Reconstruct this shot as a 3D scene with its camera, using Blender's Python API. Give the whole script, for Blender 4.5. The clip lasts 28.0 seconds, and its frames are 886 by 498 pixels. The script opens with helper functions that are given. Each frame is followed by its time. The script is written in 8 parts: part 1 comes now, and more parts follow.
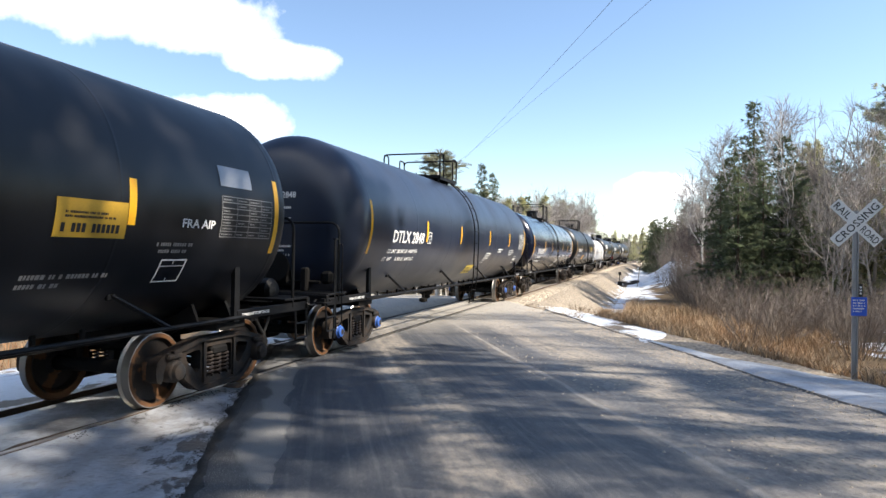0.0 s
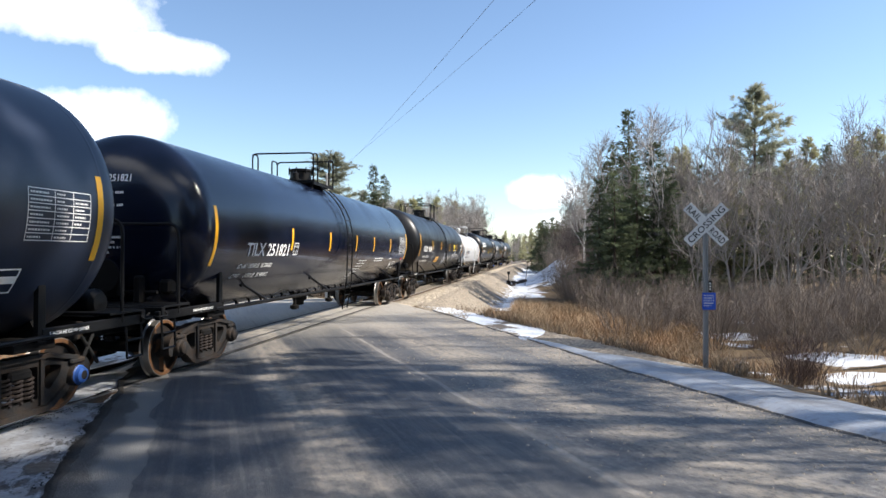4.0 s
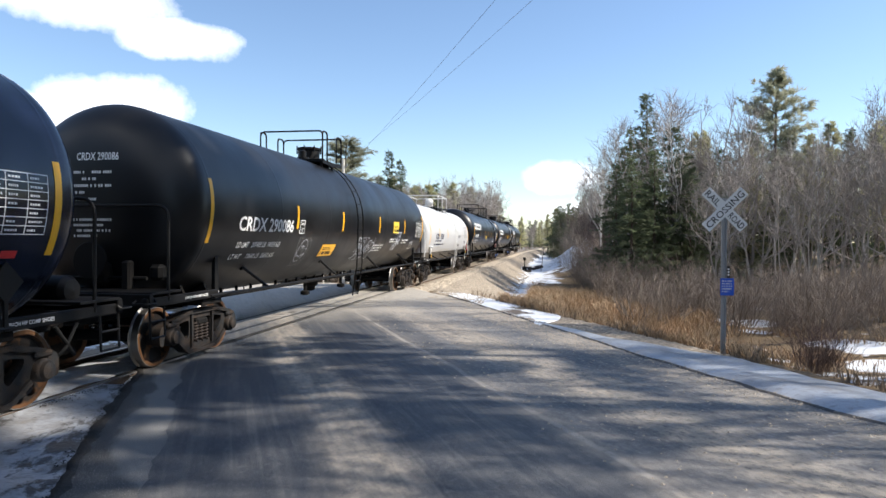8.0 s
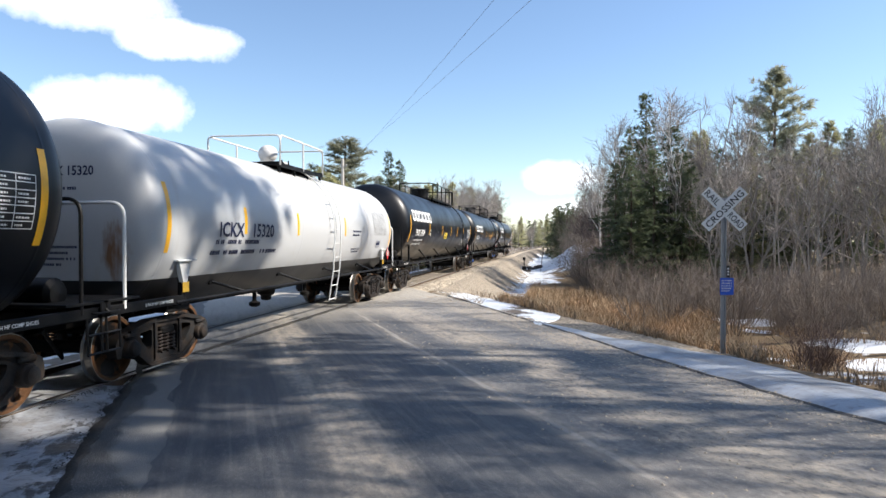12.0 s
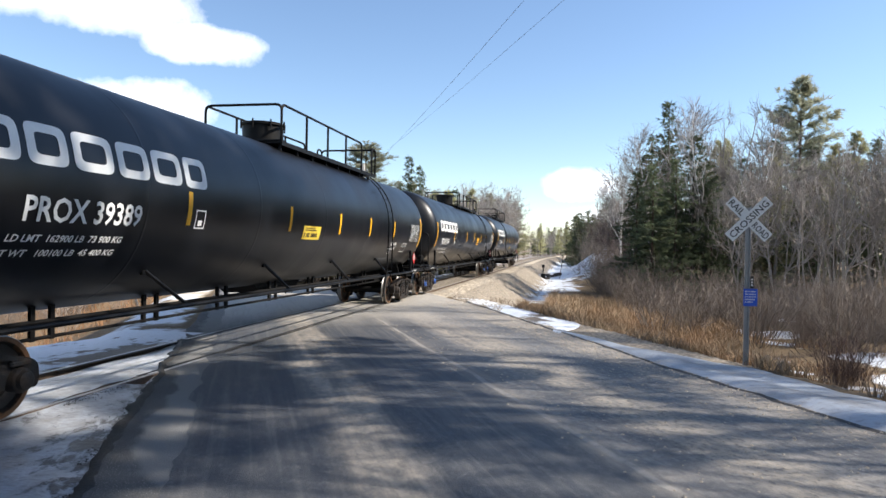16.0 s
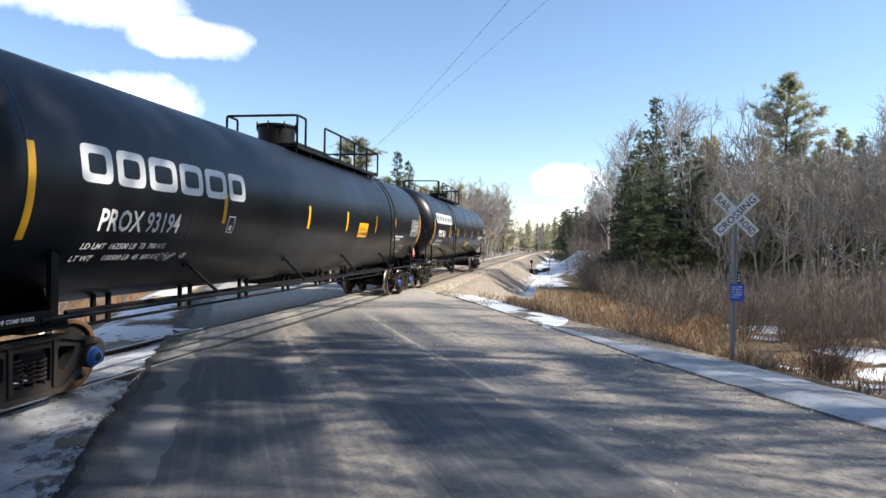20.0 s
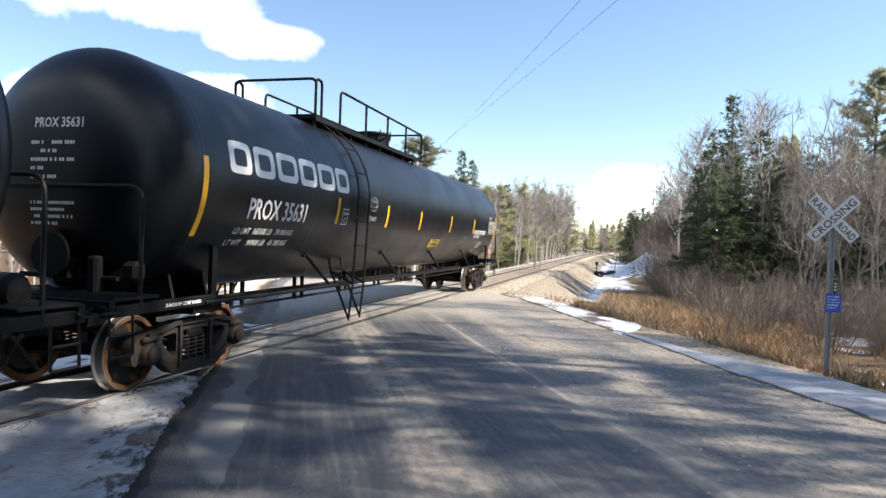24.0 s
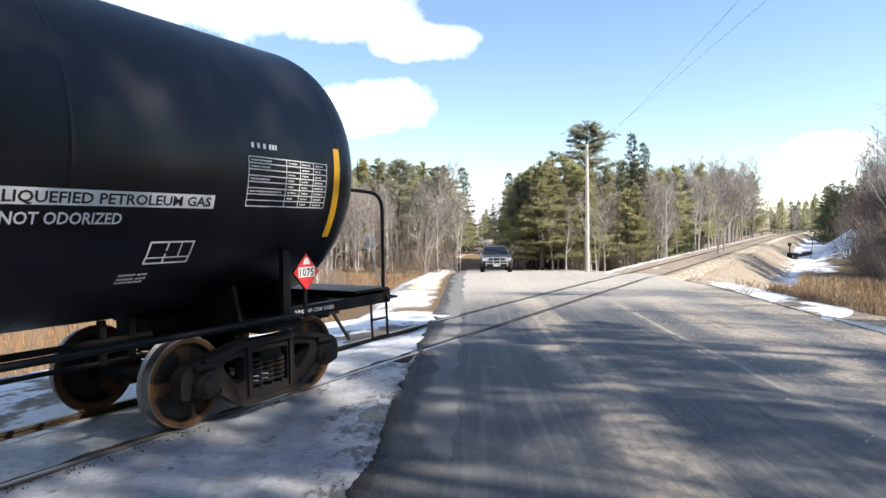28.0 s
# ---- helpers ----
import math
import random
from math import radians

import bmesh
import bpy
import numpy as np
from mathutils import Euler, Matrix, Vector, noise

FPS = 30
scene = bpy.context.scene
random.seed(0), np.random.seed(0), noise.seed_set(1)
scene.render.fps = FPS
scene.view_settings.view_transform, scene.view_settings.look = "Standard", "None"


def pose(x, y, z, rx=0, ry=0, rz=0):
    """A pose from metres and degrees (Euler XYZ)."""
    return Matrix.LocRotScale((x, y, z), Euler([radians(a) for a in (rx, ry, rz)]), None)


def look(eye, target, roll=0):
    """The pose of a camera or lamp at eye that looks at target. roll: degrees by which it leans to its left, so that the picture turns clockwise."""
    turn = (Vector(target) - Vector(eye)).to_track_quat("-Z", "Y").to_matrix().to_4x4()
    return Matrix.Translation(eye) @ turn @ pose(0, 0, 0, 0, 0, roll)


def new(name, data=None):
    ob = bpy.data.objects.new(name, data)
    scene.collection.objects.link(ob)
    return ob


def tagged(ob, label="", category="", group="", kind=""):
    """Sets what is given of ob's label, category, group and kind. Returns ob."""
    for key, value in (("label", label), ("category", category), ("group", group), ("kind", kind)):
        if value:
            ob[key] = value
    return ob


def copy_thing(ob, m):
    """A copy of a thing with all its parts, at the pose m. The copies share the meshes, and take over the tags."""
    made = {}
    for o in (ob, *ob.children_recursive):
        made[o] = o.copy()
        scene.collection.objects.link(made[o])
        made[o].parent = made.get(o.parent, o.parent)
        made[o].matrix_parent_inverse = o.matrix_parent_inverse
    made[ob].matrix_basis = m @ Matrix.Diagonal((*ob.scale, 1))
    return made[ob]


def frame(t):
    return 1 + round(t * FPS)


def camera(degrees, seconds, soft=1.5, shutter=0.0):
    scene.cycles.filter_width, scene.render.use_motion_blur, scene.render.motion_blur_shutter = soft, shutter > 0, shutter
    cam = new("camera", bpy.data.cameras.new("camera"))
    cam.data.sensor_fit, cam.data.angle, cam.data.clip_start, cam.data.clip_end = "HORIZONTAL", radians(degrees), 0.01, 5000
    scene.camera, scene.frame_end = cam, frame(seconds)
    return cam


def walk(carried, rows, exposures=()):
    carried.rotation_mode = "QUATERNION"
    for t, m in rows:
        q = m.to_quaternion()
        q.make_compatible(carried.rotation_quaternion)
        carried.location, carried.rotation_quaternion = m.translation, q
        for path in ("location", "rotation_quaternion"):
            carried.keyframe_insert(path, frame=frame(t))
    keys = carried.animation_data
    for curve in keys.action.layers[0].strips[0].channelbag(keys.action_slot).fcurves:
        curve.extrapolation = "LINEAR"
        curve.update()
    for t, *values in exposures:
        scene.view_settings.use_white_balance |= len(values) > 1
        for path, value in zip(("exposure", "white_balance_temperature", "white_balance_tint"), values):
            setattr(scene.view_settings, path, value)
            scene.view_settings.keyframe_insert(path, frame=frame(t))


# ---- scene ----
# A freight train of tank cars rolls over a level crossing. The track runs along +y at x = XC;
# rail tops are at z = 0. The road crosses it at a slant.
cam = camera(67.7, 28.0, soft=1.5)
PATH = [
    (0.0, pose(-0.27, 0.00, 1.932, 90.26, -0.83, 17.23)),
    (0.5, pose(-0.14, -0.03, 1.945, 90.75, -3.10, 17.03)),
    (1.0, pose(-0.06, 0.00, 1.945, 89.77, -1.42, 14.92)),
    (1.5, pose(-0.03, -0.05, 1.954, 89.38, -0.44, 9.73)),
    (2.0, pose(-0.02, -0.00, 1.959, 90.31, 0.02, 8.23)),
    (2.5, pose(-0.02, -0.05, 1.973, 90.21, 0.06, 7.85)),
    (4.5, pose(-0.00, -0.02, 1.960, 90.46, -0.44, 8.50)),
    (5.0, pose(-0.01, -0.03, 1.947, 89.94, -0.49, 9.84)),
    (5.5, pose(-0.00, -0.01, 1.943, 89.37, -0.29, 9.58)),
    (6.0, pose(-0.00, -0.00, 1.946, 88.90, -0.34, 9.28)),
    (6.5, pose(-0.01, 0.01, 1.948, 89.02, -0.59, 9.46)),
    (7.0, pose(-0.01, -0.01, 1.943, 89.05, -0.72, 9.27)),
    (7.5, pose(-0.00, 0.00, 1.950, 89.14, -0.40, 9.63)),
    (8.0, pose(-0.00, -0.01, 1.943, 89.22, -0.29, 9.50)),
    (8.5, pose(-0.01, -0.03, 1.950, 88.97, -0.21, 9.57)),
    (9.0, pose(-0.01, -0.01, 1.946, 88.88, -0.20, 9.42)),
    (9.5, pose(-0.01, -0.01, 1.949, 88.99, 0.12, 9.39)),
    (10.0, pose(-0.01, -0.00, 1.952, 88.97, -0.27, 8.91)),
    (10.5, pose(-0.01, -0.00, 1.944, 88.56, -0.29, 8.77)),
    (11.0, pose(-0.01, -0.01, 1.950, 88.85, -0.39, 9.07)),
    (11.5, pose(-0.00, -0.00, 1.944, 89.38, -0.16, 9.27)),
    (12.0, pose(0.00, -0.00, 1.949, 89.21, -0.14, 9.46)),
    (12.5, pose(-0.00, -0.01, 1.946, 89.13, -0.11, 9.55)),
    (14.5, pose(-0.00, -0.01, 1.957, 89.50, -0.81, 9.97)),
    (15.0, pose(-0.01, -0.03, 1.956, 90.39, -1.05, 10.45)),
    (15.5, pose(-0.02, -0.03, 1.958, 90.43, -1.11, 10.72)),
    (16.0, pose(-0.03, -0.01, 1.945, 89.70, -1.07, 11.09)),
    (16.5, pose(-0.03, -0.02, 1.946, 89.33, -0.91, 10.07)),
    (17.0, pose(-0.02, -0.01, 1.942, 89.26, -0.96, 10.25)),
    (17.5, pose(-0.03, -0.00, 1.941, 89.43, -0.91, 10.07)),
    (18.0, pose(-0.02, -0.02, 1.949, 89.32, -0.88, 9.68)),
    (18.5, pose(-0.02, 0.02, 1.953, 89.77, -0.81, 9.62)),
    (19.0, pose(-0.04, 0.01, 1.948, 89.75, -0.94, 9.66)),
    (19.5, pose(-0.03, -0.00, 1.954, 89.59, -0.95, 9.78)),
    (20.0, pose(-0.04, -0.00, 1.945, 89.33, -1.09, 10.09)),
    (20.5, pose(-0.04, 0.01, 1.936, 89.37, -0.78, 10.58)),
    (21.0, pose(-0.05, 0.04, 1.945, 88.92, -1.43, 11.35)),
    (21.5, pose(-0.10, 0.05, 1.952, 89.07, -1.80, 12.43)),
    (23.5, pose(-0.17, 0.18, 1.884, 90.20, -1.40, 14.98)),
    (24.0, pose(-0.26, 0.30, 1.955, 89.12, -2.04, 15.41)),
    (24.5, pose(-0.30, 0.27, 1.960, 88.89, -0.66, 16.42)),
    (25.0, pose(-0.36, 0.28, 1.958, 88.89, -0.56, 21.14)),
    (25.5, pose(-0.39, 0.25, 1.971, 89.66, -0.26, 20.60)),
    (26.0, pose(-0.40, 0.19, 1.969, 88.59, 0.23, 19.53)),
    (26.5, pose(-0.40, 0.17, 1.960, 89.25, 0.61, 20.94)),
    (27.0, pose(-0.32, 0.11, 1.960, 88.01, -0.90, 22.80)),
    (27.5, pose(-0.34, 0.08, 1.952, 87.76, -1.28, 27.36)),
    (28.0, pose(-0.46, -0.10, 1.962, 88.17, 0.74, 29.73)),
]
walk(cam, PATH, exposures=[(0.0, 1.00, 6650, 11), (1.0, 0.97, 6550, 11), (2.0, 0.79, 6380, 11), (5.0, 0.71, 6380, 11), (20.0, 0.71, 6380, 11), (21.0, 0.75, 6380, 11), (24.0, 0.96, 6650, 11), (28.0, 0.96, 6600, 11)])

XC = -6.75                                   # track centre line
ROAD_AZ = radians(27.5)                      # the road's heading, left of the track's
RE = Vector((-math.sin(ROAD_AZ), math.cos(ROAD_AZ)))     # along the road
RN = Vector((math.cos(ROAD_AZ), math.sin(ROAD_AZ)))      # across it, to the right
SUN_AZ, SUN_EL = radians(82), radians(40)

# ---- sky and sun ----
world = bpy.data.worlds.new("sky")
scene.world = world
world.use_nodes = True
wn, wl = world.node_tree.nodes, world.node_tree.links
wn.clear()
w_out = wn.new("ShaderNodeOutputWorld")
w_bg = wn.new("ShaderNodeBackground")
w_sky = wn.new("ShaderNodeTexSky")
w_sky.sky_type, w_sky.sun_disc = "NISHITA", False
w_sky.sun_elevation, w_sky.sun_rotation = SUN_EL, SUN_AZ
w_sky.air_density, w_sky.dust_density, w_sky.ozone_density = 1.0, 0.06, 2.4
w_bg.inputs["Strength"].default_value = 0.120
w_co = wn.new("ShaderNodeTexCoord")
w_noise = wn.new("ShaderNodeTexNoise")
w_noise.inputs["Scale"].default_value = 9.0
w_noise.inputs["Detail"].default_value = 9.0
w_noise.inputs["Roughness"].default_value = 0.60
wl.new(w_co.outputs["Generated"], w_noise.inputs["Vector"])


def wmath(op, a, b=None, c=None):
    n = wn.new("ShaderNodeMath")
    n.operation = op
    for k, v in enumerate((a, b, c)):
        if v is None:
            continue
        if isinstance(v, (int, float)):
            n.inputs[k].default_value = v
        else:
            wl.new(v, n.inputs[k])
    return n.outputs[0]


def cloud_blob(az, el, half_w, half_h):
    """How far a sky direction lies inside one fair-weather cloud (1 at its middle, 0 at its rim)."""
    a, e = radians(az), radians(el)
    mid = Vector((math.sin(a) * math.cos(e), math.cos(a) * math.cos(e), math.sin(e)))
    side = Vector((math.cos(a), -math.sin(a), 0))
    top = side.cross(mid)
    dots = []
    for axis, half in ((side, half_w), (top, half_h)):
        n = wn.new("ShaderNodeVectorMath")
        n.operation = "DOT_PRODUCT"
        wl.new(w_co.outputs["Generated"], n.inputs[0])
        n.inputs[1].default_value = axis
        dots.append(wmath("DIVIDE", n.outputs["Value"], math.sin(radians(half))))
    fwd = wn.new("ShaderNodeVectorMath")
    fwd.operation = "DOT_PRODUCT"
    wl.new(w_co.outputs["Generated"], fwd.inputs[0])
    fwd.inputs[1].default_value = mid
    d2 = wmath("ADD", wmath("POWER", dots[0], 2.0), wmath("POWER", dots[1], 2.0))
    ahead = wmath("GREATER_THAN", fwd.outputs["Value"], 0.2)
    return wmath("SUBTRACT", wmath("MULTIPLY", wmath("SUBTRACT", 1.0, wmath("SQRT", d2)), ahead), wmath("MULTIPLY", wmath("SUBTRACT", 1.0, ahead), 3.0))


w_cover = None
for az, el, hw, hh in ((-42.0, 18.6, 12.5, 3.6), (-31.0, 15.7, 5.2, 1.8), (-51.0, 20.5, 11.0, 4.5), (-36.5, 10.4, 6.4, 2.7), (-45.0, 9.5, 7.0, 2.2),
                       (0.2, 5.2, 4.2, 1.7), (5.0, 2.5, 7.0, 2.0), (-25.0, 1.5, 6.0, 2.6), (150.0, 18.0, 9.0, 2.5), (-130.0, 14.0, 9.0, 2.5),
                       # large clouds out of view, added as fill light for the shaded sides
                       (172.0, 34.0, 24.0, 8.0), (-150.0, 40.0, 22.0, 9.0), (-172.0, 20.0, 16.0, 5.0), (130.0, 48.0, 20.0, 8.0), (-112.0, 28.0, 16.0, 6.0)):
    b = cloud_blob(az, el, hw, hh)
    w_cover = b if w_cover is None else wmath("MAXIMUM", w_cover, b)
w_edge = wmath("ADD", w_cover, wmath("MULTIPLY", wmath("SUBTRACT", w_noise.outputs["Fac"], 0.5), 1.7))
w_ramp = wn.new("ShaderNodeMapRange")
w_ramp.inputs["From Min"].default_value, w_ramp.inputs["From Max"].default_value = 0.03, 0.55
wl.new(w_edge, w_ramp.inputs["Value"])
w_mix = wn.new("ShaderNodeMix")
w_mix.data_type = "RGBA"
wl.new(w_ramp.outputs["Result"], w_mix.inputs["Factor"])
wl.new(w_sky.outputs["Color"], w_mix.inputs["A"])
w_mix.inputs["B"].default_value = (9.6, 9.8, 10.2, 1)
wl.new(w_mix.outputs["Result"], w_bg.inputs["Color"])
wl.new(w_bg.outputs["Background"], w_out.inputs["Surface"])

sun = new("sun", bpy.data.lights.new("sun", "SUN"))
sun.data.energy, sun.data.angle, sun.data.color = 5.0, radians(0.6), (1.0, 0.93, 0.82)
SUN_DIR = Vector((math.sin(SUN_AZ) * math.cos(SUN_EL), math.cos(SUN_AZ) * math.cos(SUN_EL), math.sin(SUN_EL)))
sun.matrix_world = look((40, 10, 60), Vector((40, 10, 60)) - SUN_DIR)


# ---- materials ----
def material(name, build=None, color=(0.5, 0.5, 0.5), rough=0.6, metal=0.0, spec=0.5, vary=0.15, scale=4.0, grain=40.0, bump=0.1, per_object=0.0, coat=0.0, space="Object"):
    """A principled surface with two scales of colour variation, uneven gloss and a fine relief."""
    m = bpy.data.materials.new(name)
    m.use_nodes = True
    n, l = m.node_tree.nodes, m.node_tree.links
    p = n["Principled BSDF"]
    p.inputs["Roughness"].default_value, p.inputs["Metallic"].default_value = rough, metal
    p.inputs["Specular IOR Level"].default_value = spec
    p.inputs["Coat Weight"].default_value, p.inputs["Coat Roughness"].default_value = coat, 0.12
    co = n.new("ShaderNodeTexCoord").outputs[space]
    big, fine = n.new("ShaderNodeTexNoise"), n.new("ShaderNodeTexNoise")
    for t, s in ((big, scale), (fine, grain)):
        t.inputs["Scale"].default_value, t.inputs["Detail"].default_value = s, 5.0
        l.new(co, t.inputs["Vector"])

    def mth(op, a, b):
        k = n.new("ShaderNodeMath")
        k.operation = op
        for i, v in enumerate((a, b)):
            if isinstance(v, (int, float)):
                k.inputs[i].default_value = v
            else:
                l.new(v, k.inputs[i])
        return k.outputs[0]

    def mixc(f, a, b):
        k = n.new("ShaderNodeMix")
        k.data_type = "RGBA"
        for s, v in (("Factor", f), ("A", a), ("B", b)):
            if isinstance(v, (int, float)):
                k.inputs[s].default_value = v
            elif isinstance(v, (tuple, list)):
                k.inputs[s].default_value = (*v[:3], 1)
            else:
                l.new(v, k.inputs[s])
        return k.outputs["Result"]

    def ramp(v, lo, hi):
        k = n.new("ShaderNodeMapRange")
        k.inputs["From Min"].default_value, k.inputs["From Max"].default_value = lo, hi
        l.new(v, k.inputs["Value"])
        return k.outputs["Result"]

    def tex(kind, s, detail=4.0, stretch=None, rough_=0.55):
        k = n.new("ShaderNodeTexNoise" if kind == "noise" else "ShaderNodeTexVoronoi")
        k.inputs["Scale"].default_value = s
        if kind == "noise":
            k.inputs["Detail"].default_value = detail
            k.inputs["Roughness"].default_value = rough_
        v = co
        if stretch:
            mp = n.new("ShaderNodeMapping")
            mp.inputs["Scale"].default_value = stretch
            l.new(co, mp.inputs["Vector"])
            v = mp.outputs["Vector"]
        l.new(v, k.inputs["Vector"])
        return k.outputs["Fac"] if kind == "noise" else k.outputs["Distance"]

    def attr(nm):
        k = n.new("ShaderNodeAttribute")
        k.attribute_name = nm
        return k.outputs["Fac"]

    amount = mth("ADD", mth("MULTIPLY", mth("SUBTRACT", big.outputs["Fac"], 0.5), 2.2 * vary), mth("MULTIPLY", mth("SUBTRACT", fine.outputs["Fac"], 0.5), 1.6 * vary))
    if per_object:
        info = n.new("ShaderNodeObjectInfo")
        amount = mth("ADD", amount, mth("MULTIPLY", mth("SUBTRACT", info.outputs["Random"], 0.5), per_object))
    hsv = n.new("ShaderNodeHueSaturation")
    hsv.inputs["Color"].default_value = (*color, 1)
    l.new(mth("ADD", amount, 1.0), hsv.inputs["Value"])
    base = hsv.outputs["Color"]
    rg = mth("ADD", mth("MULTIPLY", mth("SUBTRACT", big.outputs["Fac"], 0.5), 0.3), rough)
    height = fine.outputs["Fac"]
    if build:
        base, rg, height = build(dict(n=n, l=l, co=co, mth=mth, mixc=mixc, ramp=ramp, tex=tex, attr=attr, base=base, rough=rg, height=height, p=p))
    l.new(base, p.inputs["Base Color"])
    l.new(rg, p.inputs["Roughness"])
    if bump:
        bp = n.new("ShaderNodeBump")
        bp.inputs["Strength"].default_value, bp.inputs["Distance"].default_value = min(1.0, bump), 0.02
        l.new(height, bp.inputs["Height"])
        l.new(bp.outputs["Normal"], p.inputs["Normal"])
    return m


def grime(dust=(0.16, 0.13, 0.10), amount=0.35, streak=0.25):
    """Road dust and rain streaks that run down a tank's side."""
    def build(k):
        s = k["tex"]("noise", 1.0, 5.0, (1.0, 3.0, 0.35))
        d = k["tex"]("noise", 0.7, 6.0)
        f = k["mth"]("MULTIPLY", k["ramp"](s, 0.45, 0.8), streak)
        g = k["mth"]("MULTIPLY", k["ramp"](d, 0.45, 0.75), amount)
        f = k["mth"]("MAXIMUM", f, g)
        return k["mixc"](f, k["base"], dust), k["mth"]("ADD", k["rough"], k["mth"]("MULTIPLY", f, 0.35)), k["height"]
    return build


M = {}
M["tank_black"] = material("black_tank_paint", grime((0.016, 0.016, 0.017), 0.14, 0.14), (0.0028, 0.0035, 0.0056), 0.35, 0, 0.38, 0.25, 0.8, 30, 0.02)
M["tank_gloss"] = material("glossy_black_tank_paint", grime((0.05, 0.05, 0.05), 0.06, 0.06), (0.0035, 0.0062, 0.018), 0.20, 0, 0.42, 0.2, 0.8, 30, 0.01, coat=0.12)
M["tank_dusty"] = material("dusty_black_tank_paint", grime((0.024, 0.022, 0.020), 0.2, 0.2), (0.0045, 0.0047, 0.0055), 0.36, 0, 0.40, 0.3, 0.8, 30, 0.02)
M["tank_blue"] = material("blue_grey_tank_paint", grime((0.03, 0.034, 0.045), 0.15, 0.12), (0.012, 0.019, 0.038), 0.35, 0, 0.62, 0.25, 0.8, 30, 0.02)


def white_tank(k):
    rust = k["ramp"](k["tex"]("noise", 0.9, 7.0, (1.0, 2.5, 0.5)), 0.60, 0.75)
    c = k["mixc"](k["mth"]("MULTIPLY", rust, 0.30), k["base"], (0.35, 0.26, 0.18))
    sep = k["n"].new("ShaderNodeSeparateXYZ")
    k["l"].new(k["co"], sep.inputs[0])
    run = k["tex"]("noise", 5.0, 6.0, (2.2, 1.0, 0.5))
    dx = k["mth"]("DIVIDE", k["mth"]("SUBTRACT", sep.outputs["X"], 0.92), 0.22)
    dz = k["mth"]("DIVIDE", k["mth"]("SUBTRACT", sep.outputs["Z"], 1.75), 0.50)
    blot = k["mth"]("SUBTRACT", 1.0, k["mth"]("ADD", k["mth"]("MULTIPLY", dx, dx), k["mth"]("MULTIPLY", dz, dz)))
    blot = k["mth"]("MULTIPLY", k["ramp"](k["mth"]("ADD", blot, k["mth"]("MULTIPLY", k["mth"]("SUBTRACT", run, 0.5), 3.2)), 0.1, 1.1), k["mth"]("LESS_THAN", sep.outputs["Y"], -6.0))
    c = k["mixc"](k["mth"]("MULTIPLY", blot, 0.92), c, (0.24, 0.105, 0.035))
    band = k["mth"]("LESS_THAN", k["mth"]("ADD", sep.outputs["Z"], k["mth"]("MULTIPLY", k["tex"]("noise", 6.0), 0.02)), 1.39)
    return k["mixc"](band, c, (0.012, 0.012, 0.013)), k["rough"], k["height"]


M["tank_white"] = material("white_tank_paint", white_tank, (0.50, 0.505, 0.505), 0.38, 0, 0.5, 0.05, 0.8, 30, 0.02)
M["black_steel"] = material("black_painted_steel", grime((0.03, 0.026, 0.022), 0.25, 0.2), (0.0035, 0.0036, 0.0042), 0.5, 0, 0.2, 0.3, 3, 50, 0.1)
M["under_steel"] = material("grimy_underframe_steel", grime((0.020, 0.016, 0.013), 0.4, 0.25), (0.0042, 0.004, 0.004), 0.7, 0, 0.2, 0.4, 4, 50, 0.2)
M["white_pipe"] = material("white_painted_steel", grime((0.3, 0.22, 0.15), 0.3, 0.3), (0.70, 0.70, 0.68), 0.45, 0, 0.5, 0.1, 5, 50, 0.05)


def truck_steel(k):
    rust = k["ramp"](k["tex"]("noise", 5.0, 6.0), 0.42, 0.66)
    return k["mixc"](rust, k["base"], (0.034, 0.022, 0.014)), k["rough"], k["height"]


def wheel_rust(k):
    """Greasy dark disc, a rusty ring inside the rim, bare rust where the grease has flaked."""
    sep = k["n"].new("ShaderNodeSeparateXYZ")
    k["l"].new(k["co"], sep.inputs[0])
    rad = k["mth"]("SQRT", k["mth"]("ADD", k["mth"]("MULTIPLY", sep.outputs["Y"], sep.outputs["Y"]), k["mth"]("MULTIPLY", sep.outputs["Z"], sep.outputs["Z"])), 0)
    flake = k["ramp"](k["tex"]("noise", 4.0, 3.0), 0.54, 0.60)
    ring = k["ramp"](k["mth"]("ADD", rad, k["mth"]("MULTIPLY", k["mth"]("SUBTRACT", k["tex"]("noise", 9.0, 5.0), 0.5), 0.10)), 0.375, 0.405)
    rust = k["mixc"](k["tex"]("noise", 14.0, 5.0), (0.20, 0.085, 0.026), (0.07, 0.036, 0.018))
    return k["mixc"](k["mth"]("MAXIMUM", k["mth"]("MULTIPLY", flake, 0.85), k["mth"]("MULTIPLY", ring, 0.9)), k["base"], rust), k["rough"], k["height"]


M["side_frame"] = material("rust_brown_cast_steel", truck_steel, (0.013, 0.013, 0.0135), 0.75, 0.1, 0.4, 0.4, 3, 45, 0.35, per_object=0.5)
M["wheel"] = material("rusty_wheel_steel", wheel_rust, (0.017, 0.013, 0.011), 0.6, 0.1, 0.4, 0.4, 4, 40, 0.2, per_object=0.4)
M["tread"] = material("dull_worn_steel", None, (0.30, 0.285, 0.265), 0.38, 0.8, 0.5, 0.15, 6, 80, 0.05)
M["rail_rust"] = material("rusted_rail_steel", None, (0.115, 0.080, 0.055), 0.8, 0.1, 0.4, 0.35, 5, 60, 0.3)
M["rail_top"] = material("worn_rail_head", None, (0.44, 0.41, 0.385), 0.36, 0.7, 0.5, 0.3, 3, 60, 0.05)
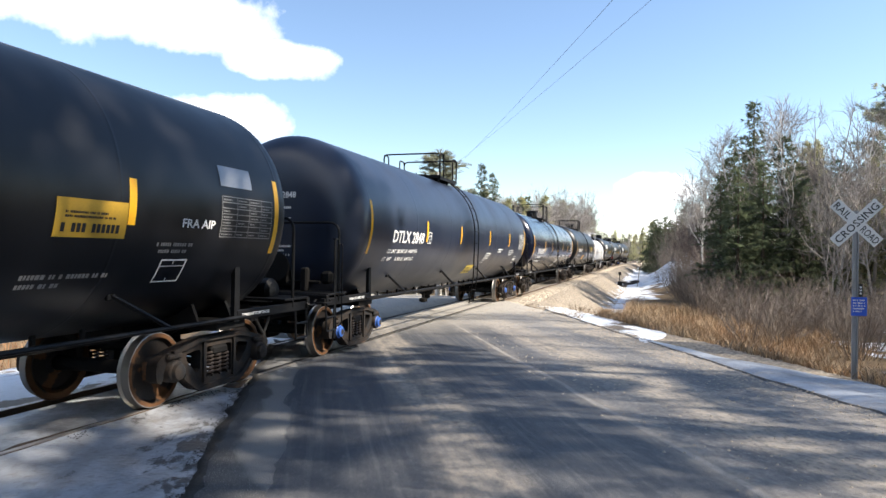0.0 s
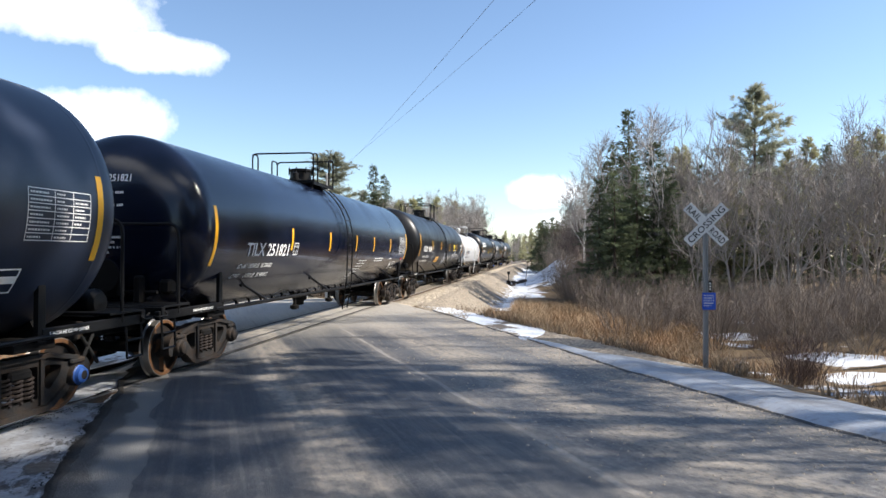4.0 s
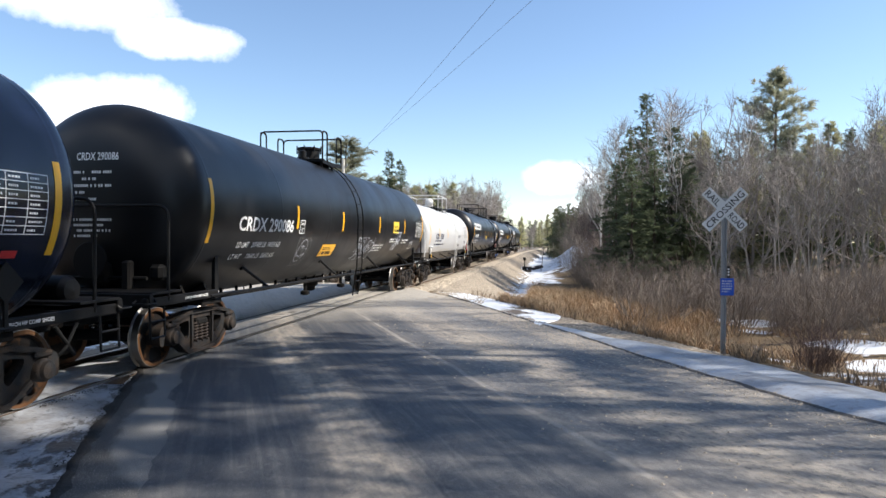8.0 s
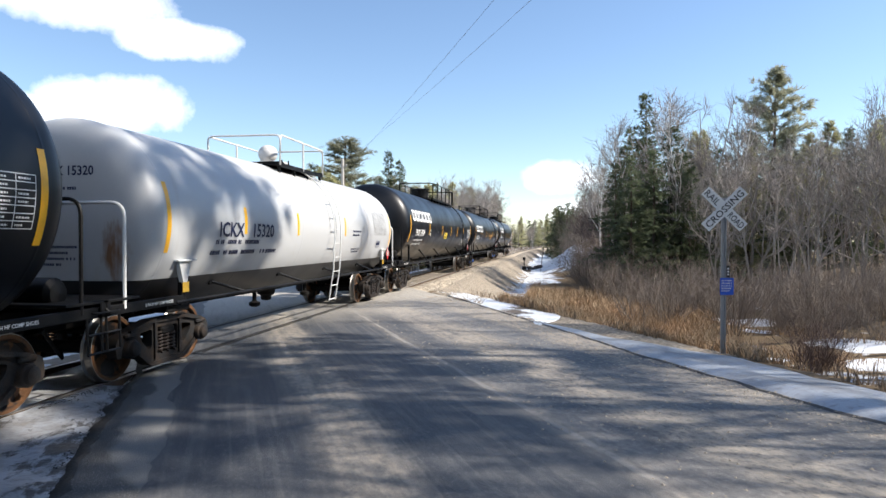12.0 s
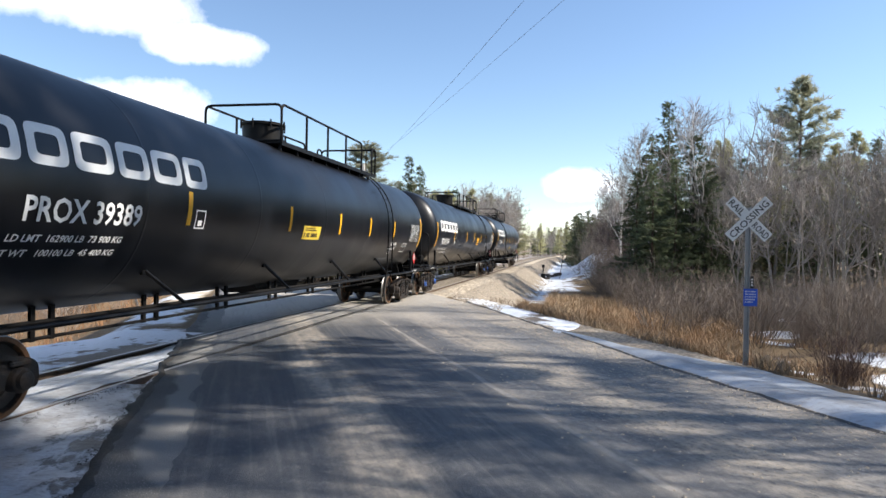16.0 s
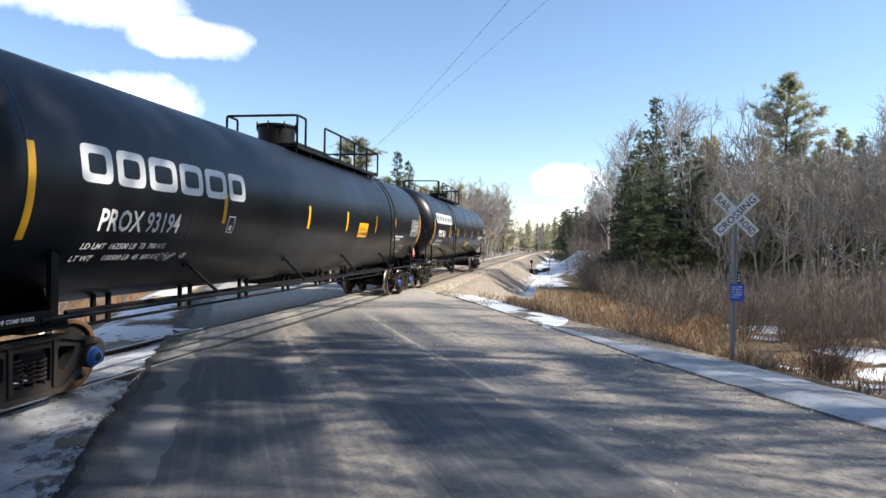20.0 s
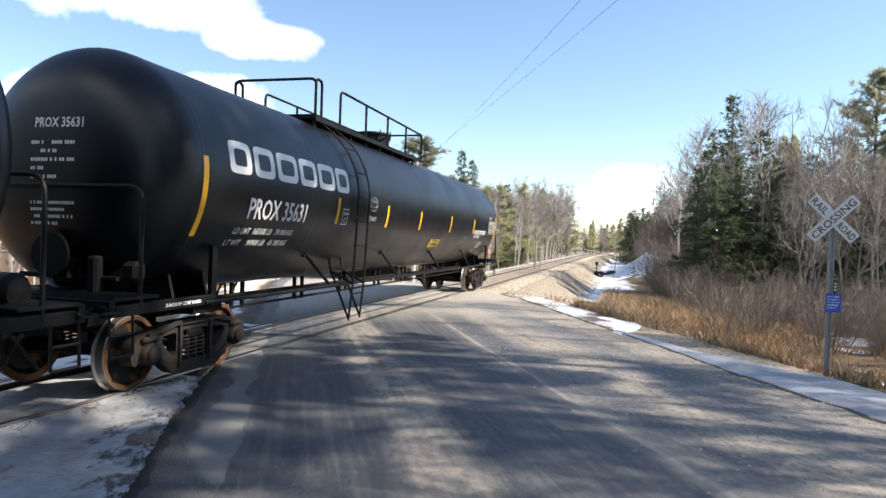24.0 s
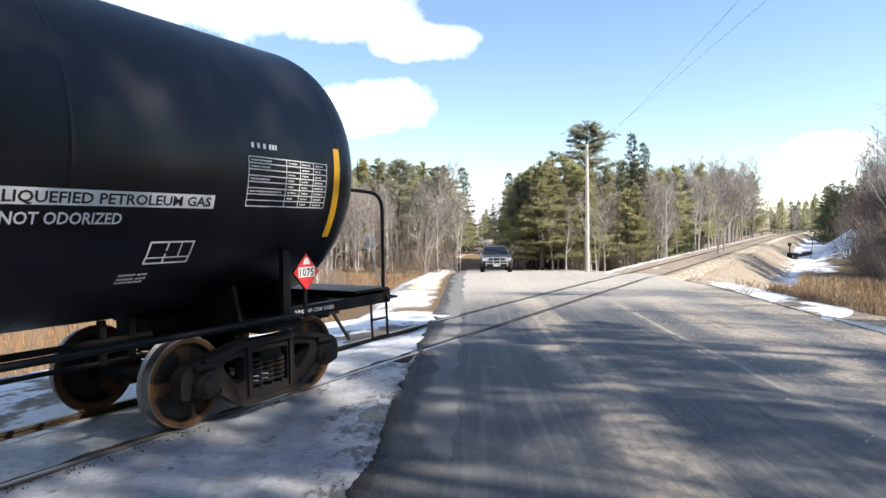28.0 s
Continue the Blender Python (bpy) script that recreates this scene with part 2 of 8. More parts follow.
M["blue_cap"] = material("blue_bearing_cap", None, (0.025, 0.09, 0.33), 0.5, 0, 0.5, 0.2, 9, 60, 0.1)
M["spring"] = material("dark_spring_steel", None, (0.035, 0.026, 0.022), 0.6, 0.3, 0.5, 0.3, 9, 60, 0.1)
M["yellow"] = material("yellow_reflective_tape", None, (0.88, 0.45, 0.015), 0.35, 0, 0.5, 0.12, 6, 60, 0.05)
M["yellow_sign"] = material("yellow_placard", None, (0.72, 0.52, 0.05), 0.5, 0, 0.5, 0.1, 6, 60, 0.05)
M["amber"] = material("faded_amber_placard", None, (0.50, 0.30, 0.03), 0.55, 0, 0.4, 0.2, 6, 60, 0.05)
M["lettering"] = material("white_stencil_paint", None, (0.78, 0.78, 0.76), 0.55, 0, 0.4, 0.12, 4, 60, 0.05)
M["navy_letters"] = material("navy_stencil_paint", None, (0.012, 0.018, 0.060), 0.55, 0, 0.4, 0.12, 4, 60, 0.05)
M["black_letters"] = material("black_stencil_paint", None, (0.015, 0.015, 0.016), 0.55, 0, 0.4, 0.12, 4, 60, 0.05)
M["dim_letters"] = material("faded_grey_stencil_paint", None, (0.22, 0.22, 0.22), 0.6, 0, 0.4, 0.3, 6, 60, 0.05)
M["graffiti"] = material("pale_spray_paint", None, (0.50, 0.52, 0.56), 0.6, 0, 0.4, 0.3, 5, 60, 0.02)
M["teal_paint"] = material("teal_spray_paint", None, (0.10, 0.32, 0.33), 0.6, 0, 0.4, 0.3, 5, 60, 0.02)
M["placard_red"] = material("red_placard", None, (0.55, 0.03, 0.03), 0.45, 0, 0.5, 0.1, 5, 60, 0.02)
M["grey_panel"] = material("pale_grey_panel", None, (0.30, 0.31, 0.33), 0.4, 0.3, 0.5, 0.15, 5, 60, 0.05)
M["galvanised"] = material("galvanised_steel", None, (0.36, 0.37, 0.38), 0.42, 0.75, 0.5, 0.15, 9, 70, 0.06)
M["sign_white"] = material("white_sign_sheeting", None, (0.66, 0.67, 0.66), 0.42, 0, 0.5, 0.06, 5, 60, 0.02)
M["sign_black"] = material("black_sign_letters", None, (0.012, 0.012, 0.012), 0.45, 0, 0.5, 0.1, 5, 60, 0.02)
M["sign_blue"] = material("blue_sign_sheeting", None, (0.02, 0.09, 0.50), 0.4, 0, 0.5, 0.06, 5, 60, 0.02)
M["pole_wood"] = material("weathered_pole_wood", None, (0.56, 0.52, 0.46), 0.85, 0, 0.3, 0.25, 1.5, 25, 0.3)
M["cable"] = material("weathered_cable", None, (0.17, 0.18, 0.20), 0.6, 0, 0.4, 0.1, 3, 30, 0.0)


def dirty_snow(k):
    d = k["ramp"](k["tex"]("noise", 1.3, 9.0, (1.0, 0.6, 1.0), 0.68), 0.44, 0.66)
    f = k["ramp"](k["tex"]("noise", 14.0, 6.0), 0.52, 0.68)
    c = k["mixc"](k["mth"]("MULTIPLY", d, 0.8), k["base"], (0.14, 0.128, 0.115))
    return k["mixc"](k["mth"]("MULTIPLY", f, 0.5), c, (0.16, 0.14, 0.12)), k["rough"], k["height"]


def edge_snow(k):
    """Sanded snow whose dirt gathers in clods towards the torn road edge, local x across the road."""
    c, rough, height = dirty_snow(k)
    sep = k["n"].new("ShaderNodeSeparateXYZ")
    k["l"].new(k["co"], sep.inputs[0])
    near = k["ramp"](sep.outputs["X"], -2.3, -1.25)
    lumps = k["mth"]("ADD", k["mth"]("MULTIPLY", k["tex"]("noise", 4.5, 9.0, (1.0, 0.55, 1.0), 0.74), 0.75), k["mth"]("MULTIPLY", k["tex"]("noise", 0.8, 4.0), 0.35))
    soil = k["ramp"](k["mth"]("ADD", lumps, k["mth"]("MULTIPLY", near, 0.13)), 0.64, 0.69)
    veil = k["ramp"](k["tex"]("noise", 0.7, 7.0, (1.0, 0.7, 1.0), 0.62), 0.46, 0.64)
    c = k["mixc"](k["mth"]("MULTIPLY", veil, 0.35), c, (0.23, 0.205, 0.175))
    c = k["mixc"](k["mth"]("MULTIPLY", soil, 0.85), c, (0.055, 0.047, 0.040))
    return c, rough, k["mth"]("ADD", height, soil)


def melting(k):
    hole = k["ramp"](k["mth"]("ADD", k["tex"]("noise", 0.55, 9.0, (1.0, 0.6, 1.0), 0.66), k["mth"]("MULTIPLY", k["tex"]("noise", 5.0, 5.0), 0.2)), 0.635, 0.675)
    dirt = k["mixc"](k["tex"]("noise", 20.0), (0.05, 0.04, 0.03), (0.20, 0.15, 0.10))
    c = k["mixc"](k["mth"]("MULTIPLY", k["ramp"](k["tex"]("noise", 9.0, 6.0), 0.52, 0.70), 0.25), k["base"], (0.42, 0.38, 0.33))
    return k["mixc"](hole, c, dirt), k["rough"], k["mth"]("SUBTRACT", k["height"], hole)


M["patchy_snow"] = material("melting_patchy_snow", melting, (0.76, 0.785, 0.82), 0.6, 0, 0.3, 0.08, 1.2, 14, 0.6)
M["strip_snow"] = material("icy_plough_snow", dirty_snow, (0.325, 0.35, 0.39), 0.45, 0, 0.5, 0.08, 1.2, 14, 0.5)
M["edge_snow"] = material("sanded_road_edge_snow", edge_snow, (0.385, 0.41, 0.45), 0.45, 0, 0.5, 0.08, 1.2, 14, 0.6)
M["dirty_snow"] = material("sanded_icy_snow", dirty_snow, (0.54, 0.565, 0.605), 0.45, 0, 0.5, 0.08, 1.2, 14, 0.5)


def ground_mix(k):
    g = k["tex"]("noise", 18.0, 6.0)
    litter = k["mixc"](k["ramp"](g, 0.35, 0.65), (0.085, 0.058, 0.034), (0.20, 0.145, 0.085))
    pebbles = k["tex"]("voronoi", 11.0)
    grav = k["mixc"](k["ramp"](pebbles, 0.10, 0.60), (0.50, 0.43, 0.335), (0.20, 0.165, 0.125))
    grav = k["mixc"](k["mth"]("MULTIPLY", k["ramp"](k["tex"]("noise", 3.0, 8.0), 0.42, 0.62), 0.5), grav, (0.26, 0.22, 0.175))
    dry = k["mixc"](k["ramp"](g, 0.35, 0.65), (0.13, 0.088, 0.052), (0.27, 0.19, 0.11))
    c = k["mixc"](k["attr"]("dry_grass"), litter, dry)
    edge = k["tex"]("noise", 1.3, 7.0)
    gf = k["ramp"](k["mth"]("ADD", k["attr"]("gravel"), k["mth"]("MULTIPLY", k["mth"]("SUBTRACT", edge, 0.5), 0.6)), 0.4, 0.6)
    c = k["mixc"](gf, c, grav)
    c = k["mixc"](k["ramp"](k["mth"]("ADD", k["attr"]("sand"), k["mth"]("MULTIPLY", k["mth"]("SUBTRACT", edge, 0.5), 0.8)), 0.4, 0.7), c, (0.56, 0.47, 0.35))
    sf = k["ramp"](k["mth"]("ADD", k["attr"]("snow"), k["mth"]("MULTIPLY", k["mth"]("SUBTRACT", k["tex"]("noise", 0.9, 9.0), 0.5), 1.3)), 0.46, 0.58)
    c = k["mixc"](sf, c, (0.70, 0.72, 0.75))
    return c, k["mth"]("SUBTRACT", 0.95, k["mth"]("MULTIPLY", sf, 0.35)), k["mth"]("ADD", pebbles, k["mth"]("MULTIPLY", g, 0.5))


M["ground"] = material("winter_ground", ground_mix, (0.3, 0.2, 0.1), 0.95, 0, 0.2, 0.2, 3, 30, 0.6)


def asphalt(k):
    """Worn asphalt, local y along the road: dark wheel paths, bands of dried sand and salt, cracks."""
    co = k["co"]
    sep = k["n"].new("ShaderNodeSeparateXYZ")
    k["l"].new(co, sep.inputs[0])
    x = sep.outputs["X"]
    wob = k["mth"]("MULTIPLY", k["mth"]("SUBTRACT", k["tex"]("noise", 0.8, 8.0, (0.6, 0.35, 1), 0.66), 0.5), 0.8)
    xx = k["mth"]("ADD", x, wob)
    streak = k["tex"]("noise", 1.0, 7.0, (2.4, 0.15, 1.0), 0.68)
    patch = k["tex"]("noise", 0.5, 6.0, (1.4, 0.5, 1.0))

    def band(mid, half):
        d = k["mth"]("ABSOLUTE", k["mth"]("SUBTRACT", xx, mid), 0)
        return k["ramp"](k["mth"]("SUBTRACT", half, d), -0.16, 0.16)

    sand = k["mth"]("MAXIMUM", k["mth"]("MAXIMUM", k["mth"]("MULTIPLY", band(1.12, 0.36), 0.95), band(3.25, 0.07)), k["mth"]("MAXIMUM", band(6.6, 0.65), band(4.5, 0.45)))
    sand = k["mth"]("MULTIPLY", sand, k["ramp"](k["mth"]("ADD", streak, k["mth"]("MULTIPLY", patch, 0.6)), 0.50, 0.85))
    film = k["mth"]("MULTIPLY", k["ramp"](streak, 0.46, 0.68), 0.50)
    mottle = k["tex"]("noise", 2.6, 9.0, (1.0, 0.6, 1.0), 0.7)
    film = k["mth"]("MULTIPLY", film, k["ramp"](mottle, 0.34, 0.62))
    wide = k["mth"]("MULTIPLY", k["ramp"](xx, 2.9, 3.6), k["ramp"](patch, 0.30, 0.62))
    # sandy and paler past the crossing; strong sunlight there is partly put into the colour
    past = k["ramp"](k["mth"]("ADD", sep.outputs["Y"], k["mth"]("MULTIPLY", patch, 6.0)), 18.0, 25.0)
    wide = k["mth"]("MAXIMUM", wide, past)
    film = k["mth"]("MAXIMUM", film, k["mth"]("MULTIPLY", wide, 0.95))
    clod = k["ramp"](k["tex"]("noise", 7.0, 8.0, (1.0, 0.55, 1.0), 0.72), 0.36, 0.60)
    sand = k["mth"]("MULTIPLY", sand, k["mth"]("ADD", k["mth"]("MULTIPLY", clod, 0.75), 0.25))
    film = k["mth"]("MULTIPLY", film, k["mth"]("ADD", k["mth"]("MULTIPLY", clod, 0.6), 0.55))
    stones = k["tex"]("voronoi", 90.0)
    tar = k["mixc"](k["ramp"](stones, 0.1, 0.6), (0.076, 0.082, 0.094), (0.046, 0.050, 0.058))
    c = k["mixc"](film, tar, (0.25, 0.23, 0.205))
    c = k["mixc"](k["mth"]("MULTIPLY", sand, 0.95), c, (0.40, 0.345, 0.275))
    c = k["mixc"](k["mth"]("MULTIPLY", past, 0.85), c, (0.47, 0.43, 0.37))
    torn = k["mth"]("ADD", x, k["mth"]("MULTIPLY", k["mth"]("SUBTRACT", k["tex"]("noise", 1.6, 9.0, (1.0, 0.6, 1.0), 0.7), 0.5), 0.34))
    seam = k["ramp"](k["mth"]("SUBTRACT", 0.10, k["mth"]("ABSOLUTE", k["mth"]("SUBTRACT", torn, 1.62), 0)), 0.0, 0.05)
    seam = k["mth"]("MULTIPLY", seam, k["ramp"](k["tex"]("noise", 3.2, 6.0, (1.0, 0.5, 1.0)), 0.40, 0.56))
    c = k["mixc"](k["mth"]("MULTIPLY", k["mth"]("MULTIPLY", seam, 0.65), k["mth"]("SUBTRACT", 1.0, past)), c, (0.040, 0.043, 0.050))
    bow = k["mth"]("ADD", x, k["mth"]("MULTIPLY", k["mth"]("SUBTRACT", k["tex"]("noise", 0.45, 7.0, (1.0, 0.6, 1.0), 0.62), 0.5), 0.42))
    ridge = k["ramp"](k["mth"]("SUBTRACT", 0.055, k["mth"]("ABSOLUTE", k["mth"]("SUBTRACT", bow, 3.26), 0)), 0.0, 0.03)
    ridge = k["mth"]("MULTIPLY", ridge, k["ramp"](k["tex"]("noise", 2.2, 8.0, (1.0, 0.35, 1.0), 0.68), 0.32, 0.54))
    c = k["mixc"](k["mth"]("MULTIPLY", ridge, 0.8), c, (0.34, 0.315, 0.28))
    fine = k["tex"]("noise", 1.0, 5.0, (9.0, 0.22, 1.0), 0.62)
    c = k["mixc"](k["mth"]("MULTIPLY", k["ramp"](fine, 0.50, 0.70), 0.30), c, (0.26, 0.245, 0.22))
    c = k["mixc"](k["mth"]("MULTIPLY", k["ramp"](k["mth"]("SUBTRACT", 1.0, fine), 0.52, 0.72), 0.35), c, (0.05, 0.054, 0.062))
    grit = k["mth"]("MULTIPLY", k["ramp"](k["tex"]("noise", 45.0, 3.0), 0.50, 0.75), 0.16)
    c = k["mixc"](grit, c, (0.21, 0.20, 0.18))
    clump = k["tex"]("noise", 16.0, 6.0, (1.0, 0.7, 1.0), 0.7)
    loose = k["mth"]("ADD", 0.25, k["mth"]("MULTIPLY", k["ramp"](xx, 3.0, 4.2), 0.55))
    c = k["mixc"](k["mth"]("MULTIPLY", k["ramp"](clump, 0.54, 0.68), loose), c, (0.30, 0.285, 0.265))
    c = k["mixc"](k["mth"]("MULTIPLY", k["ramp"](k["mth"]("SUBTRACT", 1.0, clump), 0.52, 0.66), loose), c, (0.075, 0.075, 0.078))
    specks = k["ramp"](k["tex"]("noise", 60.0, 2.0), 0.66, 0.72)
    c = k["mixc"](k["mth"]("MULTIPLY", specks, 0.5), c, (0.36, 0.33, 0.29))
    return c, k["mth"]("ADD", 0.62, k["mth"]("MULTIPLY", sand, 0.3)), k["mth"]("ADD", stones, k["tex"]("noise", 150.0, 2.0))


M["asphalt"] = material("worn_asphalt", asphalt, (0.06, 0.06, 0.06), 0.7, 0, 0.4, 0.2, 3, 30, 0.35)


def crumbling(k):
    sep = k["n"].new("ShaderNodeSeparateXYZ")
    k["l"].new(k["co"], sep.inputs[0])
    f = k["ramp"](k["mth"]("ADD", sep.outputs["X"], k["mth"]("MULTIPLY", k["mth"]("SUBTRACT", k["tex"]("noise", 1.1, 6.0, (1.0, 0.45, 1.0)), 0.5), 1.1)), -1.06, -0.98)
    torn = k["ramp"](k["mth"]("ADD", k["mth"]("ADD", sep.outputs["Y"], k["mth"]("MULTIPLY", sep.outputs["X"], 2.4)), k["mth"]("MULTIPLY", k["mth"]("SUBTRACT", k["tex"]("noise", 1.7, 6.0), 0.5), 1.2)), 3.95, 4.2)
    f = k["mth"]("MULTIPLY", f, k["mth"]("ADD", k["mth"]("MULTIPLY", torn, 0.85), 0.15))
    c = k["mixc"](f, k["base"], (0.185, 0.182, 0.175))
    sp = k["ramp"](k["tex"]("voronoi", 55.0), 0.12, 0.34)
    stony = k["mth"]("SUBTRACT", 0.70, k["mth"]("MULTIPLY", torn, 0.40))
    return k["mixc"](k["mth"]("MULTIPLY", k["mth"]("SUBTRACT", 1.0, sp), stony), c, (0.36, 0.35, 0.33)), k["rough"], k["mth"]("ADD", k["height"], k["mth"]("MULTIPLY", sp, -0.6))


M["old_asphalt"] = material("crumbling_asphalt_edge", crumbling, (0.088, 0.087, 0.086), 0.9, 0, 0.3, 0.5, 1.6, 70, 0.7)
M["dirt"] = material("wet_dark_dirt", None, (0.024, 0.021, 0.018), 0.7, 0, 0.4, 0.4, 3, 40, 0.6)
M["dark_rock"] = material("dark_wet_rock", None, (0.07, 0.062, 0.056), 0.9, 0, 0.3, 0.5, 2, 20, 0.7)
M["rail_soil"] = material("rusty_soil", None, (0.085, 0.058, 0.040), 0.9, 0, 0.3, 0.5, 3, 40, 0.7)
M["bark_grey"] = material("grey_bark", None, (0.33, 0.295, 0.262), 0.9, 0, 0.25, 0.3, 2, 18, 0.4, per_object=0.45)
M["bark_birch"] = material("pale_birch_bark", None, (0.58, 0.55, 0.50), 0.8, 0, 0.3, 0.3, 2, 12, 0.3, per_object=0.3)
M["bark_dark"] = material("dark_conifer_bark", None, (0.085, 0.066, 0.052), 0.95, 0, 0.2, 0.3, 2, 18, 0.4, per_object=0.3)


def foliage(name, color, vary):
    """Needles that let some light through."""
    m = material(name, None, color, 0.7, 0, 0.25, vary, 1.2, 9, 0.0, per_object=0.45)
    n, l = m.node_tree.nodes, m.node_tree.links
    p, out = n["Principled BSDF"], n["Material Output"]
    tr, mx = n.new("ShaderNodeBsdfTranslucent"), n.new("ShaderNodeMixShader")
    mx.inputs[0].default_value = 0.55
    l.new(p.inputs["Base Color"].links[0].from_socket, tr.inputs["Color"])
    l.new(p.outputs[0], mx.inputs[1])
    l.new(tr.outputs[0], mx.inputs[2])
    l.new(mx.outputs[0], out.inputs["Surface"])
    return m


M["dead_weeds"] = material("dead_grey_brown_weeds", None, (0.22, 0.165, 0.115), 0.9, 0, 0.25, 0.45, 2.0, 12, 0.0)
M["russet_grass"] = material("dry_russet_grass", None, (0.30, 0.165, 0.085), 0.9, 0, 0.25, 0.45, 0.8, 12, 0.0)
M["twigs"] = material("bare_twigs", None, (0.315, 0.278, 0.25), 0.9, 0, 0.25, 0.25, 1.5, 10, 0.0, per_object=0.45)
M["shrub"] = material("bare_shrub_stems", None, (0.24, 0.20, 0.165), 0.9, 0, 0.25, 0.3, 1.5, 10, 0.0, per_object=0.5)
M["shrub_dark"] = material("dark_reddish_shrub_stems", None, (0.105, 0.075, 0.065), 0.9, 0, 0.25, 0.3, 1.5, 10, 0.0, per_object=0.4)
M["spruce"] = foliage("spruce_needles", (0.115, 0.138, 0.078), 0.5)
M["pine"] = foliage("pine_needles", (0.42, 0.405, 0.225), 0.45)
M["pine_grey"] = foliage("grey_green_pine_needles", (0.33, 0.33, 0.235), 0.4)
def mixed_straw(k):
    a = k["ramp"](k["tex"]("noise", 0.55, 5.0), 0.40, 0.60)
    b = k["ramp"](k["tex"]("noise", 3.5, 3.0), 0.45, 0.62)
    c = k["mixc"](k["mth"]("MULTIPLY", a, 0.8), k["base"], (0.40, 0.32, 0.21))
    return k["mixc"](k["mth"]("MULTIPLY", b, 0.55), c, (0.21, 0.115, 0.058)), k["rough"], k["height"]


M["straw"] = material("dry_tan_grass", mixed_straw, (0.40, 0.27, 0.16), 0.85, 0, 0.25, 0.6, 0.7, 4, 0.0)
M["car_paint"] = material("dark_grey_car_paint", None, (0.085, 0.088, 0.092), 0.25, 0.3, 0.5, 0.1, 3, 60, 0.0, coat=0.6)
M["car_glass"] = material("dark_window_glass", None, (0.012, 0.014, 0.016), 0.05, 0, 0.6, 0.1, 3, 60, 0.0)
M["chrome"] = material("bright_bumper_metal", None, (0.55, 0.55, 0.55), 0.25, 0.9, 0.5, 0.1, 3, 60, 0.0)
M["rubber"] = material("black_rubber", None, (0.015, 0.015, 0.015), 0.8, 0, 0.3, 0.2, 3, 60, 0.1)
M["lamp_glass"] = material("clear_lamp_glass", None, (0.6, 0.6, 0.6), 0.1, 0.2, 0.6, 0.1, 3, 60, 0.0)
M["tie_wood"] = material("creosoted_tie_wood", None, (0.15, 0.122, 0.095), 0.9, 0, 0.2, 0.35, 2, 25, 0.5, per_object=0.4)
M["stone"] = material("pale_ballast_stone", None, (0.40, 0.345, 0.275), 0.9, 0, 0.2, 0.3, 4, 30, 0.3, per_object=0.6)


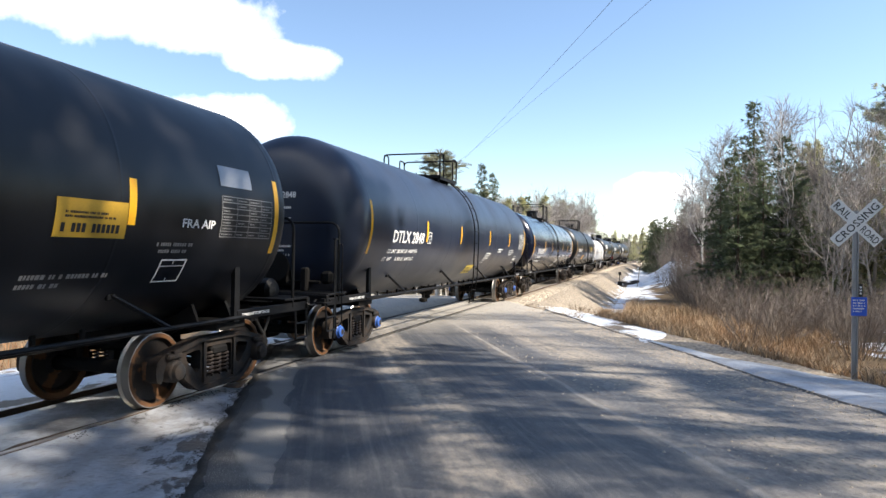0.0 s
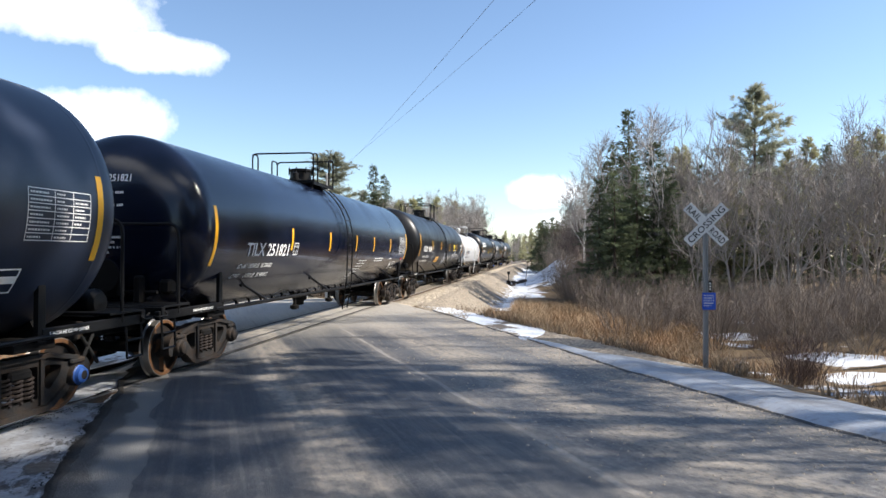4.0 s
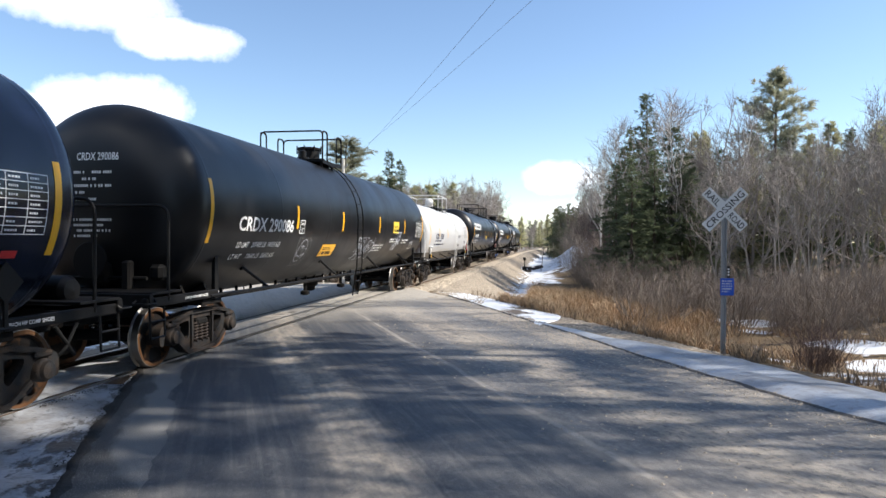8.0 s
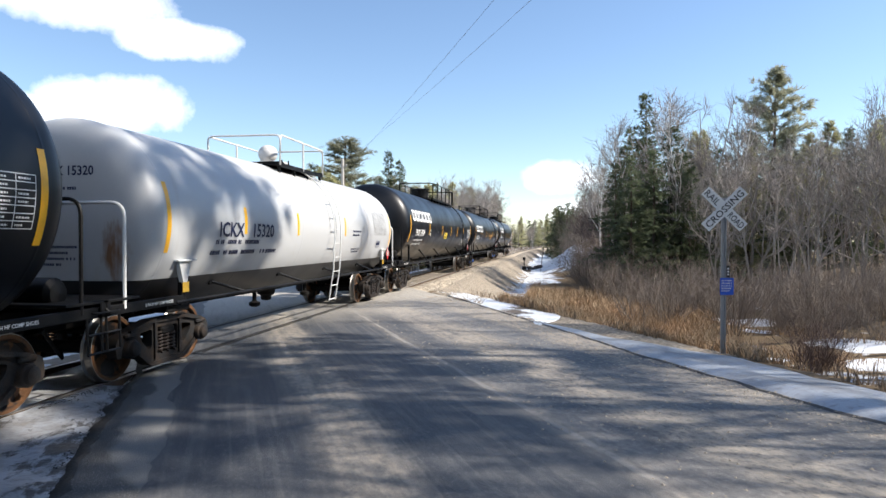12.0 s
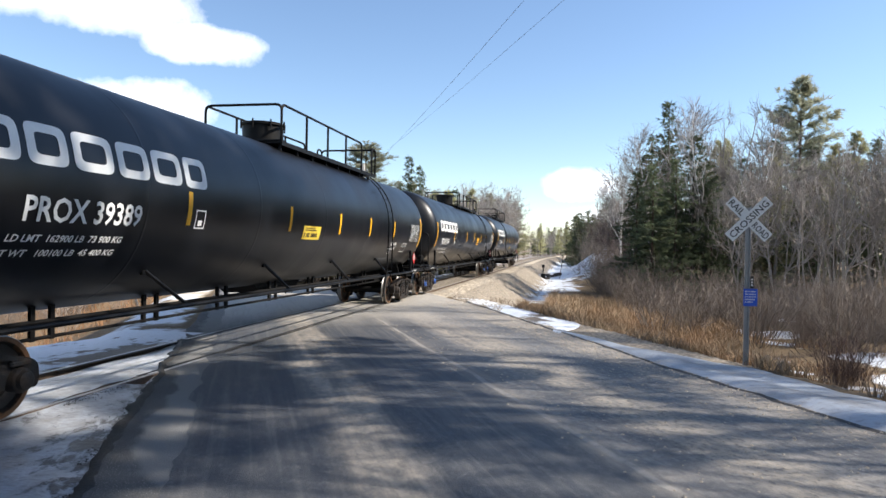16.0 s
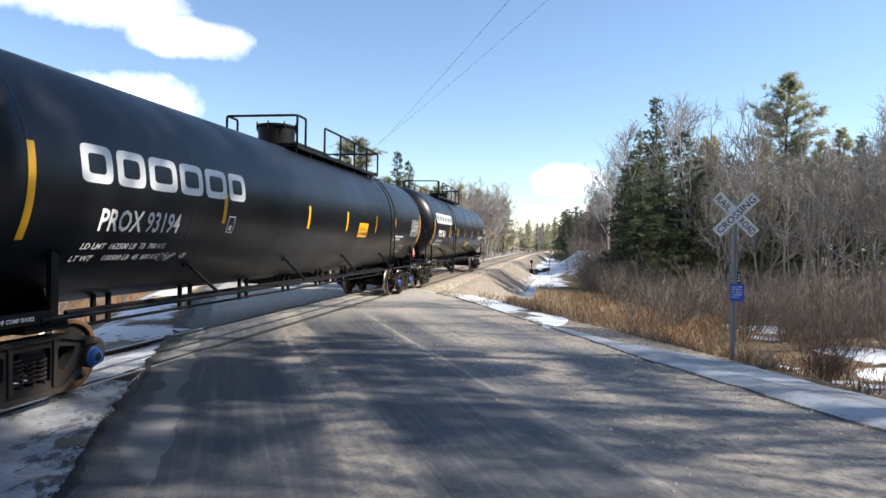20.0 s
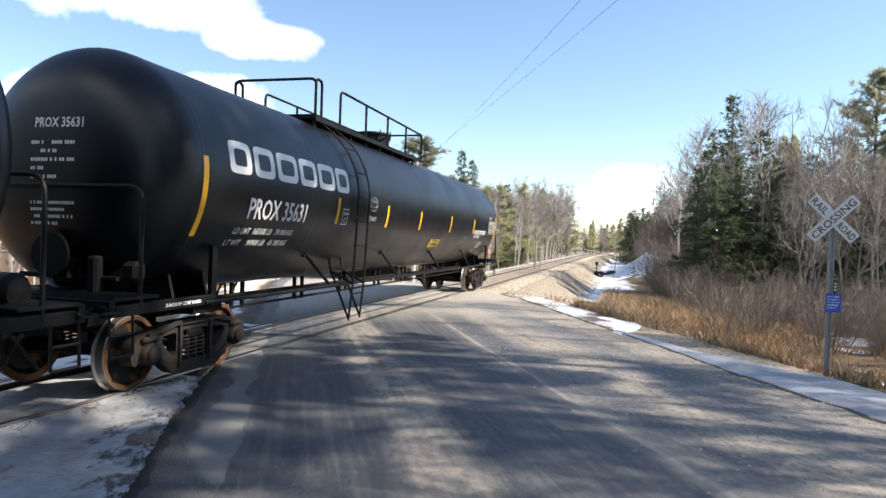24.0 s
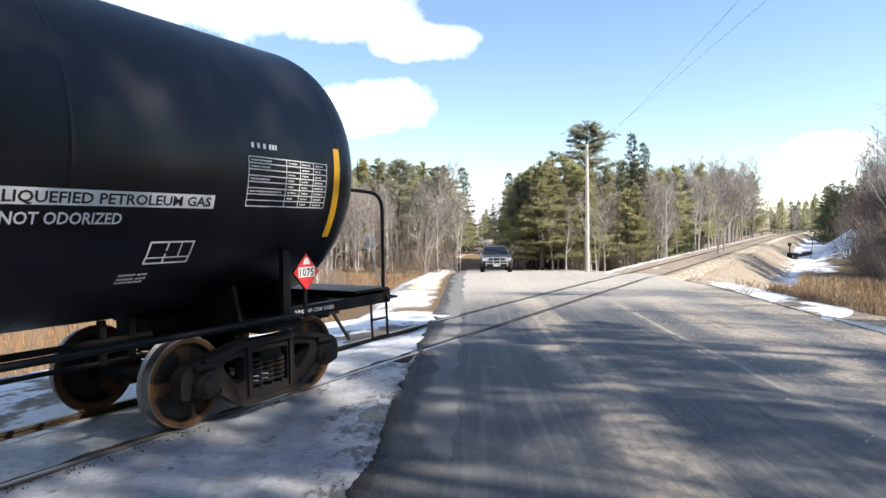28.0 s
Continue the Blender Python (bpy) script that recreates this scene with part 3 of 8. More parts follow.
# ---- mesh building ----
class Geo:
    """Collects vertices and faces of one part."""

    def __init__(self):
        self.v, self.f = [], []

    def add(self, verts, faces):
        o = len(self.v)
        self.v += [tuple(p) for p in verts]
        self.f += [tuple(i + o for i in q) for q in faces]
        return self

    def box(self, c, s, bevel=0.0, turn=None):
        """A box of size s at c, its edges chamfered by bevel."""
        hx, hy, hz = (k / 2 for k in s)
        b = min(bevel, 0.45 * min(s))
        if b <= 0:
            vs = [(x * hx, y * hy, z * hz) for x in (-1, 1) for y in (-1, 1) for z in (-1, 1)]
            fs = [(0, 1, 3, 2), (4, 6, 7, 5), (0, 4, 5, 1), (2, 3, 7, 6), (0, 2, 6, 4), (1, 5, 7, 3)]
        else:
            vs, idx = [], {}
            for x in (-1, 1):
                for y in (-1, 1):
                    for z in (-1, 1):
                        for a in range(3):
                            h = [hx - b, hy - b, hz - b]
                            h[a] += b
                            idx[(x, y, z, a)] = len(vs)
                            vs.append((x * h[0], y * h[1], z * h[2]))
            fs = []
            sg = (-1, 1)
            for s1 in sg:
                fs.append(tuple(idx[(s1, y, z, 0)] for y, z in ((-1, -1), (1, -1), (1, 1), (-1, 1))))
                fs.append(tuple(idx[(x, s1, z, 1)] for x, z in ((-1, -1), (1, -1), (1, 1), (-1, 1))))
                fs.append(tuple(idx[(x, y, s1, 2)] for x, y in ((-1, -1), (1, -1), (1, 1), (-1, 1))))
                for s2 in sg:
                    fs.append((idx[(s1, s2, -1, 0)], idx[(s1, s2, 1, 0)], idx[(s1, s2, 1, 1)], idx[(s1, s2, -1, 1)]))
                    fs.append((idx[(s1, -1, s2, 0)], idx[(s1, 1, s2, 0)], idx[(s1, 1, s2, 2)], idx[(s1, -1, s2, 2)]))
                    fs.append((idx[(-1, s1, s2, 1)], idx[(1, s1, s2, 1)], idx[(1, s1, s2, 2)], idx[(-1, s1, s2, 2)]))
                    for s3 in sg:
                        fs.append(tuple(idx[(s1, s2, s3, a)] for a in range(3)))
        c = Vector(c)
        if turn is not None:
            vs = [turn @ Vector(p) for p in vs]
        return self.add([Vector(p) + c for p in vs], fs)

    def tube(self, pts, r, n=6, caps=True, r_end=None):
        """A round bar along pts; r_end: it tapers to that radius."""
        pts = [Vector(p) for p in pts]
        m = len(pts)
        rings, up = [], None
        for i, p in enumerate(pts):
            d = (pts[min(i + 1, m - 1)] - pts[max(i - 1, 0)]).normalized()
            if up is None:
                up = Vector((0, 0, 1)) if abs(d.z) < 0.9 else Vector((1, 0, 0))
            a = d.cross(up).normalized()
            b = a.cross(d).normalized()
            up = b
            rr = r if r_end is None else r + (r_end - r) * i / max(1, m - 1)
            rings.append([p + rr * (math.cos(k * math.tau / n) * a + math.sin(k * math.tau / n) * b) for k in range(n)])
        vs = [q for ring in rings for q in ring]
        fs = [(i * n + k, i * n + (k + 1) % n, (i + 1) * n + (k + 1) % n, (i + 1) * n + k) for i in range(m - 1) for k in range(n)]
        if caps:
            fs += [tuple(range(n - 1, -1, -1)), tuple((m - 1) * n + k for k in range(n))]
        return self.add(vs, fs)

    def lathe(self, prof, axis="z", c=(0, 0, 0), n=24, closed=False):
        """A solid of revolution; prof: (along the axis, radius)."""
        vs, fs = [], []
        for a, r in prof:
            for k in range(n):
                p, q = r * math.cos(k * math.tau / n), r * math.sin(k * math.tau / n)
                vs.append({"z": (p, q, a), "x": (a, p, q), "y": (q, a, p)}[axis])
        m = len(prof)
        for i in range(m if closed else m - 1):
            j = (i + 1) % m
            for k in range(n):
                fs.append((i * n + k, i * n + (k + 1) % n, j * n + (k + 1) % n, j * n + k))
        if not closed:
            if prof[0][1] > 1e-6:
                fs.append(tuple(range(n - 1, -1, -1)))
            if prof[-1][1] > 1e-6:
                fs.append(tuple((m - 1) * n + k for k in range(n)))
        c = Vector(c)
        return self.add([Vector(p) + c for p in vs], fs)

    def slab(self, poly, x0, x1):
        """An outline in the y-z plane, drawn out from x0 to x1."""
        n = len(poly)
        vs = [(x0, y, z) for y, z in poly] + [(x1, y, z) for y, z in poly]
        fs = [tuple(range(n - 1, -1, -1)), tuple(range(n, 2 * n))] + [(k, (k + 1) % n, n + (k + 1) % n, n + k) for k in range(n)]
        return self.add(vs, fs)

    def mesh(self, name, mat, smooth=35):
        me = bpy.data.meshes.new(name)
        me.from_pydata(self.v, [], self.f)
        if mat is not None:
            me.materials.append(mat)
        if smooth:
            me.polygons.foreach_set("use_smooth", [True] * len(me.polygons))
            me.set_sharp_from_angle(angle=radians(smooth))
        me.validate()
        return me


def part(name, geo, mat, parent, label="", smooth=35, at=None):
    me = geo if isinstance(geo, bpy.types.Mesh) else geo.mesh(name, mat, smooth)
    ob = new(name, me)
    ob.parent = parent
    if at is not None:
        ob.matrix_basis = at
    if label:
        ob["label"] = label
    return ob


def thing(name, label, category, m=None, group="", kind=""):
    ob = new(name)
    ob.empty_display_size = 0.2
    if m is not None:
        ob.matrix_basis = m
    return tagged(ob, label, category, group, kind)


def rounded(pts, cut=0.12, steps=4):
    """A polyline with its inner corners rounded."""
    pts = [Vector(p) for p in pts]
    out = [pts[0]]
    for a, b, c in zip(pts, pts[1:], pts[2:]):
        k = min(cut, 0.45 * (a - b).length, 0.45 * (c - b).length)
        p, q = b + (a - b).normalized() * k, b + (c - b).normalized() * k
        for i in range(steps + 1):
            t = i / steps
            out.append((1 - t) ** 2 * p + 2 * t * (1 - t) * b + t * t * q)
    return out + [pts[-1]]


def text_mesh(body, size, mat, place, slices=0.12, length=None, slant=0.0, bold=0.028):
    """Lettering of the built-in font, cut into flat strips and laid on a surface: place(a, b) takes a point
    a along the line and b above its foot, and gives the point of the surface. One mesh for each word."""
    cu = bpy.data.curves.new("lettering", "FONT")
    cu.body, cu.size, cu.resolution_u, cu.offset = body, size / 0.72, 2, size * bold
    tmp = bpy.data.objects.new("lettering", cu)
    me = bpy.data.meshes.new_from_object(tmp)
    bpy.data.objects.remove(tmp)
    bpy.data.curves.remove(cu)
    bm = bmesh.new()
    bm.from_mesh(me)
    bm.faces.index_update()
    z = slices
    while slices and z < size * 1.2:
        bmesh.ops.bisect_plane(bm, geom=bm.verts[:] + bm.edges[:] + bm.faces[:], plane_co=(0, z, 0), plane_no=(0, 1, 0))
        z += slices
    bm.faces.index_update()
    x0, x1 = min(v.co.x for v in bm.verts), max(v.co.x for v in bm.verts)
    squeeze = length / (x1 - x0) if length else 1.0
    flat = [(v.co.x - x0, v.co.y) for v in bm.verts]
    bm.verts.index_update()
    runs = sorted((min(flat[v.index][0] for v in f.verts), max(flat[v.index][0] for v in f.verts), f.index) for f in bm.faces)
    words, reach = [], -9.0
    for a, b, i in runs:                      # a gap wider than a letter's begins a new word
        if a > reach + 0.30 * size:
            words.append([])
        words[-1].append(i)
        reach = max(reach, b)
    bm.faces.ensure_lookup_table()
    meshes = []
    for w in words:
        ids, verts, faces = {}, [], []
        for i in w:
            row = []
            for v in bm.faces[i].verts:
                if v.index not in ids:
                    ids[v.index] = len(verts)
                    a, b = flat[v.index]
                    verts.append(tuple(place(a * squeeze + slant * b, b)))
                row.append(ids[v.index])
            faces.append(tuple(row))
        wm = bpy.data.meshes.new("lettering")
        wm.from_pydata(verts, [], faces)
        wm.materials.append(mat)
        meshes.append(wm)
    bm.free()
    bpy.data.meshes.remove(me)
    return meshes


# ---- ground ----
def smooth01(a, lo, hi):
    t = np.clip((a - lo) / (hi - lo), 0, 1)
    return t * t * (3 - 2 * t)


def waves(x, y, s, seed):
    rng = np.random.RandomState(seed)
    out = 0
    for k in range(5):
        a, p = rng.uniform(0, 6.28), rng.uniform(0, 6.28)
        f = (1.8 ** k) / s
        out = out + np.sin((x * math.cos(a) + y * math.sin(a)) * f + p) / (1.6 ** k)
    return out / 2.2


def road_z(e):
    """The road is level up to the crossing and dips gently beyond it."""
    return -1.25 * smooth01(e, 24, 52)


def track_x(y):
    """The line is straight past the crossing and bends to the right far off."""
    return XC + 0.00055 * np.maximum(0.0, y - 100.0) ** 2


def ground_z(x, y):
    x, y = np.asarray(x, float), np.asarray(y, float)
    e, n = x * RE.x + y * RE.y, x * RN.x + y * RN.y
    wild = -1.35 + 0.22 * waves(x, y, 4.0, 3) + 0.05 * waves(x, y, 0.9, 5)
    wild = wild + 2.2 * smooth01(np.hypot(x - 20, y - 70), 110, 45) * smooth01(x, 6, 26) + 1.0 * smooth01(-x, 14, 60)
    wild = wild + 4.0 * np.exp(-((x - track_x(y) - 11.6) / 4.2) ** 2 - ((y - 78.0) / 15.0) ** 2)
    d = np.abs(x - track_x(y))
    wide = 1.75 + 0.5 * smooth01(y, 24, 34)
    crest = -0.17 + 0.08 * smooth01(y, 26, 30)
    bed = np.where(d < wide, crest, crest - (d - wide) * 0.60)
    z = np.maximum(wild, bed)
    r = road_z(e)
    off = np.maximum(np.maximum(-2.6 - n, n - 8.4), 0)
    shelf = r - 0.03 - 0.12 * smooth01(-n, 1.30, 1.50) * smooth01(-e, -16, -10) - off * 0.42 - 0.02 * waves(x, y, 0.8, 8) * smooth01(off, 0, 0.6)
    return np.maximum(z, shelf)


def axis_steps(lo, hi, fine_lo, fine_hi, step):
    mid = list(np.arange(fine_lo, fine_hi + 1e-6, step))
    a, s = [fine_lo], step
    while a[-1] > lo:
        s *= 1.17
        a.append(a[-1] - s)
    b, s = [fine_hi], step
    while b[-1] < hi:
        s *= 1.17
        b.append(b[-1] + s)
    return np.array(a[:0:-1] + mid + b[1:])


gx, gy = axis_steps(-2400, 2400, -24, 22, 0.24), axis_steps(-2400, 2600, 0, 46, 0.24)
GX, GY = np.meshgrid(gx, gy)
GZ = ground_z(GX, GY)
nx, ny = len(gx), len(gy)
quads = (np.arange(nx - 1)[None, :] + nx * np.arange(ny - 1)[:, None]).ravel()
g_me = bpy.data.meshes.new("ground")
g_me.from_pydata(np.stack([GX.ravel(), GY.ravel(), GZ.ravel()], 1).tolist(), [], np.stack([quads, quads + 1, quads + nx + 1, quads + nx], 1).tolist())
g_me.polygons.foreach_set("use_smooth", [True] * len(g_me.polygons))
gE, gN = GX * RE.x + GY * RE.y, GX * RN.x + GY * RN.y
gD = GX - track_x(GY)
w_gravel = smooth01(-np.abs(gD), -4.6, -3.4) * smooth01(GY, 16, 22) * smooth01(gN, 7.0, 9.0)
w_gravel = np.maximum(w_gravel, 0.75 * smooth01(gN, 6.8, 7.2) * smooth01(-gN, -9.6, -8.6) * smooth01(GY, 10, 13) * smooth01(-GY, -26, -22))
w_gravel = np.maximum(w_gravel, 0.9 * smooth01(-np.abs(gD), -1.9, -1.5))
w_gravel = np.maximum(w_gravel, 0.55 * smooth01(-gN, 1.2, 1.5) * smooth01(gN, -4.0, -2.6) * smooth01(gE, 14, 17))
left_snow = smooth01(-GX, 7.6, 8.4) * smooth01(GX, -15.5, -12.5) * smooth01(-gE, -18, -13) * 0.95
between = smooth01(-np.abs(GX - XC + 0.3), -2.6, -2.2) * smooth01(-GY, -15, -12) * 0.80
right_snow = 0.27 * smooth01(gN, 9.6, 11.2) * smooth01(-gN, -17.5, -14) * smooth01(-GY, -20, -15) + 0.3 * smooth01(gN, 10, 14) * smooth01(-GY, -40, -20)
PATCHES = ((6.6, 27.5, 1.1), (7.6, 27.0, 1.3), (8.7, 22.2, 1.3), (9.4, 21.2, 1.4), (7.7, 17.9, 0.8), (8.4, 18.6, 1.3), (10.2, 32.8, 1.3), (11.6, 34.0, 1.6), (6.0, 19.0, 0.5), (7.0, 24.6, 0.8))
for px_, py_, pr_ in PATCHES:
    right_snow = np.maximum(right_snow, 0.98 * smooth01(-np.hypot(GX - px_, GY - py_) / pr_, -0.95, -0.45))
foot_snow = (0.64 + 0.20 * smooth01(GY, 55, 85)) * smooth01(gD + 0.6 * waves(GX, GY, 2.5, 12), 2.7, 4.0) * smooth01(-gD + 1.2 * waves(GX, GY, 3.0, 14), -8.8, -6.2) * smooth01(GY, 26, 40) * smooth01(-GY, -240, -180)
far_snow = 0.66 * smooth01(-np.abs(gN + 2.4), -1.5, -0.6) * smooth01(gE, 14, 17) + 0.55 * smooth01(gN, 7.2, 8.4) * smooth01(-gN, -11, -9) * smooth01(gE, 24, 26)
track_snow = 0.95 * smooth01(-np.abs(gD + 2.6), -1.4, -0.5) * smooth01(GY, 25, 30)
wood_snow = 0.40 * smooth01(np.hypot(GX, GY), 45, 70)
mound_snow = 0.74 * smooth01(gD, 6.5, 8.0) * smooth01(-gD, -12.0, -10.0) * smooth01(-np.abs(GY - 76.0), -18, -12)
w_snow = np.maximum.reduce([mound_snow, left_snow, between, right_snow, foot_snow, far_snow, track_snow, wood_snow])
w_snow = np.clip(w_snow - 0.25 * w_gravel * (GY > 17), 0, 1)
w_dry = np.maximum(smooth01(-gN, 1.6, 3.2) * smooth01(gE, 14, 18), 0) + np.maximum(smooth01(gN, 8.4, 9.4) * smooth01(-gN, -19, -14), smooth01(-GX, 14, 17) * smooth01(GX, -60, -40))
w_sand = smooth01(-np.abs(gD - 1.55), -0.75, -0.25) * smooth01(GY, 19, 23) + 0.7 * smooth01(-gN, 1.2, 1.6) * smooth01(gN, -3.2, -2.2) * smooth01(gE, 18, 22)
for nm, w in (("sand", w_sand), ("gravel", w_gravel), ("snow", w_snow), ("dry_grass", w_dry)):
    a = g_me.attributes.new(nm, "FLOAT", "POINT")
    a.data.foreach_set("value", np.clip(w, 0, 1).ravel().astype(np.float32))
g_me.materials.append(M["ground"])
tagged(new("ground", g_me), "winter ground of dry grass, leaf litter and old snow patches", "ground", kind="structure")


def ribbon(name, rows, mat, label, category, base=None, m=None):
    """A low mound between two uneven edges; rows: lists of points across it, along its length."""
    g = Geo()
    w = len(rows[0])
    g.add([p for r in rows for p in r], [(i * w + k, i * w + k + 1, (i + 1) * w + k + 1, (i + 1) * w + k) for i in range(len(rows) - 1) for k in range(w - 1)])
    ob = new(name, g.mesh(name, mat, 60))
    if m is not None:
        ob.matrix_basis = m
    return tagged(ob, label, category, kind="structure")


ROAD_M = pose(0, 0, 0, 0, 0, math.degrees(ROAD_AZ))
rng = random.Random(4)


def edge_noise(e, seed, amp=0.12):
    return amp * (noise.noise(Vector((e * 0.35, seed, 0))) + 0.6 * noise.noise(Vector((e * 1.3, seed, 5))) + 0.35 * noise.noise(Vector((e * 4.1, seed, 9))))


es = list(np.arange(-30, 0, 0.4)) + list(np.arange(0, 16, 0.12)) + list(np.arange(16, 60, 0.4)) + list(np.arange(60, 260, 6.0))
# carriageway, its crumbling left margin, and the ploughed icy strip on its right
ribbon("road", [[(x, e, float(road_z(e)) + 0.004 * (4.0 - abs(x - 3.2)) * (0 if 12 < e < 30 else 1)) for x in [-0.64 + edge_noise(e, 1, 0.17)] + list(np.linspace(0.2, 6.4, 8)) + [7.12 + edge_noise(e, 2, 0.16)]] for e in es],
       M["asphalt"], "worn grey asphalt road with wheel tracks and dried sand", "road", m=ROAD_M)
ribbon("road_margin", [[(x, e, float(road_z(e)) + dz) for x, dz in ((-1.27 + edge_noise(e, 3, 0.10), -0.035), (-1.22 + edge_noise(e, 3, 0.10), -0.004), (-0.9, -0.003), (-0.5, -0.004))] for e in es],
       M["old_asphalt"], "crumbling pale asphalt margin along the road", "road", m=ROAD_M)


g = Geo()
# dark line: dirt clods, with the shade of the step put into the colour
rows = []
for e in np.arange(-16, 14, 0.08):
    mid = -1.26 + edge_noise(e, 3, 0.10)
    w = 0.04 + 0.08 * abs(noise.noise(Vector((e * 2.3, 4, 1)))) + 0.07 * abs(noise.noise(Vector((e * 7.0, 2, 1))))
    rows.append([(mid - w * 1.2, e, float(road_z(e)) - 0.02), (mid - w * 0.7, e, float(road_z(e)) + 0.010), (mid + w * 0.5, e, float(road_z(e)) + 0.008), (mid + w, e, float(road_z(e)) - 0.01)])
ribbon("dirt_edge", rows, M["dirt"], "dark line of crumbling dirt and painted step shade between snow and asphalt", "dirt", m=ROAD_M)


def snow_rows(e0, e1, inner, outer, h, seed, step=0.3):
    rows = []
    for e in np.arange(e0, e1, step):
        t = (e - e0) / (e1 - e0)
        a, b = inner(e) + edge_noise(e, seed, 0.14), outer(e) + edge_noise(e, seed + 7, 0.3)
        fade = min(1, 6 * t, 6 * (1 - t))
        b = a + max(0.05, b - a) * max(0.05, fade)
        row = []
        for k in range(9):
            s = k / 8
            x = a + (b - a) * s
            wx, wy = x * RN.x + e * RE.x, x * RN.y + e * RE.y
            top = h * math.sin(math.pi * min(1, s * 1.02)) ** 0.6 * fade * (0.7 + 0.6 * noise.noise(Vector((x * 0.9, e * 0.9, seed))))
            foot = max(float(ground_z(wx, wy)), float(road_z(e)) if x < 7.2 else -9)
            row.append((x, e, foot - 0.02 + (0 if k in (0, 8) else max(0.03, top + 0.02))))
        rows.append(row)
    return rows


ribbon("snow_bank", snow_rows(-20, 14.6, lambda e: 6.62 + 0.055 * max(0.0, e - 8.5), lambda e: 8.15, 0.11, 21), M["strip_snow"], "grey icy ploughed snow strip beside the road", "snow", m=ROAD_M)
ribbon("snow_bank", snow_rows(13.6, 24.0, lambda e: 6.95 + 0.05 * (e - 14) + 0.35 * noise.noise(Vector((e * 0.9, 1, 3))), lambda e: 8.3 + 0.20 * min(4, max(0, e - 15)) + 0.5 * noise.noise(Vector((e * 1.1, 8, 3))), 0.025, 31), M["patchy_snow"], "thin white melting snow bank at the road edge", "snow", m=ROAD_M)

rows = []
for e in np.arange(-16, 22, 0.15):
    mid = 6.60 + 0.055 * max(0.0, e - 8.5) + edge_noise(e, 21, 0.14)
    w = 0.02 + 0.10 * abs(noise.noise(Vector((e * 0.8, 14, 1)))) + 0.05 * abs(noise.noise(Vector((e * 4.0, 12, 1))))
    z = float(road_z(e)) + (0.004 * (4.0 - abs(mid - 3.2)) if not 12 < e < 30 else 0) + 0.005
    rows.append([(mid - w, e, z - 0.004), (mid - w * 0.4, e, z), (mid + 0.06, e, z)])
ribbon("wet_edge", rows, M["dirt"], "dark wet line where the ploughed snow melts on the asphalt", "dirt", m=ROAD_M)

# packed dirty snow between the near rail and the road margin
rows = []
for e in np.arange(-16, 9.9, 0.2):
    right = -1.25 + edge_noise(e, 3, 0.10)
    left = (XC + 0.80 - e * RE.x) / RN.x       # the near rail, across the road
    if right <= left + 0.04:
        break
    row = []
    for k in range(16):
        s = (k / 15) ** 0.7
        x = left + (right - left) * s
        z = -0.012 - 0.02 * math.sin(math.pi * s) + 0.02 * noise.noise(Vector((x * 1.1, e * 1.1, 2))) + 0.008 * noise.noise(Vector((x * 5, e * 5, 4)))
        row.append((x, e, min(z, 0.0) if k < 15 else -0.02))
    rows.append(row)
ribbon("packed_snow", rows, M["edge_snow"], "sanded grey packed snow beside the rails", "snow", m=ROAD_M)
rows = []
for y in np.arange(-14, 11.4, 0.25):
    row = []
    for k in range(7):
        s = k / 6
        x = XC - 0.62 + 1.26 * s
        row.append((x, y, -0.055 + 0.035 * math.sin(math.pi * s) + 0.022 * noise.noise(Vector((x * 1.3, y * 1.1, 7)))))
    rows.append(row)
ribbon("packed_snow", rows, M["dirty_snow"], "grey packed snow between the rails", "snow")
rows = []
for y in np.arange(-6, 11.6, 0.1):
    w = 0.06 + 0.22 * max(0.0, noise.noise(Vector((y * 0.7, 3, 1))) + 0.35) + 0.10 * noise.noise(Vector((y * 3.1, 3, 4)))
    rows.append([(XC + 0.70, y, -0.020), (XC + 0.70 - max(0.03, w) * 0.6, y, -0.022), (XC + 0.70 - max(0.03, w), y, -0.075)])
ribbon("rail_dirt", rows, M["rail_soil"], "brown rusty dirt melted free along the rail", "dirt")
rows = []
for y in np.arange(-14, 13.0, 0.25):
    row = []
    for k in range(14):
        s = k / 13
        x = XC - 0.90 - (4.6 - 0.14 * max(0, y - 4)) * s + (edge_noise(y, 51, 0.5) if k == 13 else 0)
        gz = float(ground_z(x, y))
        row.append((x, y, max(gz - 0.02 if k == 13 else gz + 0.03, -0.055 - 0.10 * s * s * 9 * 0.35) + 0.03 * noise.noise(Vector((x * 1.2, y * 1.2, 9)))))
    rows.append(row)
ribbon("snow_bank", rows, M["patchy_snow"], "patchy white snow bank sloping away from the track", "snow")


# ---- track ----
RAIL = [(-0.075, -0.17), (0.075, -0.17), (0.075, -0.155), (0.012, -0.135), (0.010, -0.045), (0.036, -0.035), (0.036, -0.006), (0.028, 0.0), (-0.028, 0.0), (-0.036, -0.006), (-0.036, -0.035), (-0.010, -0.045), (-0.012, -0.135), (-0.075, -0.155)]


ys = [-60, -20, 0, 10, 20, 30, 40, 60, 80] + list(range(100, 420, 8))
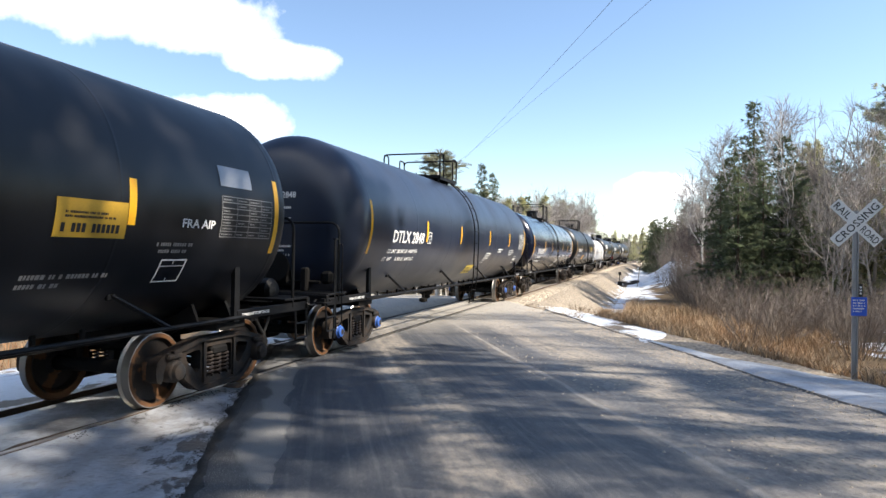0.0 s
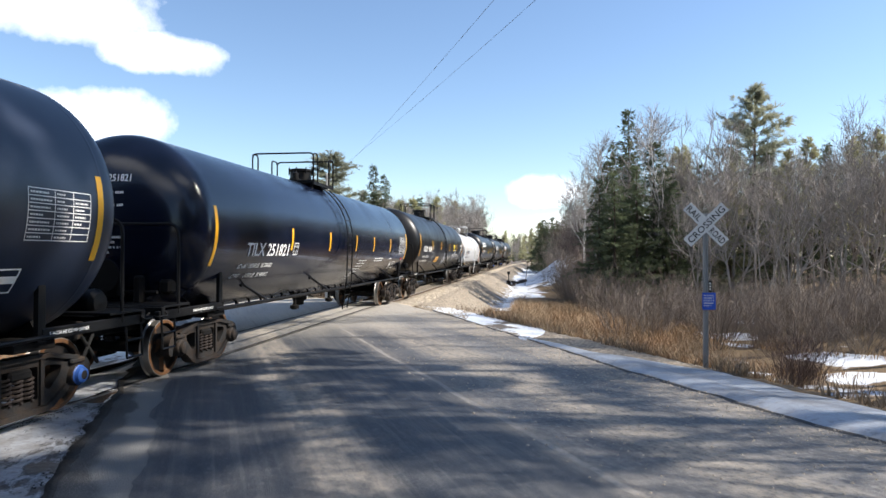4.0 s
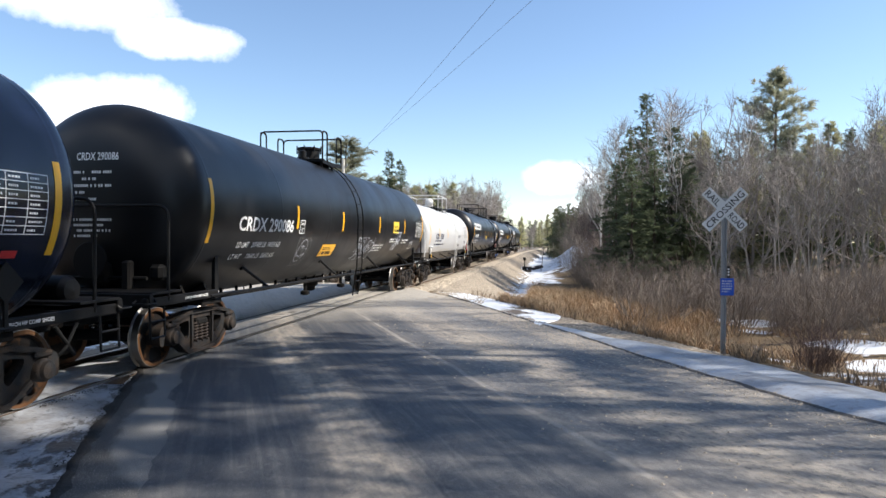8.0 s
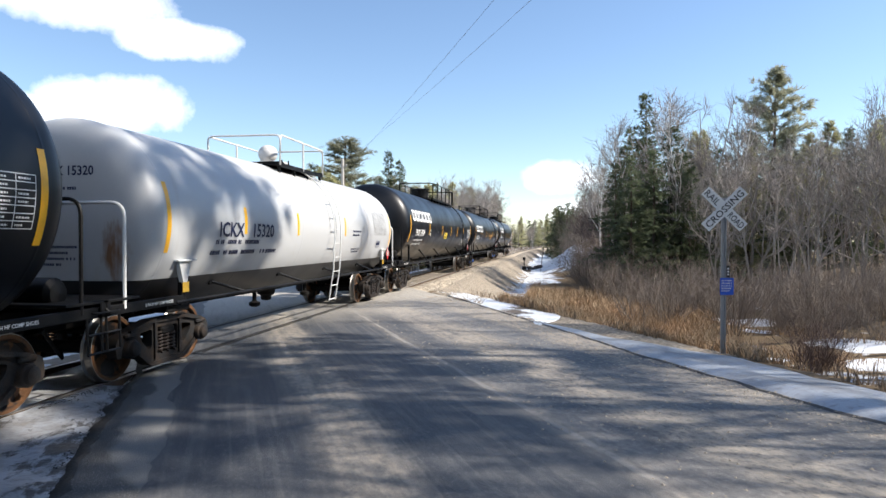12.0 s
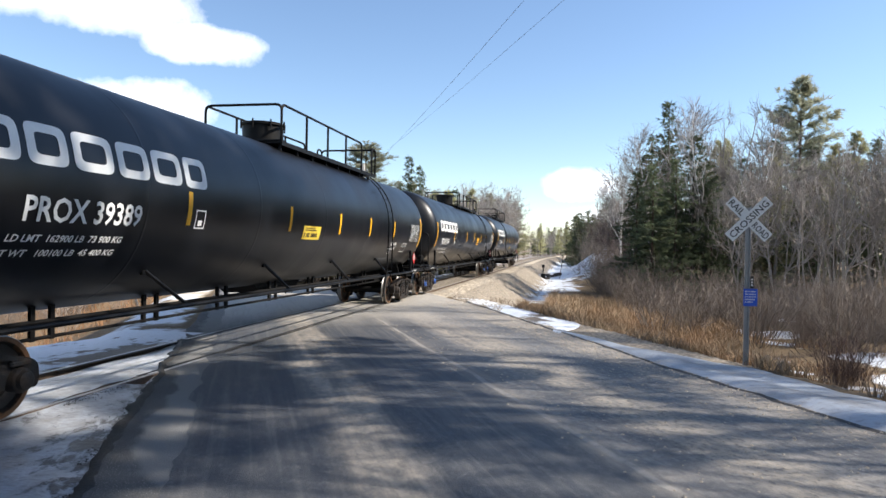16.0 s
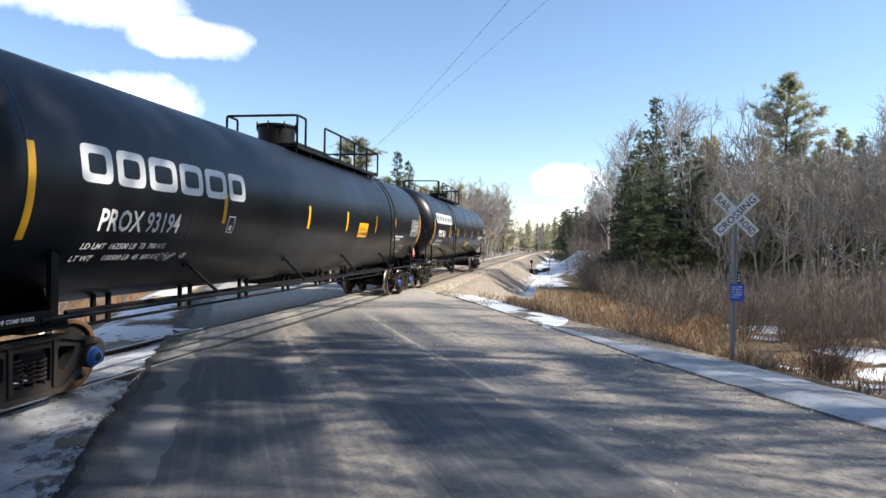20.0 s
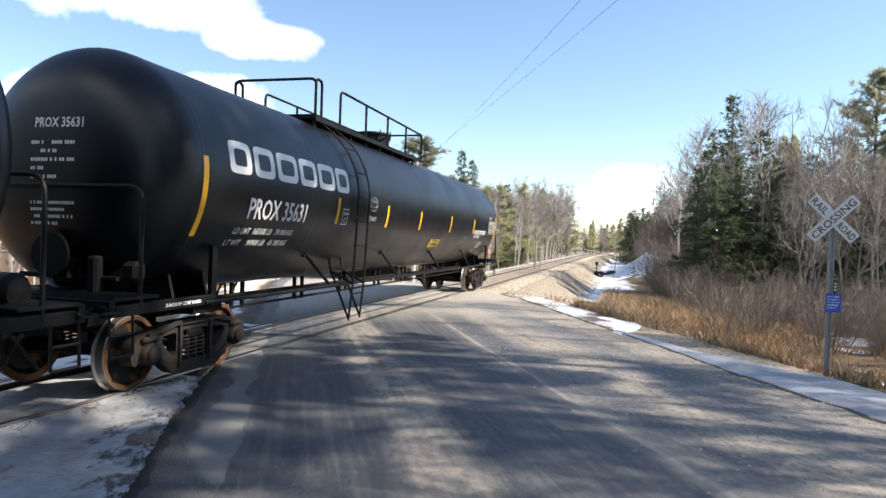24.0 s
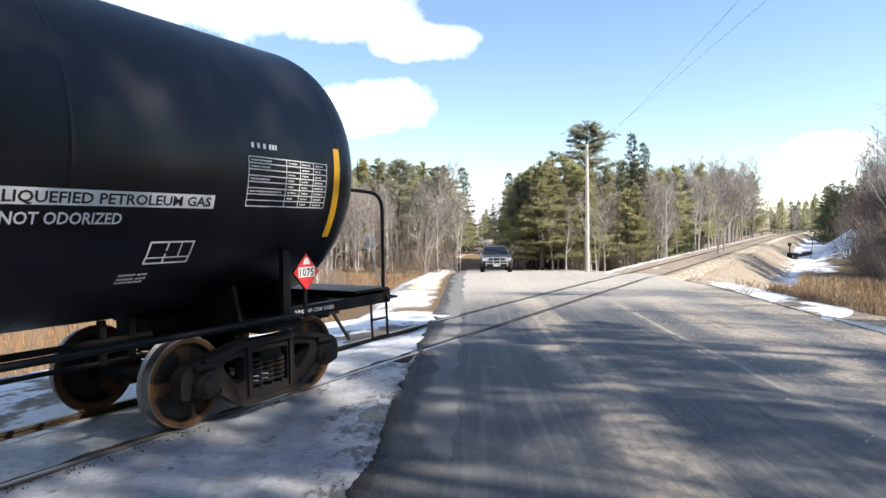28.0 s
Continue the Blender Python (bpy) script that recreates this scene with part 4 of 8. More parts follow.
for side in (-1, 1):
    g = Geo()
    for y in ys:
        g.v += [(track_x(y) + side * 0.7525 + a, y, b) for a, b in RAIL]
    k = len(RAIL)
    for i in range(len(ys) - 1):
        g.f += [(i * k + j, i * k + (j + 1) % k, (i + 1) * k + (j + 1) % k, (i + 1) * k + j) for j in range(k)]
    me = g.mesh("rail", M["rail_rust"], 40)
    me.materials.append(M["rail_top"])
    for i, p in enumerate(me.polygons):
        if i % k in (6, 7, 8):
            p.material_index = 1
    tagged(new("rail", me), "steel railway rail with rusted web and worn head", "rail", group="rails of the track", kind="structure")

tie = Geo().box((0, 0, 0), (2.6, 0.22, 0.16), 0.012).mesh("tie", M["tie_wood"])
bed = thing("track_ties", "dark creosoted wooden ties under the rails", "railway ties", kind="structure")
for i in range(170):
    y = 27.5 + i * 0.52
    o = new("tie", tie)
    o.parent = bed
    o.matrix_basis = pose(track_x(y), y, -0.182 + rng.uniform(-0.025, 0.010), 0, 0, rng.uniform(-1.5, 1.5))
far_ties = Geo()
for i in range(220):
    y = 116.2 + i * 0.55
    far_ties.box((track_x(y), y, -0.175), (2.6, 0.22, 0.16))
far_ties_ob = part("tie_row", far_ties, M["tie_wood"], bed)
far_ties_ob["kind"] = "stuff"
for i in range(60):
    y = -24 + i * 0.55
    if y < 3:
        o = new("tie", tie)
        o.parent = bed
        o.matrix_basis = pose(XC, y, -0.26, 0, 0, rng.uniform(-1.5, 1.5))

# flat dark strips on the crossing, painted for the shade in the flangeway gaps
for side in (-1, 1):
    g = Geo()
    x = XC + side * 0.7525 - side * 0.085
    g.add([(x - 0.035, 8.4, 0.0035), (x + 0.035, 8.4, 0.0035), (x + 0.035, 25.5, 0.0035), (x - 0.035, 25.5, 0.0035)], [(0, 1, 2, 3)])
    tagged(new("flangeway", g.mesh("flangeway", M["rubber"], 0)), "flat dark strip for the shaded flangeway groove beside the rail in the road", "groove", kind="structure")
# ballast stones on the shoulder past the crossing
g = Geo()
prng = random.Random(11)
for i in range(16000):
    y = 20 + 60 * prng.random() ** 1.6
    side = 1 if prng.random() < 0.8 else -1
    x = XC + side * (0.9 + 4.2 * prng.random())
    if x * RN.x + y * RN.y < 7.35 and side > 0:
        continue
    if abs(x - XC) > 4.6:
        continue
    z = float(ground_z(x, y))
    r = prng.uniform(0.018, 0.062)
    vs = [Vector((math.cos(a) * r * prng.uniform(0.7, 1.2), math.sin(a) * r * prng.uniform(0.7, 1.2), prng.uniform(-0.2, 0.1) * r)) for a in (0, 1.26, 2.5, 3.8, 5.0)]
    vs += [Vector((0, 0, r * 0.8))]
    g.add([v + Vector((x, y, z)) for v in vs], [(k, (k + 1) % 5, 5) for k in range(5)])
for i in range(6500):
    e = -4 + 26 * prng.random()
    n = 7.15 - abs(prng.gauss(0, 0.55)) if prng.random() < 0.75 else prng.uniform(3.0, 7.0)
    x, y = e * RE.x + n * RN.x, e * RE.y + n * RN.y
    r = 0.005 + 0.019 * prng.random() ** 1.6
    vs = [Vector((math.cos(a) * r, math.sin(a) * r * prng.uniform(0.6, 1.2), 0)) for a in (0, 1.26, 2.5, 3.8, 5.0)] + [Vector((0, 0, r * 0.8))]
    g.add([v + Vector((x, y, float(road_z(e)) + 0.004 * (4.0 - abs(n - 3.2)) * (0 if 12 < e < 30 else 1))) for v in vs], [(k, (k + 1) % 5, 5) for k in range(5)])
crumbs = Geo()
for i in range(2600):
    if prng.random() < 0.6:
        e = prng.uniform(-3, 11)
        n = -1.27 - abs(prng.gauss(0, 0.07))
        if noise.noise(Vector((e * 1.4, 3, 6))) < -0.1:
            continue
        x, y = e * RE.x + n * RN.x, e * RE.y + n * RN.y
    else:
        x, y = XC + 0.84 + abs(prng.gauss(0, 0.10)), prng.uniform(1, 9.5)
        if noise.noise(Vector((y * 0.9, 5, 6))) < 0.0:
            continue
    if x < XC + 0.82:
        continue
    r = 0.003 + 0.009 * prng.random() ** 2
    vs = [Vector((math.cos(a) * r * prng.uniform(0.7, 1.2), math.sin(a) * r * prng.uniform(0.7, 1.3), -r * 0.6)) for a in (0, 1.26, 2.5, 3.8, 5.0)] + [Vector((0, 0, r * 0.6))]
    crumbs.add([v + Vector((x, y, -0.004)) for v in vs], [(k, (k + 1) % 5, 5) for k in range(5)])
tagged(new("dirt_crumbs", crumbs.mesh("dirt_crumbs", M["dirt"], 0)), "dark dirt crumbs scattered on the snow edge", "dirt", kind="stuff")
ob = new("ballast_stones", g.mesh("ballast_stones", M["stone"], 0))
tagged(ob, "loose pale stones on embankment and road edge", "gravel", kind="stuff")


# ---- the train ----
WHEEL_R = 0.457
# metres that the train has rolled, second by second
ROLLED = [0.0, 5.04, 10.03, 15.0, 19.95, 24.9, 29.83, 34.79, 39.77, 44.75, 49.74, 54.73, 59.7, 64.65, 69.59, 74.51, 79.42, 84.32, 89.24, 94.16, 99.08, 103.98, 108.92, 113.88, 118.88, 123.9, 128.96, 134.03, 139.08]


def rolled(t):
    i = min(27, int(t))
    return ROLLED[i] + (ROLLED[i + 1] - ROLLED[i]) * (t - i)


def make_wheel():
    """One wheel in its own axle's space, axis along x, flange on the inner side."""
    g = Geo()
    g.lathe([(-0.075, 0.10), (-0.08, 0.13), (-0.03, 0.16), (-0.02, 0.33), (-0.07, 0.39), (-0.075, 0.478), (-0.062, 0.484), (-0.048, 0.466), (-0.04, 0.457), (0.06, 0.450), (0.064, 0.44), (0.062, 0.39), (0.01, 0.36), (0.0, 0.17), (0.06, 0.14), (0.075, 0.10)], "x", n=36, closed=True)
    me = g.mesh("wheel", M["wheel"], 30)
    me.materials.append(M["tread"])
    for i, p in enumerate(me.polygons):
        if i // 36 in (5, 6, 7, 8, 9):
            p.material_index = 1
    return me


WHEEL_ME = make_wheel()
AXLE_ME = Geo().lathe([(-1.06, 0.075), (-0.80, 0.08), (-0.70, 0.105), (-0.3, 0.085), (0.3, 0.085), (0.70, 0.105), (0.80, 0.08), (1.06, 0.075)], "x", n=14).mesh("wheelset", M["under_steel"])


def holed_plate(g, outer, holes, x0, x1):
    """A flat outline in the y-z plane with holes in it, drawn out from x0 to x1."""
    bm = bmesh.new()
    loops, edges = [], []
    for loop in (outer, *holes):
        vs = [bm.verts.new((x1, y, z)) for y, z in loop]
        loops.append(vs)
        edges += [bm.edges.new((vs[i], vs[(i + 1) % len(vs)])) for i in range(len(vs))]
    bmesh.ops.triangle_fill(bm, use_beauty=True, use_dissolve=False, edges=edges)
    bm.verts.index_update()
    n = len(bm.verts)
    front = [(v.co.x, v.co.y, v.co.z) for v in bm.verts]
    tris = []
    for f in bm.faces:
        idx = [v.index for v in f.verts]
        tris.append(idx if f.normal.x >= 0 else idx[::-1])
    walls = []
    for k, vs in enumerate(loops):
        area = sum(p.co.y * q.co.z - q.co.y * p.co.z for p, q in zip(vs, vs[1:] + vs[:1]))
        ids = [v.index for v in vs]
        if (area > 0) != (k == 0):
            ids = ids[::-1]
        walls += [(i, i + n, j + n, j) for i, j in zip(ids, ids[1:] + ids[:1])]
    bm.free()
    return g.add(front + [(x0, y, z) for _, y, z in front], [tuple(t) for t in tris] + [tuple(i + n for i in t[::-1]) for t in tris] + walls)


def soft_loop(pts, cut=0.04):
    """A closed outline with rounded corners."""
    n, out = len(pts), []
    for i in range(n):
        p, q, r = Vector(pts[i - 1]), Vector(pts[i]), Vector(pts[(i + 1) % n])
        c = min(cut, 0.4 * (p - q).length, 0.4 * (r - q).length)
        a, b = q + (p - q).normalized() * c, q + (r - q).normalized() * c
        for t in (0.0, 0.5, 1.0):
            v = (1 - t) ** 2 * a + 2 * t * (1 - t) * q + t * t * b
            out.append((v.x, v.y))
    return out


def make_side_frame():
    """Cast truck side frame, seen from its outer side; y along the car, z up, outer face at +x. A spring window
    in the middle, a three-cornered hole on either side of it, and a jaw over each axle bearing."""
    g = Geo()
    half = [(0.42, 0.80), (0.64, 0.755), (0.90, 0.70), (1.06, 0.665), (1.15, 0.60), (1.17, 0.50), (1.16, 0.36), (1.06, 0.33), (1.04, 0.47), (0.975, 0.575), (0.889, 0.605), (0.80, 0.575), (0.738, 0.47), (0.725, 0.33), (0.66, 0.32), (0.50, 0.18), (0.40, 0.13)]
    outer = soft_loop(half + [(-y, z) for y, z in half[::-1]], 0.05)
    holes = [soft_loop([(-0.27, 0.28), (0.27, 0.28), (0.27, 0.665), (-0.27, 0.665)], 0.03)]
    for s in (-1, 1):
        holes.append(soft_loop([(s * 0.37, 0.66), (s * 0.66, 0.625), (s * 0.63, 0.53), (s * 0.45, 0.36), (s * 0.38, 0.40)], 0.06))
    holed_plate(g, outer, holes, -0.085, 0.06)
    # flanges that stand out along the top, the slanting struts and the window's columns
    for s in (-1, 1):
        g.slab([(s * 0.0, 0.805), (s * 0.42, 0.805), (s * 0.64, 0.76), (s * 0.92, 0.70), (s * 0.91, 0.655), (s * 0.62, 0.70), (s * 0.42, 0.745), (s * 0.0, 0.745)][::s], 0.055, 0.105)
        g.slab([(s * 0.0, 0.125), (s * 0.40, 0.125), (s * 0.51, 0.175), (s * 0.73, 0.335), (s * 0.70, 0.385), (s * 0.47, 0.225), (s * 0.38, 0.19), (s * 0.0, 0.19)][::-s], 0.055, 0.10)
        g.slab([(s * 0.285, 0.22), (s * 0.335, 0.22), (s * 0.345, 0.74), (s * 0.285, 0.74)][::-s], 0.055, 0.09)
        g.box((0.045, s * 0.889, 0.635), (0.14, 0.26, 0.07), 0.02)
    return g.mesh("side_frame", M["side_frame"], 30)


SIDE_ME = make_side_frame()
BEAR_ME = Geo().lathe([(-0.10, 0.135), (0.06, 0.135), (0.075, 0.125), (0.085, 0.11), (0.125, 0.095), (0.14, 0.055), (0.14, 0.0)], "x", n=18).mesh("bearing", M["side_frame"])
CAP_ME = BEAR_ME.copy()
CAP_ME.materials.append(M["blue_cap"])
for f in CAP_ME.polygons:
    if f.center.x > 0.08 and math.hypot(f.center.y, f.center.z) > 0.06:
        f.material_index = 1


def make_spring():
    pts = []
    for i in range(61):
        a = i / 60 * 6 * math.tau
        pts.append((0.062 * math.cos(a), 0.062 * math.sin(a), 0.30 * i / 60))
    return Geo().tube(pts, 0.017, 6).mesh("spring", M["spring"])


SPRING_ME = make_spring()
BOLSTER_ME = Geo().box((0, 0, 0.60), (2.0, 0.42, 0.16), 0.04).box((0, 0, 0.72), (0.55, 0.5, 0.14), 0.03).box((1.02, 0, 0.60), (0.14, 0.34, 0.12), 0.03).box((-1.02, 0, 0.60), (0.14, 0.34, 0.12), 0.03).mesh("bolster", M["under_steel"])
BEAM_ME = Geo().tube([(-0.85, 0, 0), (0.85, 0, 0)], 0.05, 8).tube([(-0.75, 0, 0), (0, 0.28, 0.02), (0.75, 0, 0)], 0.025, 6).box((-0.75, 0, 0), (0.1, 0.07, 0.3), 0.01).box((0.75, 0, 0), (0.1, 0.07, 0.3), 0.01).mesh("brake_beam", M["under_steel"])
WHEELSETS = []                                # wheelset, its place along the car


def add_truck(car, y, caps):
    for side in (-1, 1):
        f = part("side_frame", SIDE_ME, None, car, at=pose(side * 1.0, y, 0, 0, 0, 0 if side > 0 else 180))
        for k in (-0.16, 0.0, 0.16):
            part("spring", SPRING_ME, None, f, at=pose(0.01, k, 0.285))
        for k in (-0.889, 0.889):
            b = part("bearing", CAP_ME if caps else BEAR_ME, None, f, "blue bearing end cap" if caps else "", at=pose(0.05, k, WHEEL_R))
    part("bolster", BOLSTER_ME, None, car, at=pose(0, y, 0))
    for k in (-1, 1):
        part("brake_beam", BEAM_ME, None, car, at=pose(0, y + k * 0.36, 0.36, 0, 0, 0 if k < 0 else 180))
        ax = part("wheelset", AXLE_ME, None, car, at=pose(0, y + k * 0.889, WHEEL_R))
        part("wheel", WHEEL_ME, None, ax, at=pose(0.755, 0, 0))
        part("wheel", WHEEL_ME, None, ax, at=pose(-0.755, 0, 0, 0, 0, 180))
        WHEELSETS.append((ax, y + k * 0.889))


COUPLER_ME = Geo().box((0, -0.30, 0.88), (0.14, 0.75, 0.16), 0.03).slab([(-0.92, 0.72), (-0.62, 0.72), (-0.58, 1.0), (-0.66, 1.06), (-0.92, 1.06), (-0.97, 0.98)], -0.13, 0.10).box((0.14, -0.80, 0.88), (0.12, 0.26, 0.28), 0.04).mesh("coupler", M["side_frame"])


def tank_y(spec, rho):
    """How far the dished head stands out at a distance rho from the tank's axis."""
    return spec["head"] * math.sqrt(max(0.0, 1 - (min(rho, spec["r"]) / spec["r"]) ** spec.get("knuckle", 2.6)))


def on_side(spec, y0, z0, lift=0.004):
    """Maps a flat drawing (a along, b up from its foot) to the tank's right side; its foot is at height z0."""
    r, zc = spec["r"], spec["zc"]
    phi = math.asin(max(-0.99, min(0.99, (z0 - zc) / r)))

    def place(a, b):
        p = phi + b / r
        return Vector(((r + lift) * math.cos(p), y0 + a, zc + (r + lift) * math.sin(p)))
    return place


def on_head(spec, x0, z0, lift=0.005):
    yf = spec["y0"]

    def place(a, b):
        x, z = x0 + a, z0 + b
        rho = math.hypot(x, z - spec["zc"])
        return Vector((x, yf - tank_y(spec, rho) - lift, z))
    return place


def sheet(place, a0, a1, b0, b1, na=1, nb=4):
    g = Geo()
    pts = [place(a0 + (a1 - a0) * i / na, b0 + (b1 - b0) * j / nb) for j in range(nb + 1) for i in range(na + 1)]
    g.add(pts, [(j * (na + 1) + i, j * (na + 1) + i + 1, (j + 1) * (na + 1) + i + 1, (j + 1) * (na + 1) + i) for j in range(nb) for i in range(na)])
    return g


def merge(*geos):
    g = Geo()
    for k in geos:
        g.add(k.v, k.f)
    return g


def bars(place, rows, seed=0):
    """Lines of small writing that cannot be read, as plain bars; rows: (a, b, length, height)."""
    rr = random.Random(seed)
    g = Geo()
    for a, b, length, h in rows:
        x = a
        while x < a + length - 0.02:
            w = min(rr.uniform(0.45, 0.85) * h, a + length - x)
            s = sheet(place, x, x + w, b, b + h, 1, 1)
            g.add(s.v, s.f)
            x += w + h * (0.22 if rr.random() < 0.82 else 0.9)
    return g


def table_lines(place, w, h, rows, cols, t=0.010, filled=0.5, seed=0):
    rr = random.Random(seed)
    g = Geo()
    for i in range(rows + 1):
        b = h * i / rows
        g = merge(g, sheet(place, 0, w, b - t / 2, b + t / 2, 4, 1))
    for c in [0] + cols + [1]:
        g = merge(g, sheet(place, c * w - t / 2, c * w + t / 2, 0, h, 1, 8))
    edges = [0] + cols + [1]
    for i in range(rows):
        for c0, c1 in zip(edges, edges[1:]):
            if rr.random() < filled + 0.3:
                x, x1 = c0 * w + 0.03, c1 * w - 0.03
                x1 = x + (x1 - x) * rr.uniform(0.5, 0.95)
                while x < x1:
                    x2 = min(x1, x + rr.uniform(0.012, 0.035))
                    g = merge(g, sheet(place, x, x2, h * (i + 0.34) / rows, h * (i + 0.60) / rows, 1, 1))
                    x = x2 + 0.010
    return g


def outline_box(place, w, h, t=0.022, inner=()):
    g = merge(sheet(place, 0, w, 0, t, 1, 1), sheet(place, 0, w, h - t, h, 1, 1), sheet(place, 0, t, 0, h, 1, 3), sheet(place, w - t, w, 0, h, 1, 3))
    for a0, a1, b0, b1 in inner:
        g = merge(g, sheet(place, a0 * w, a1 * w, b0 * h, b1 * h, 1, 1))
    return g


def block_logo(place, h, widths, gap):
    """A row of plain white rounded frames."""
    g = Geo()
    x = 0.0
    for w in widths:
        t = h * 0.26
        c = 0.16 * h
        m = 48
        ring_v = []
        for hw, hh in ((w / 2, h / 2), (w / 2 - t, h / 2 - t * 0.9)):
            for k in range(m):
                ca, sa = math.cos(k * math.tau / m), math.sin(k * math.tau / m)
                ring_v.append(place(x + w / 2 + hw * math.copysign(abs(ca) ** 0.36, ca), h / 2 + hh * math.copysign(abs(sa) ** 0.36, sa)))
        g.add(ring_v, [(k, (k + 1) % m, m + (k + 1) % m, m + k) for k in range(m)])
        x += w + gap
    return g


def scribble(place, w, h, strokes, seed, t=0.02):
    """Loops and zigzags of a spray can."""
    rr = random.Random(seed)
    g = Geo()
    for k in range(strokes):
        x = w * (k + rr.uniform(0.1, 0.9)) / strokes
        pts = []
        a, b = x, rr.uniform(0.2, 0.8) * h
        ang = rr.uniform(0, 6.28)
        turn = rr.uniform(-0.9, 0.9)
        for i in range(rr.randint(8, 16)):
            pts.append((a, b))
            ang += turn + rr.uniform(-0.25, 0.25)
            if rr.random() < 0.15:
                turn = rr.uniform(-1.1, 1.1)
            a += 0.09 * h * 1.6 * math.cos(ang)
            b += 0.09 * h * 1.6 * math.sin(ang)
            a, b = min(max(a, 0), w), min(max(b, 0), h)
        for p, q in zip(pts, pts[1:]):
            d = Vector((q[0] - p[0], q[1] - p[1]))
            if d.length < 1e-4:
                continue
            s = Vector((-d.y, d.x)).normalized() * t / 2
            g.add([place(p[0] - s.x, p[1] - s.y), place(q[0] - s.x, q[1] - s.y), place(q[0] + s.x, q[1] + s.y), place(p[0] + s.x, p[1] + s.y)], [(0, 1, 2, 3)])
    return g


def oval(place, w, h, t):
    """A hand-drawn ring with a wavy line across it and three dots."""
    g = Geo()
    ring = [(w / 2 + w / 2 * math.cos(a) * (1 + 0.04 * math.sin(3 * a)), h / 2 + h / 2 * math.sin(a)) for a in np.linspace(0, math.tau, 33)]
    wave = [(w * k / 12, h * (0.42 - 0.16 * math.sin(math.pi * k / 12) + 0.04 * math.sin(k * 1.7))) for k in range(13)]
    curl = [(w * 0.42 + 0.035 * math.cos(a) * (1 - a / 16), h * 0.68 + 0.035 * math.sin(a) * (1 - a / 16)) for a in np.linspace(0, 9, 19)]
    for line in (ring, wave, curl):
        for p, q in zip(line, line[1:]):
            d = Vector((q[0] - p[0], q[1] - p[1])).normalized()
            n = Vector((-d.y, d.x)) * t / 2
            g.add([place(p[0] - n.x, p[1] - n.y), place(q[0] - n.x, q[1] - n.y), place(q[0] + n.x, q[1] + n.y), place(p[0] + n.x, p[1] + n.y)], [(0, 1, 2, 3)])
    for a, b in ((0.25, 0.72), (0.66, 0.70), (0.78, 0.62)):
        sq = sheet(place, a * w - t, a * w + t, b * h - t, b * h + t, 1, 1)
        g.add(sq.v, sq.f)
    return g


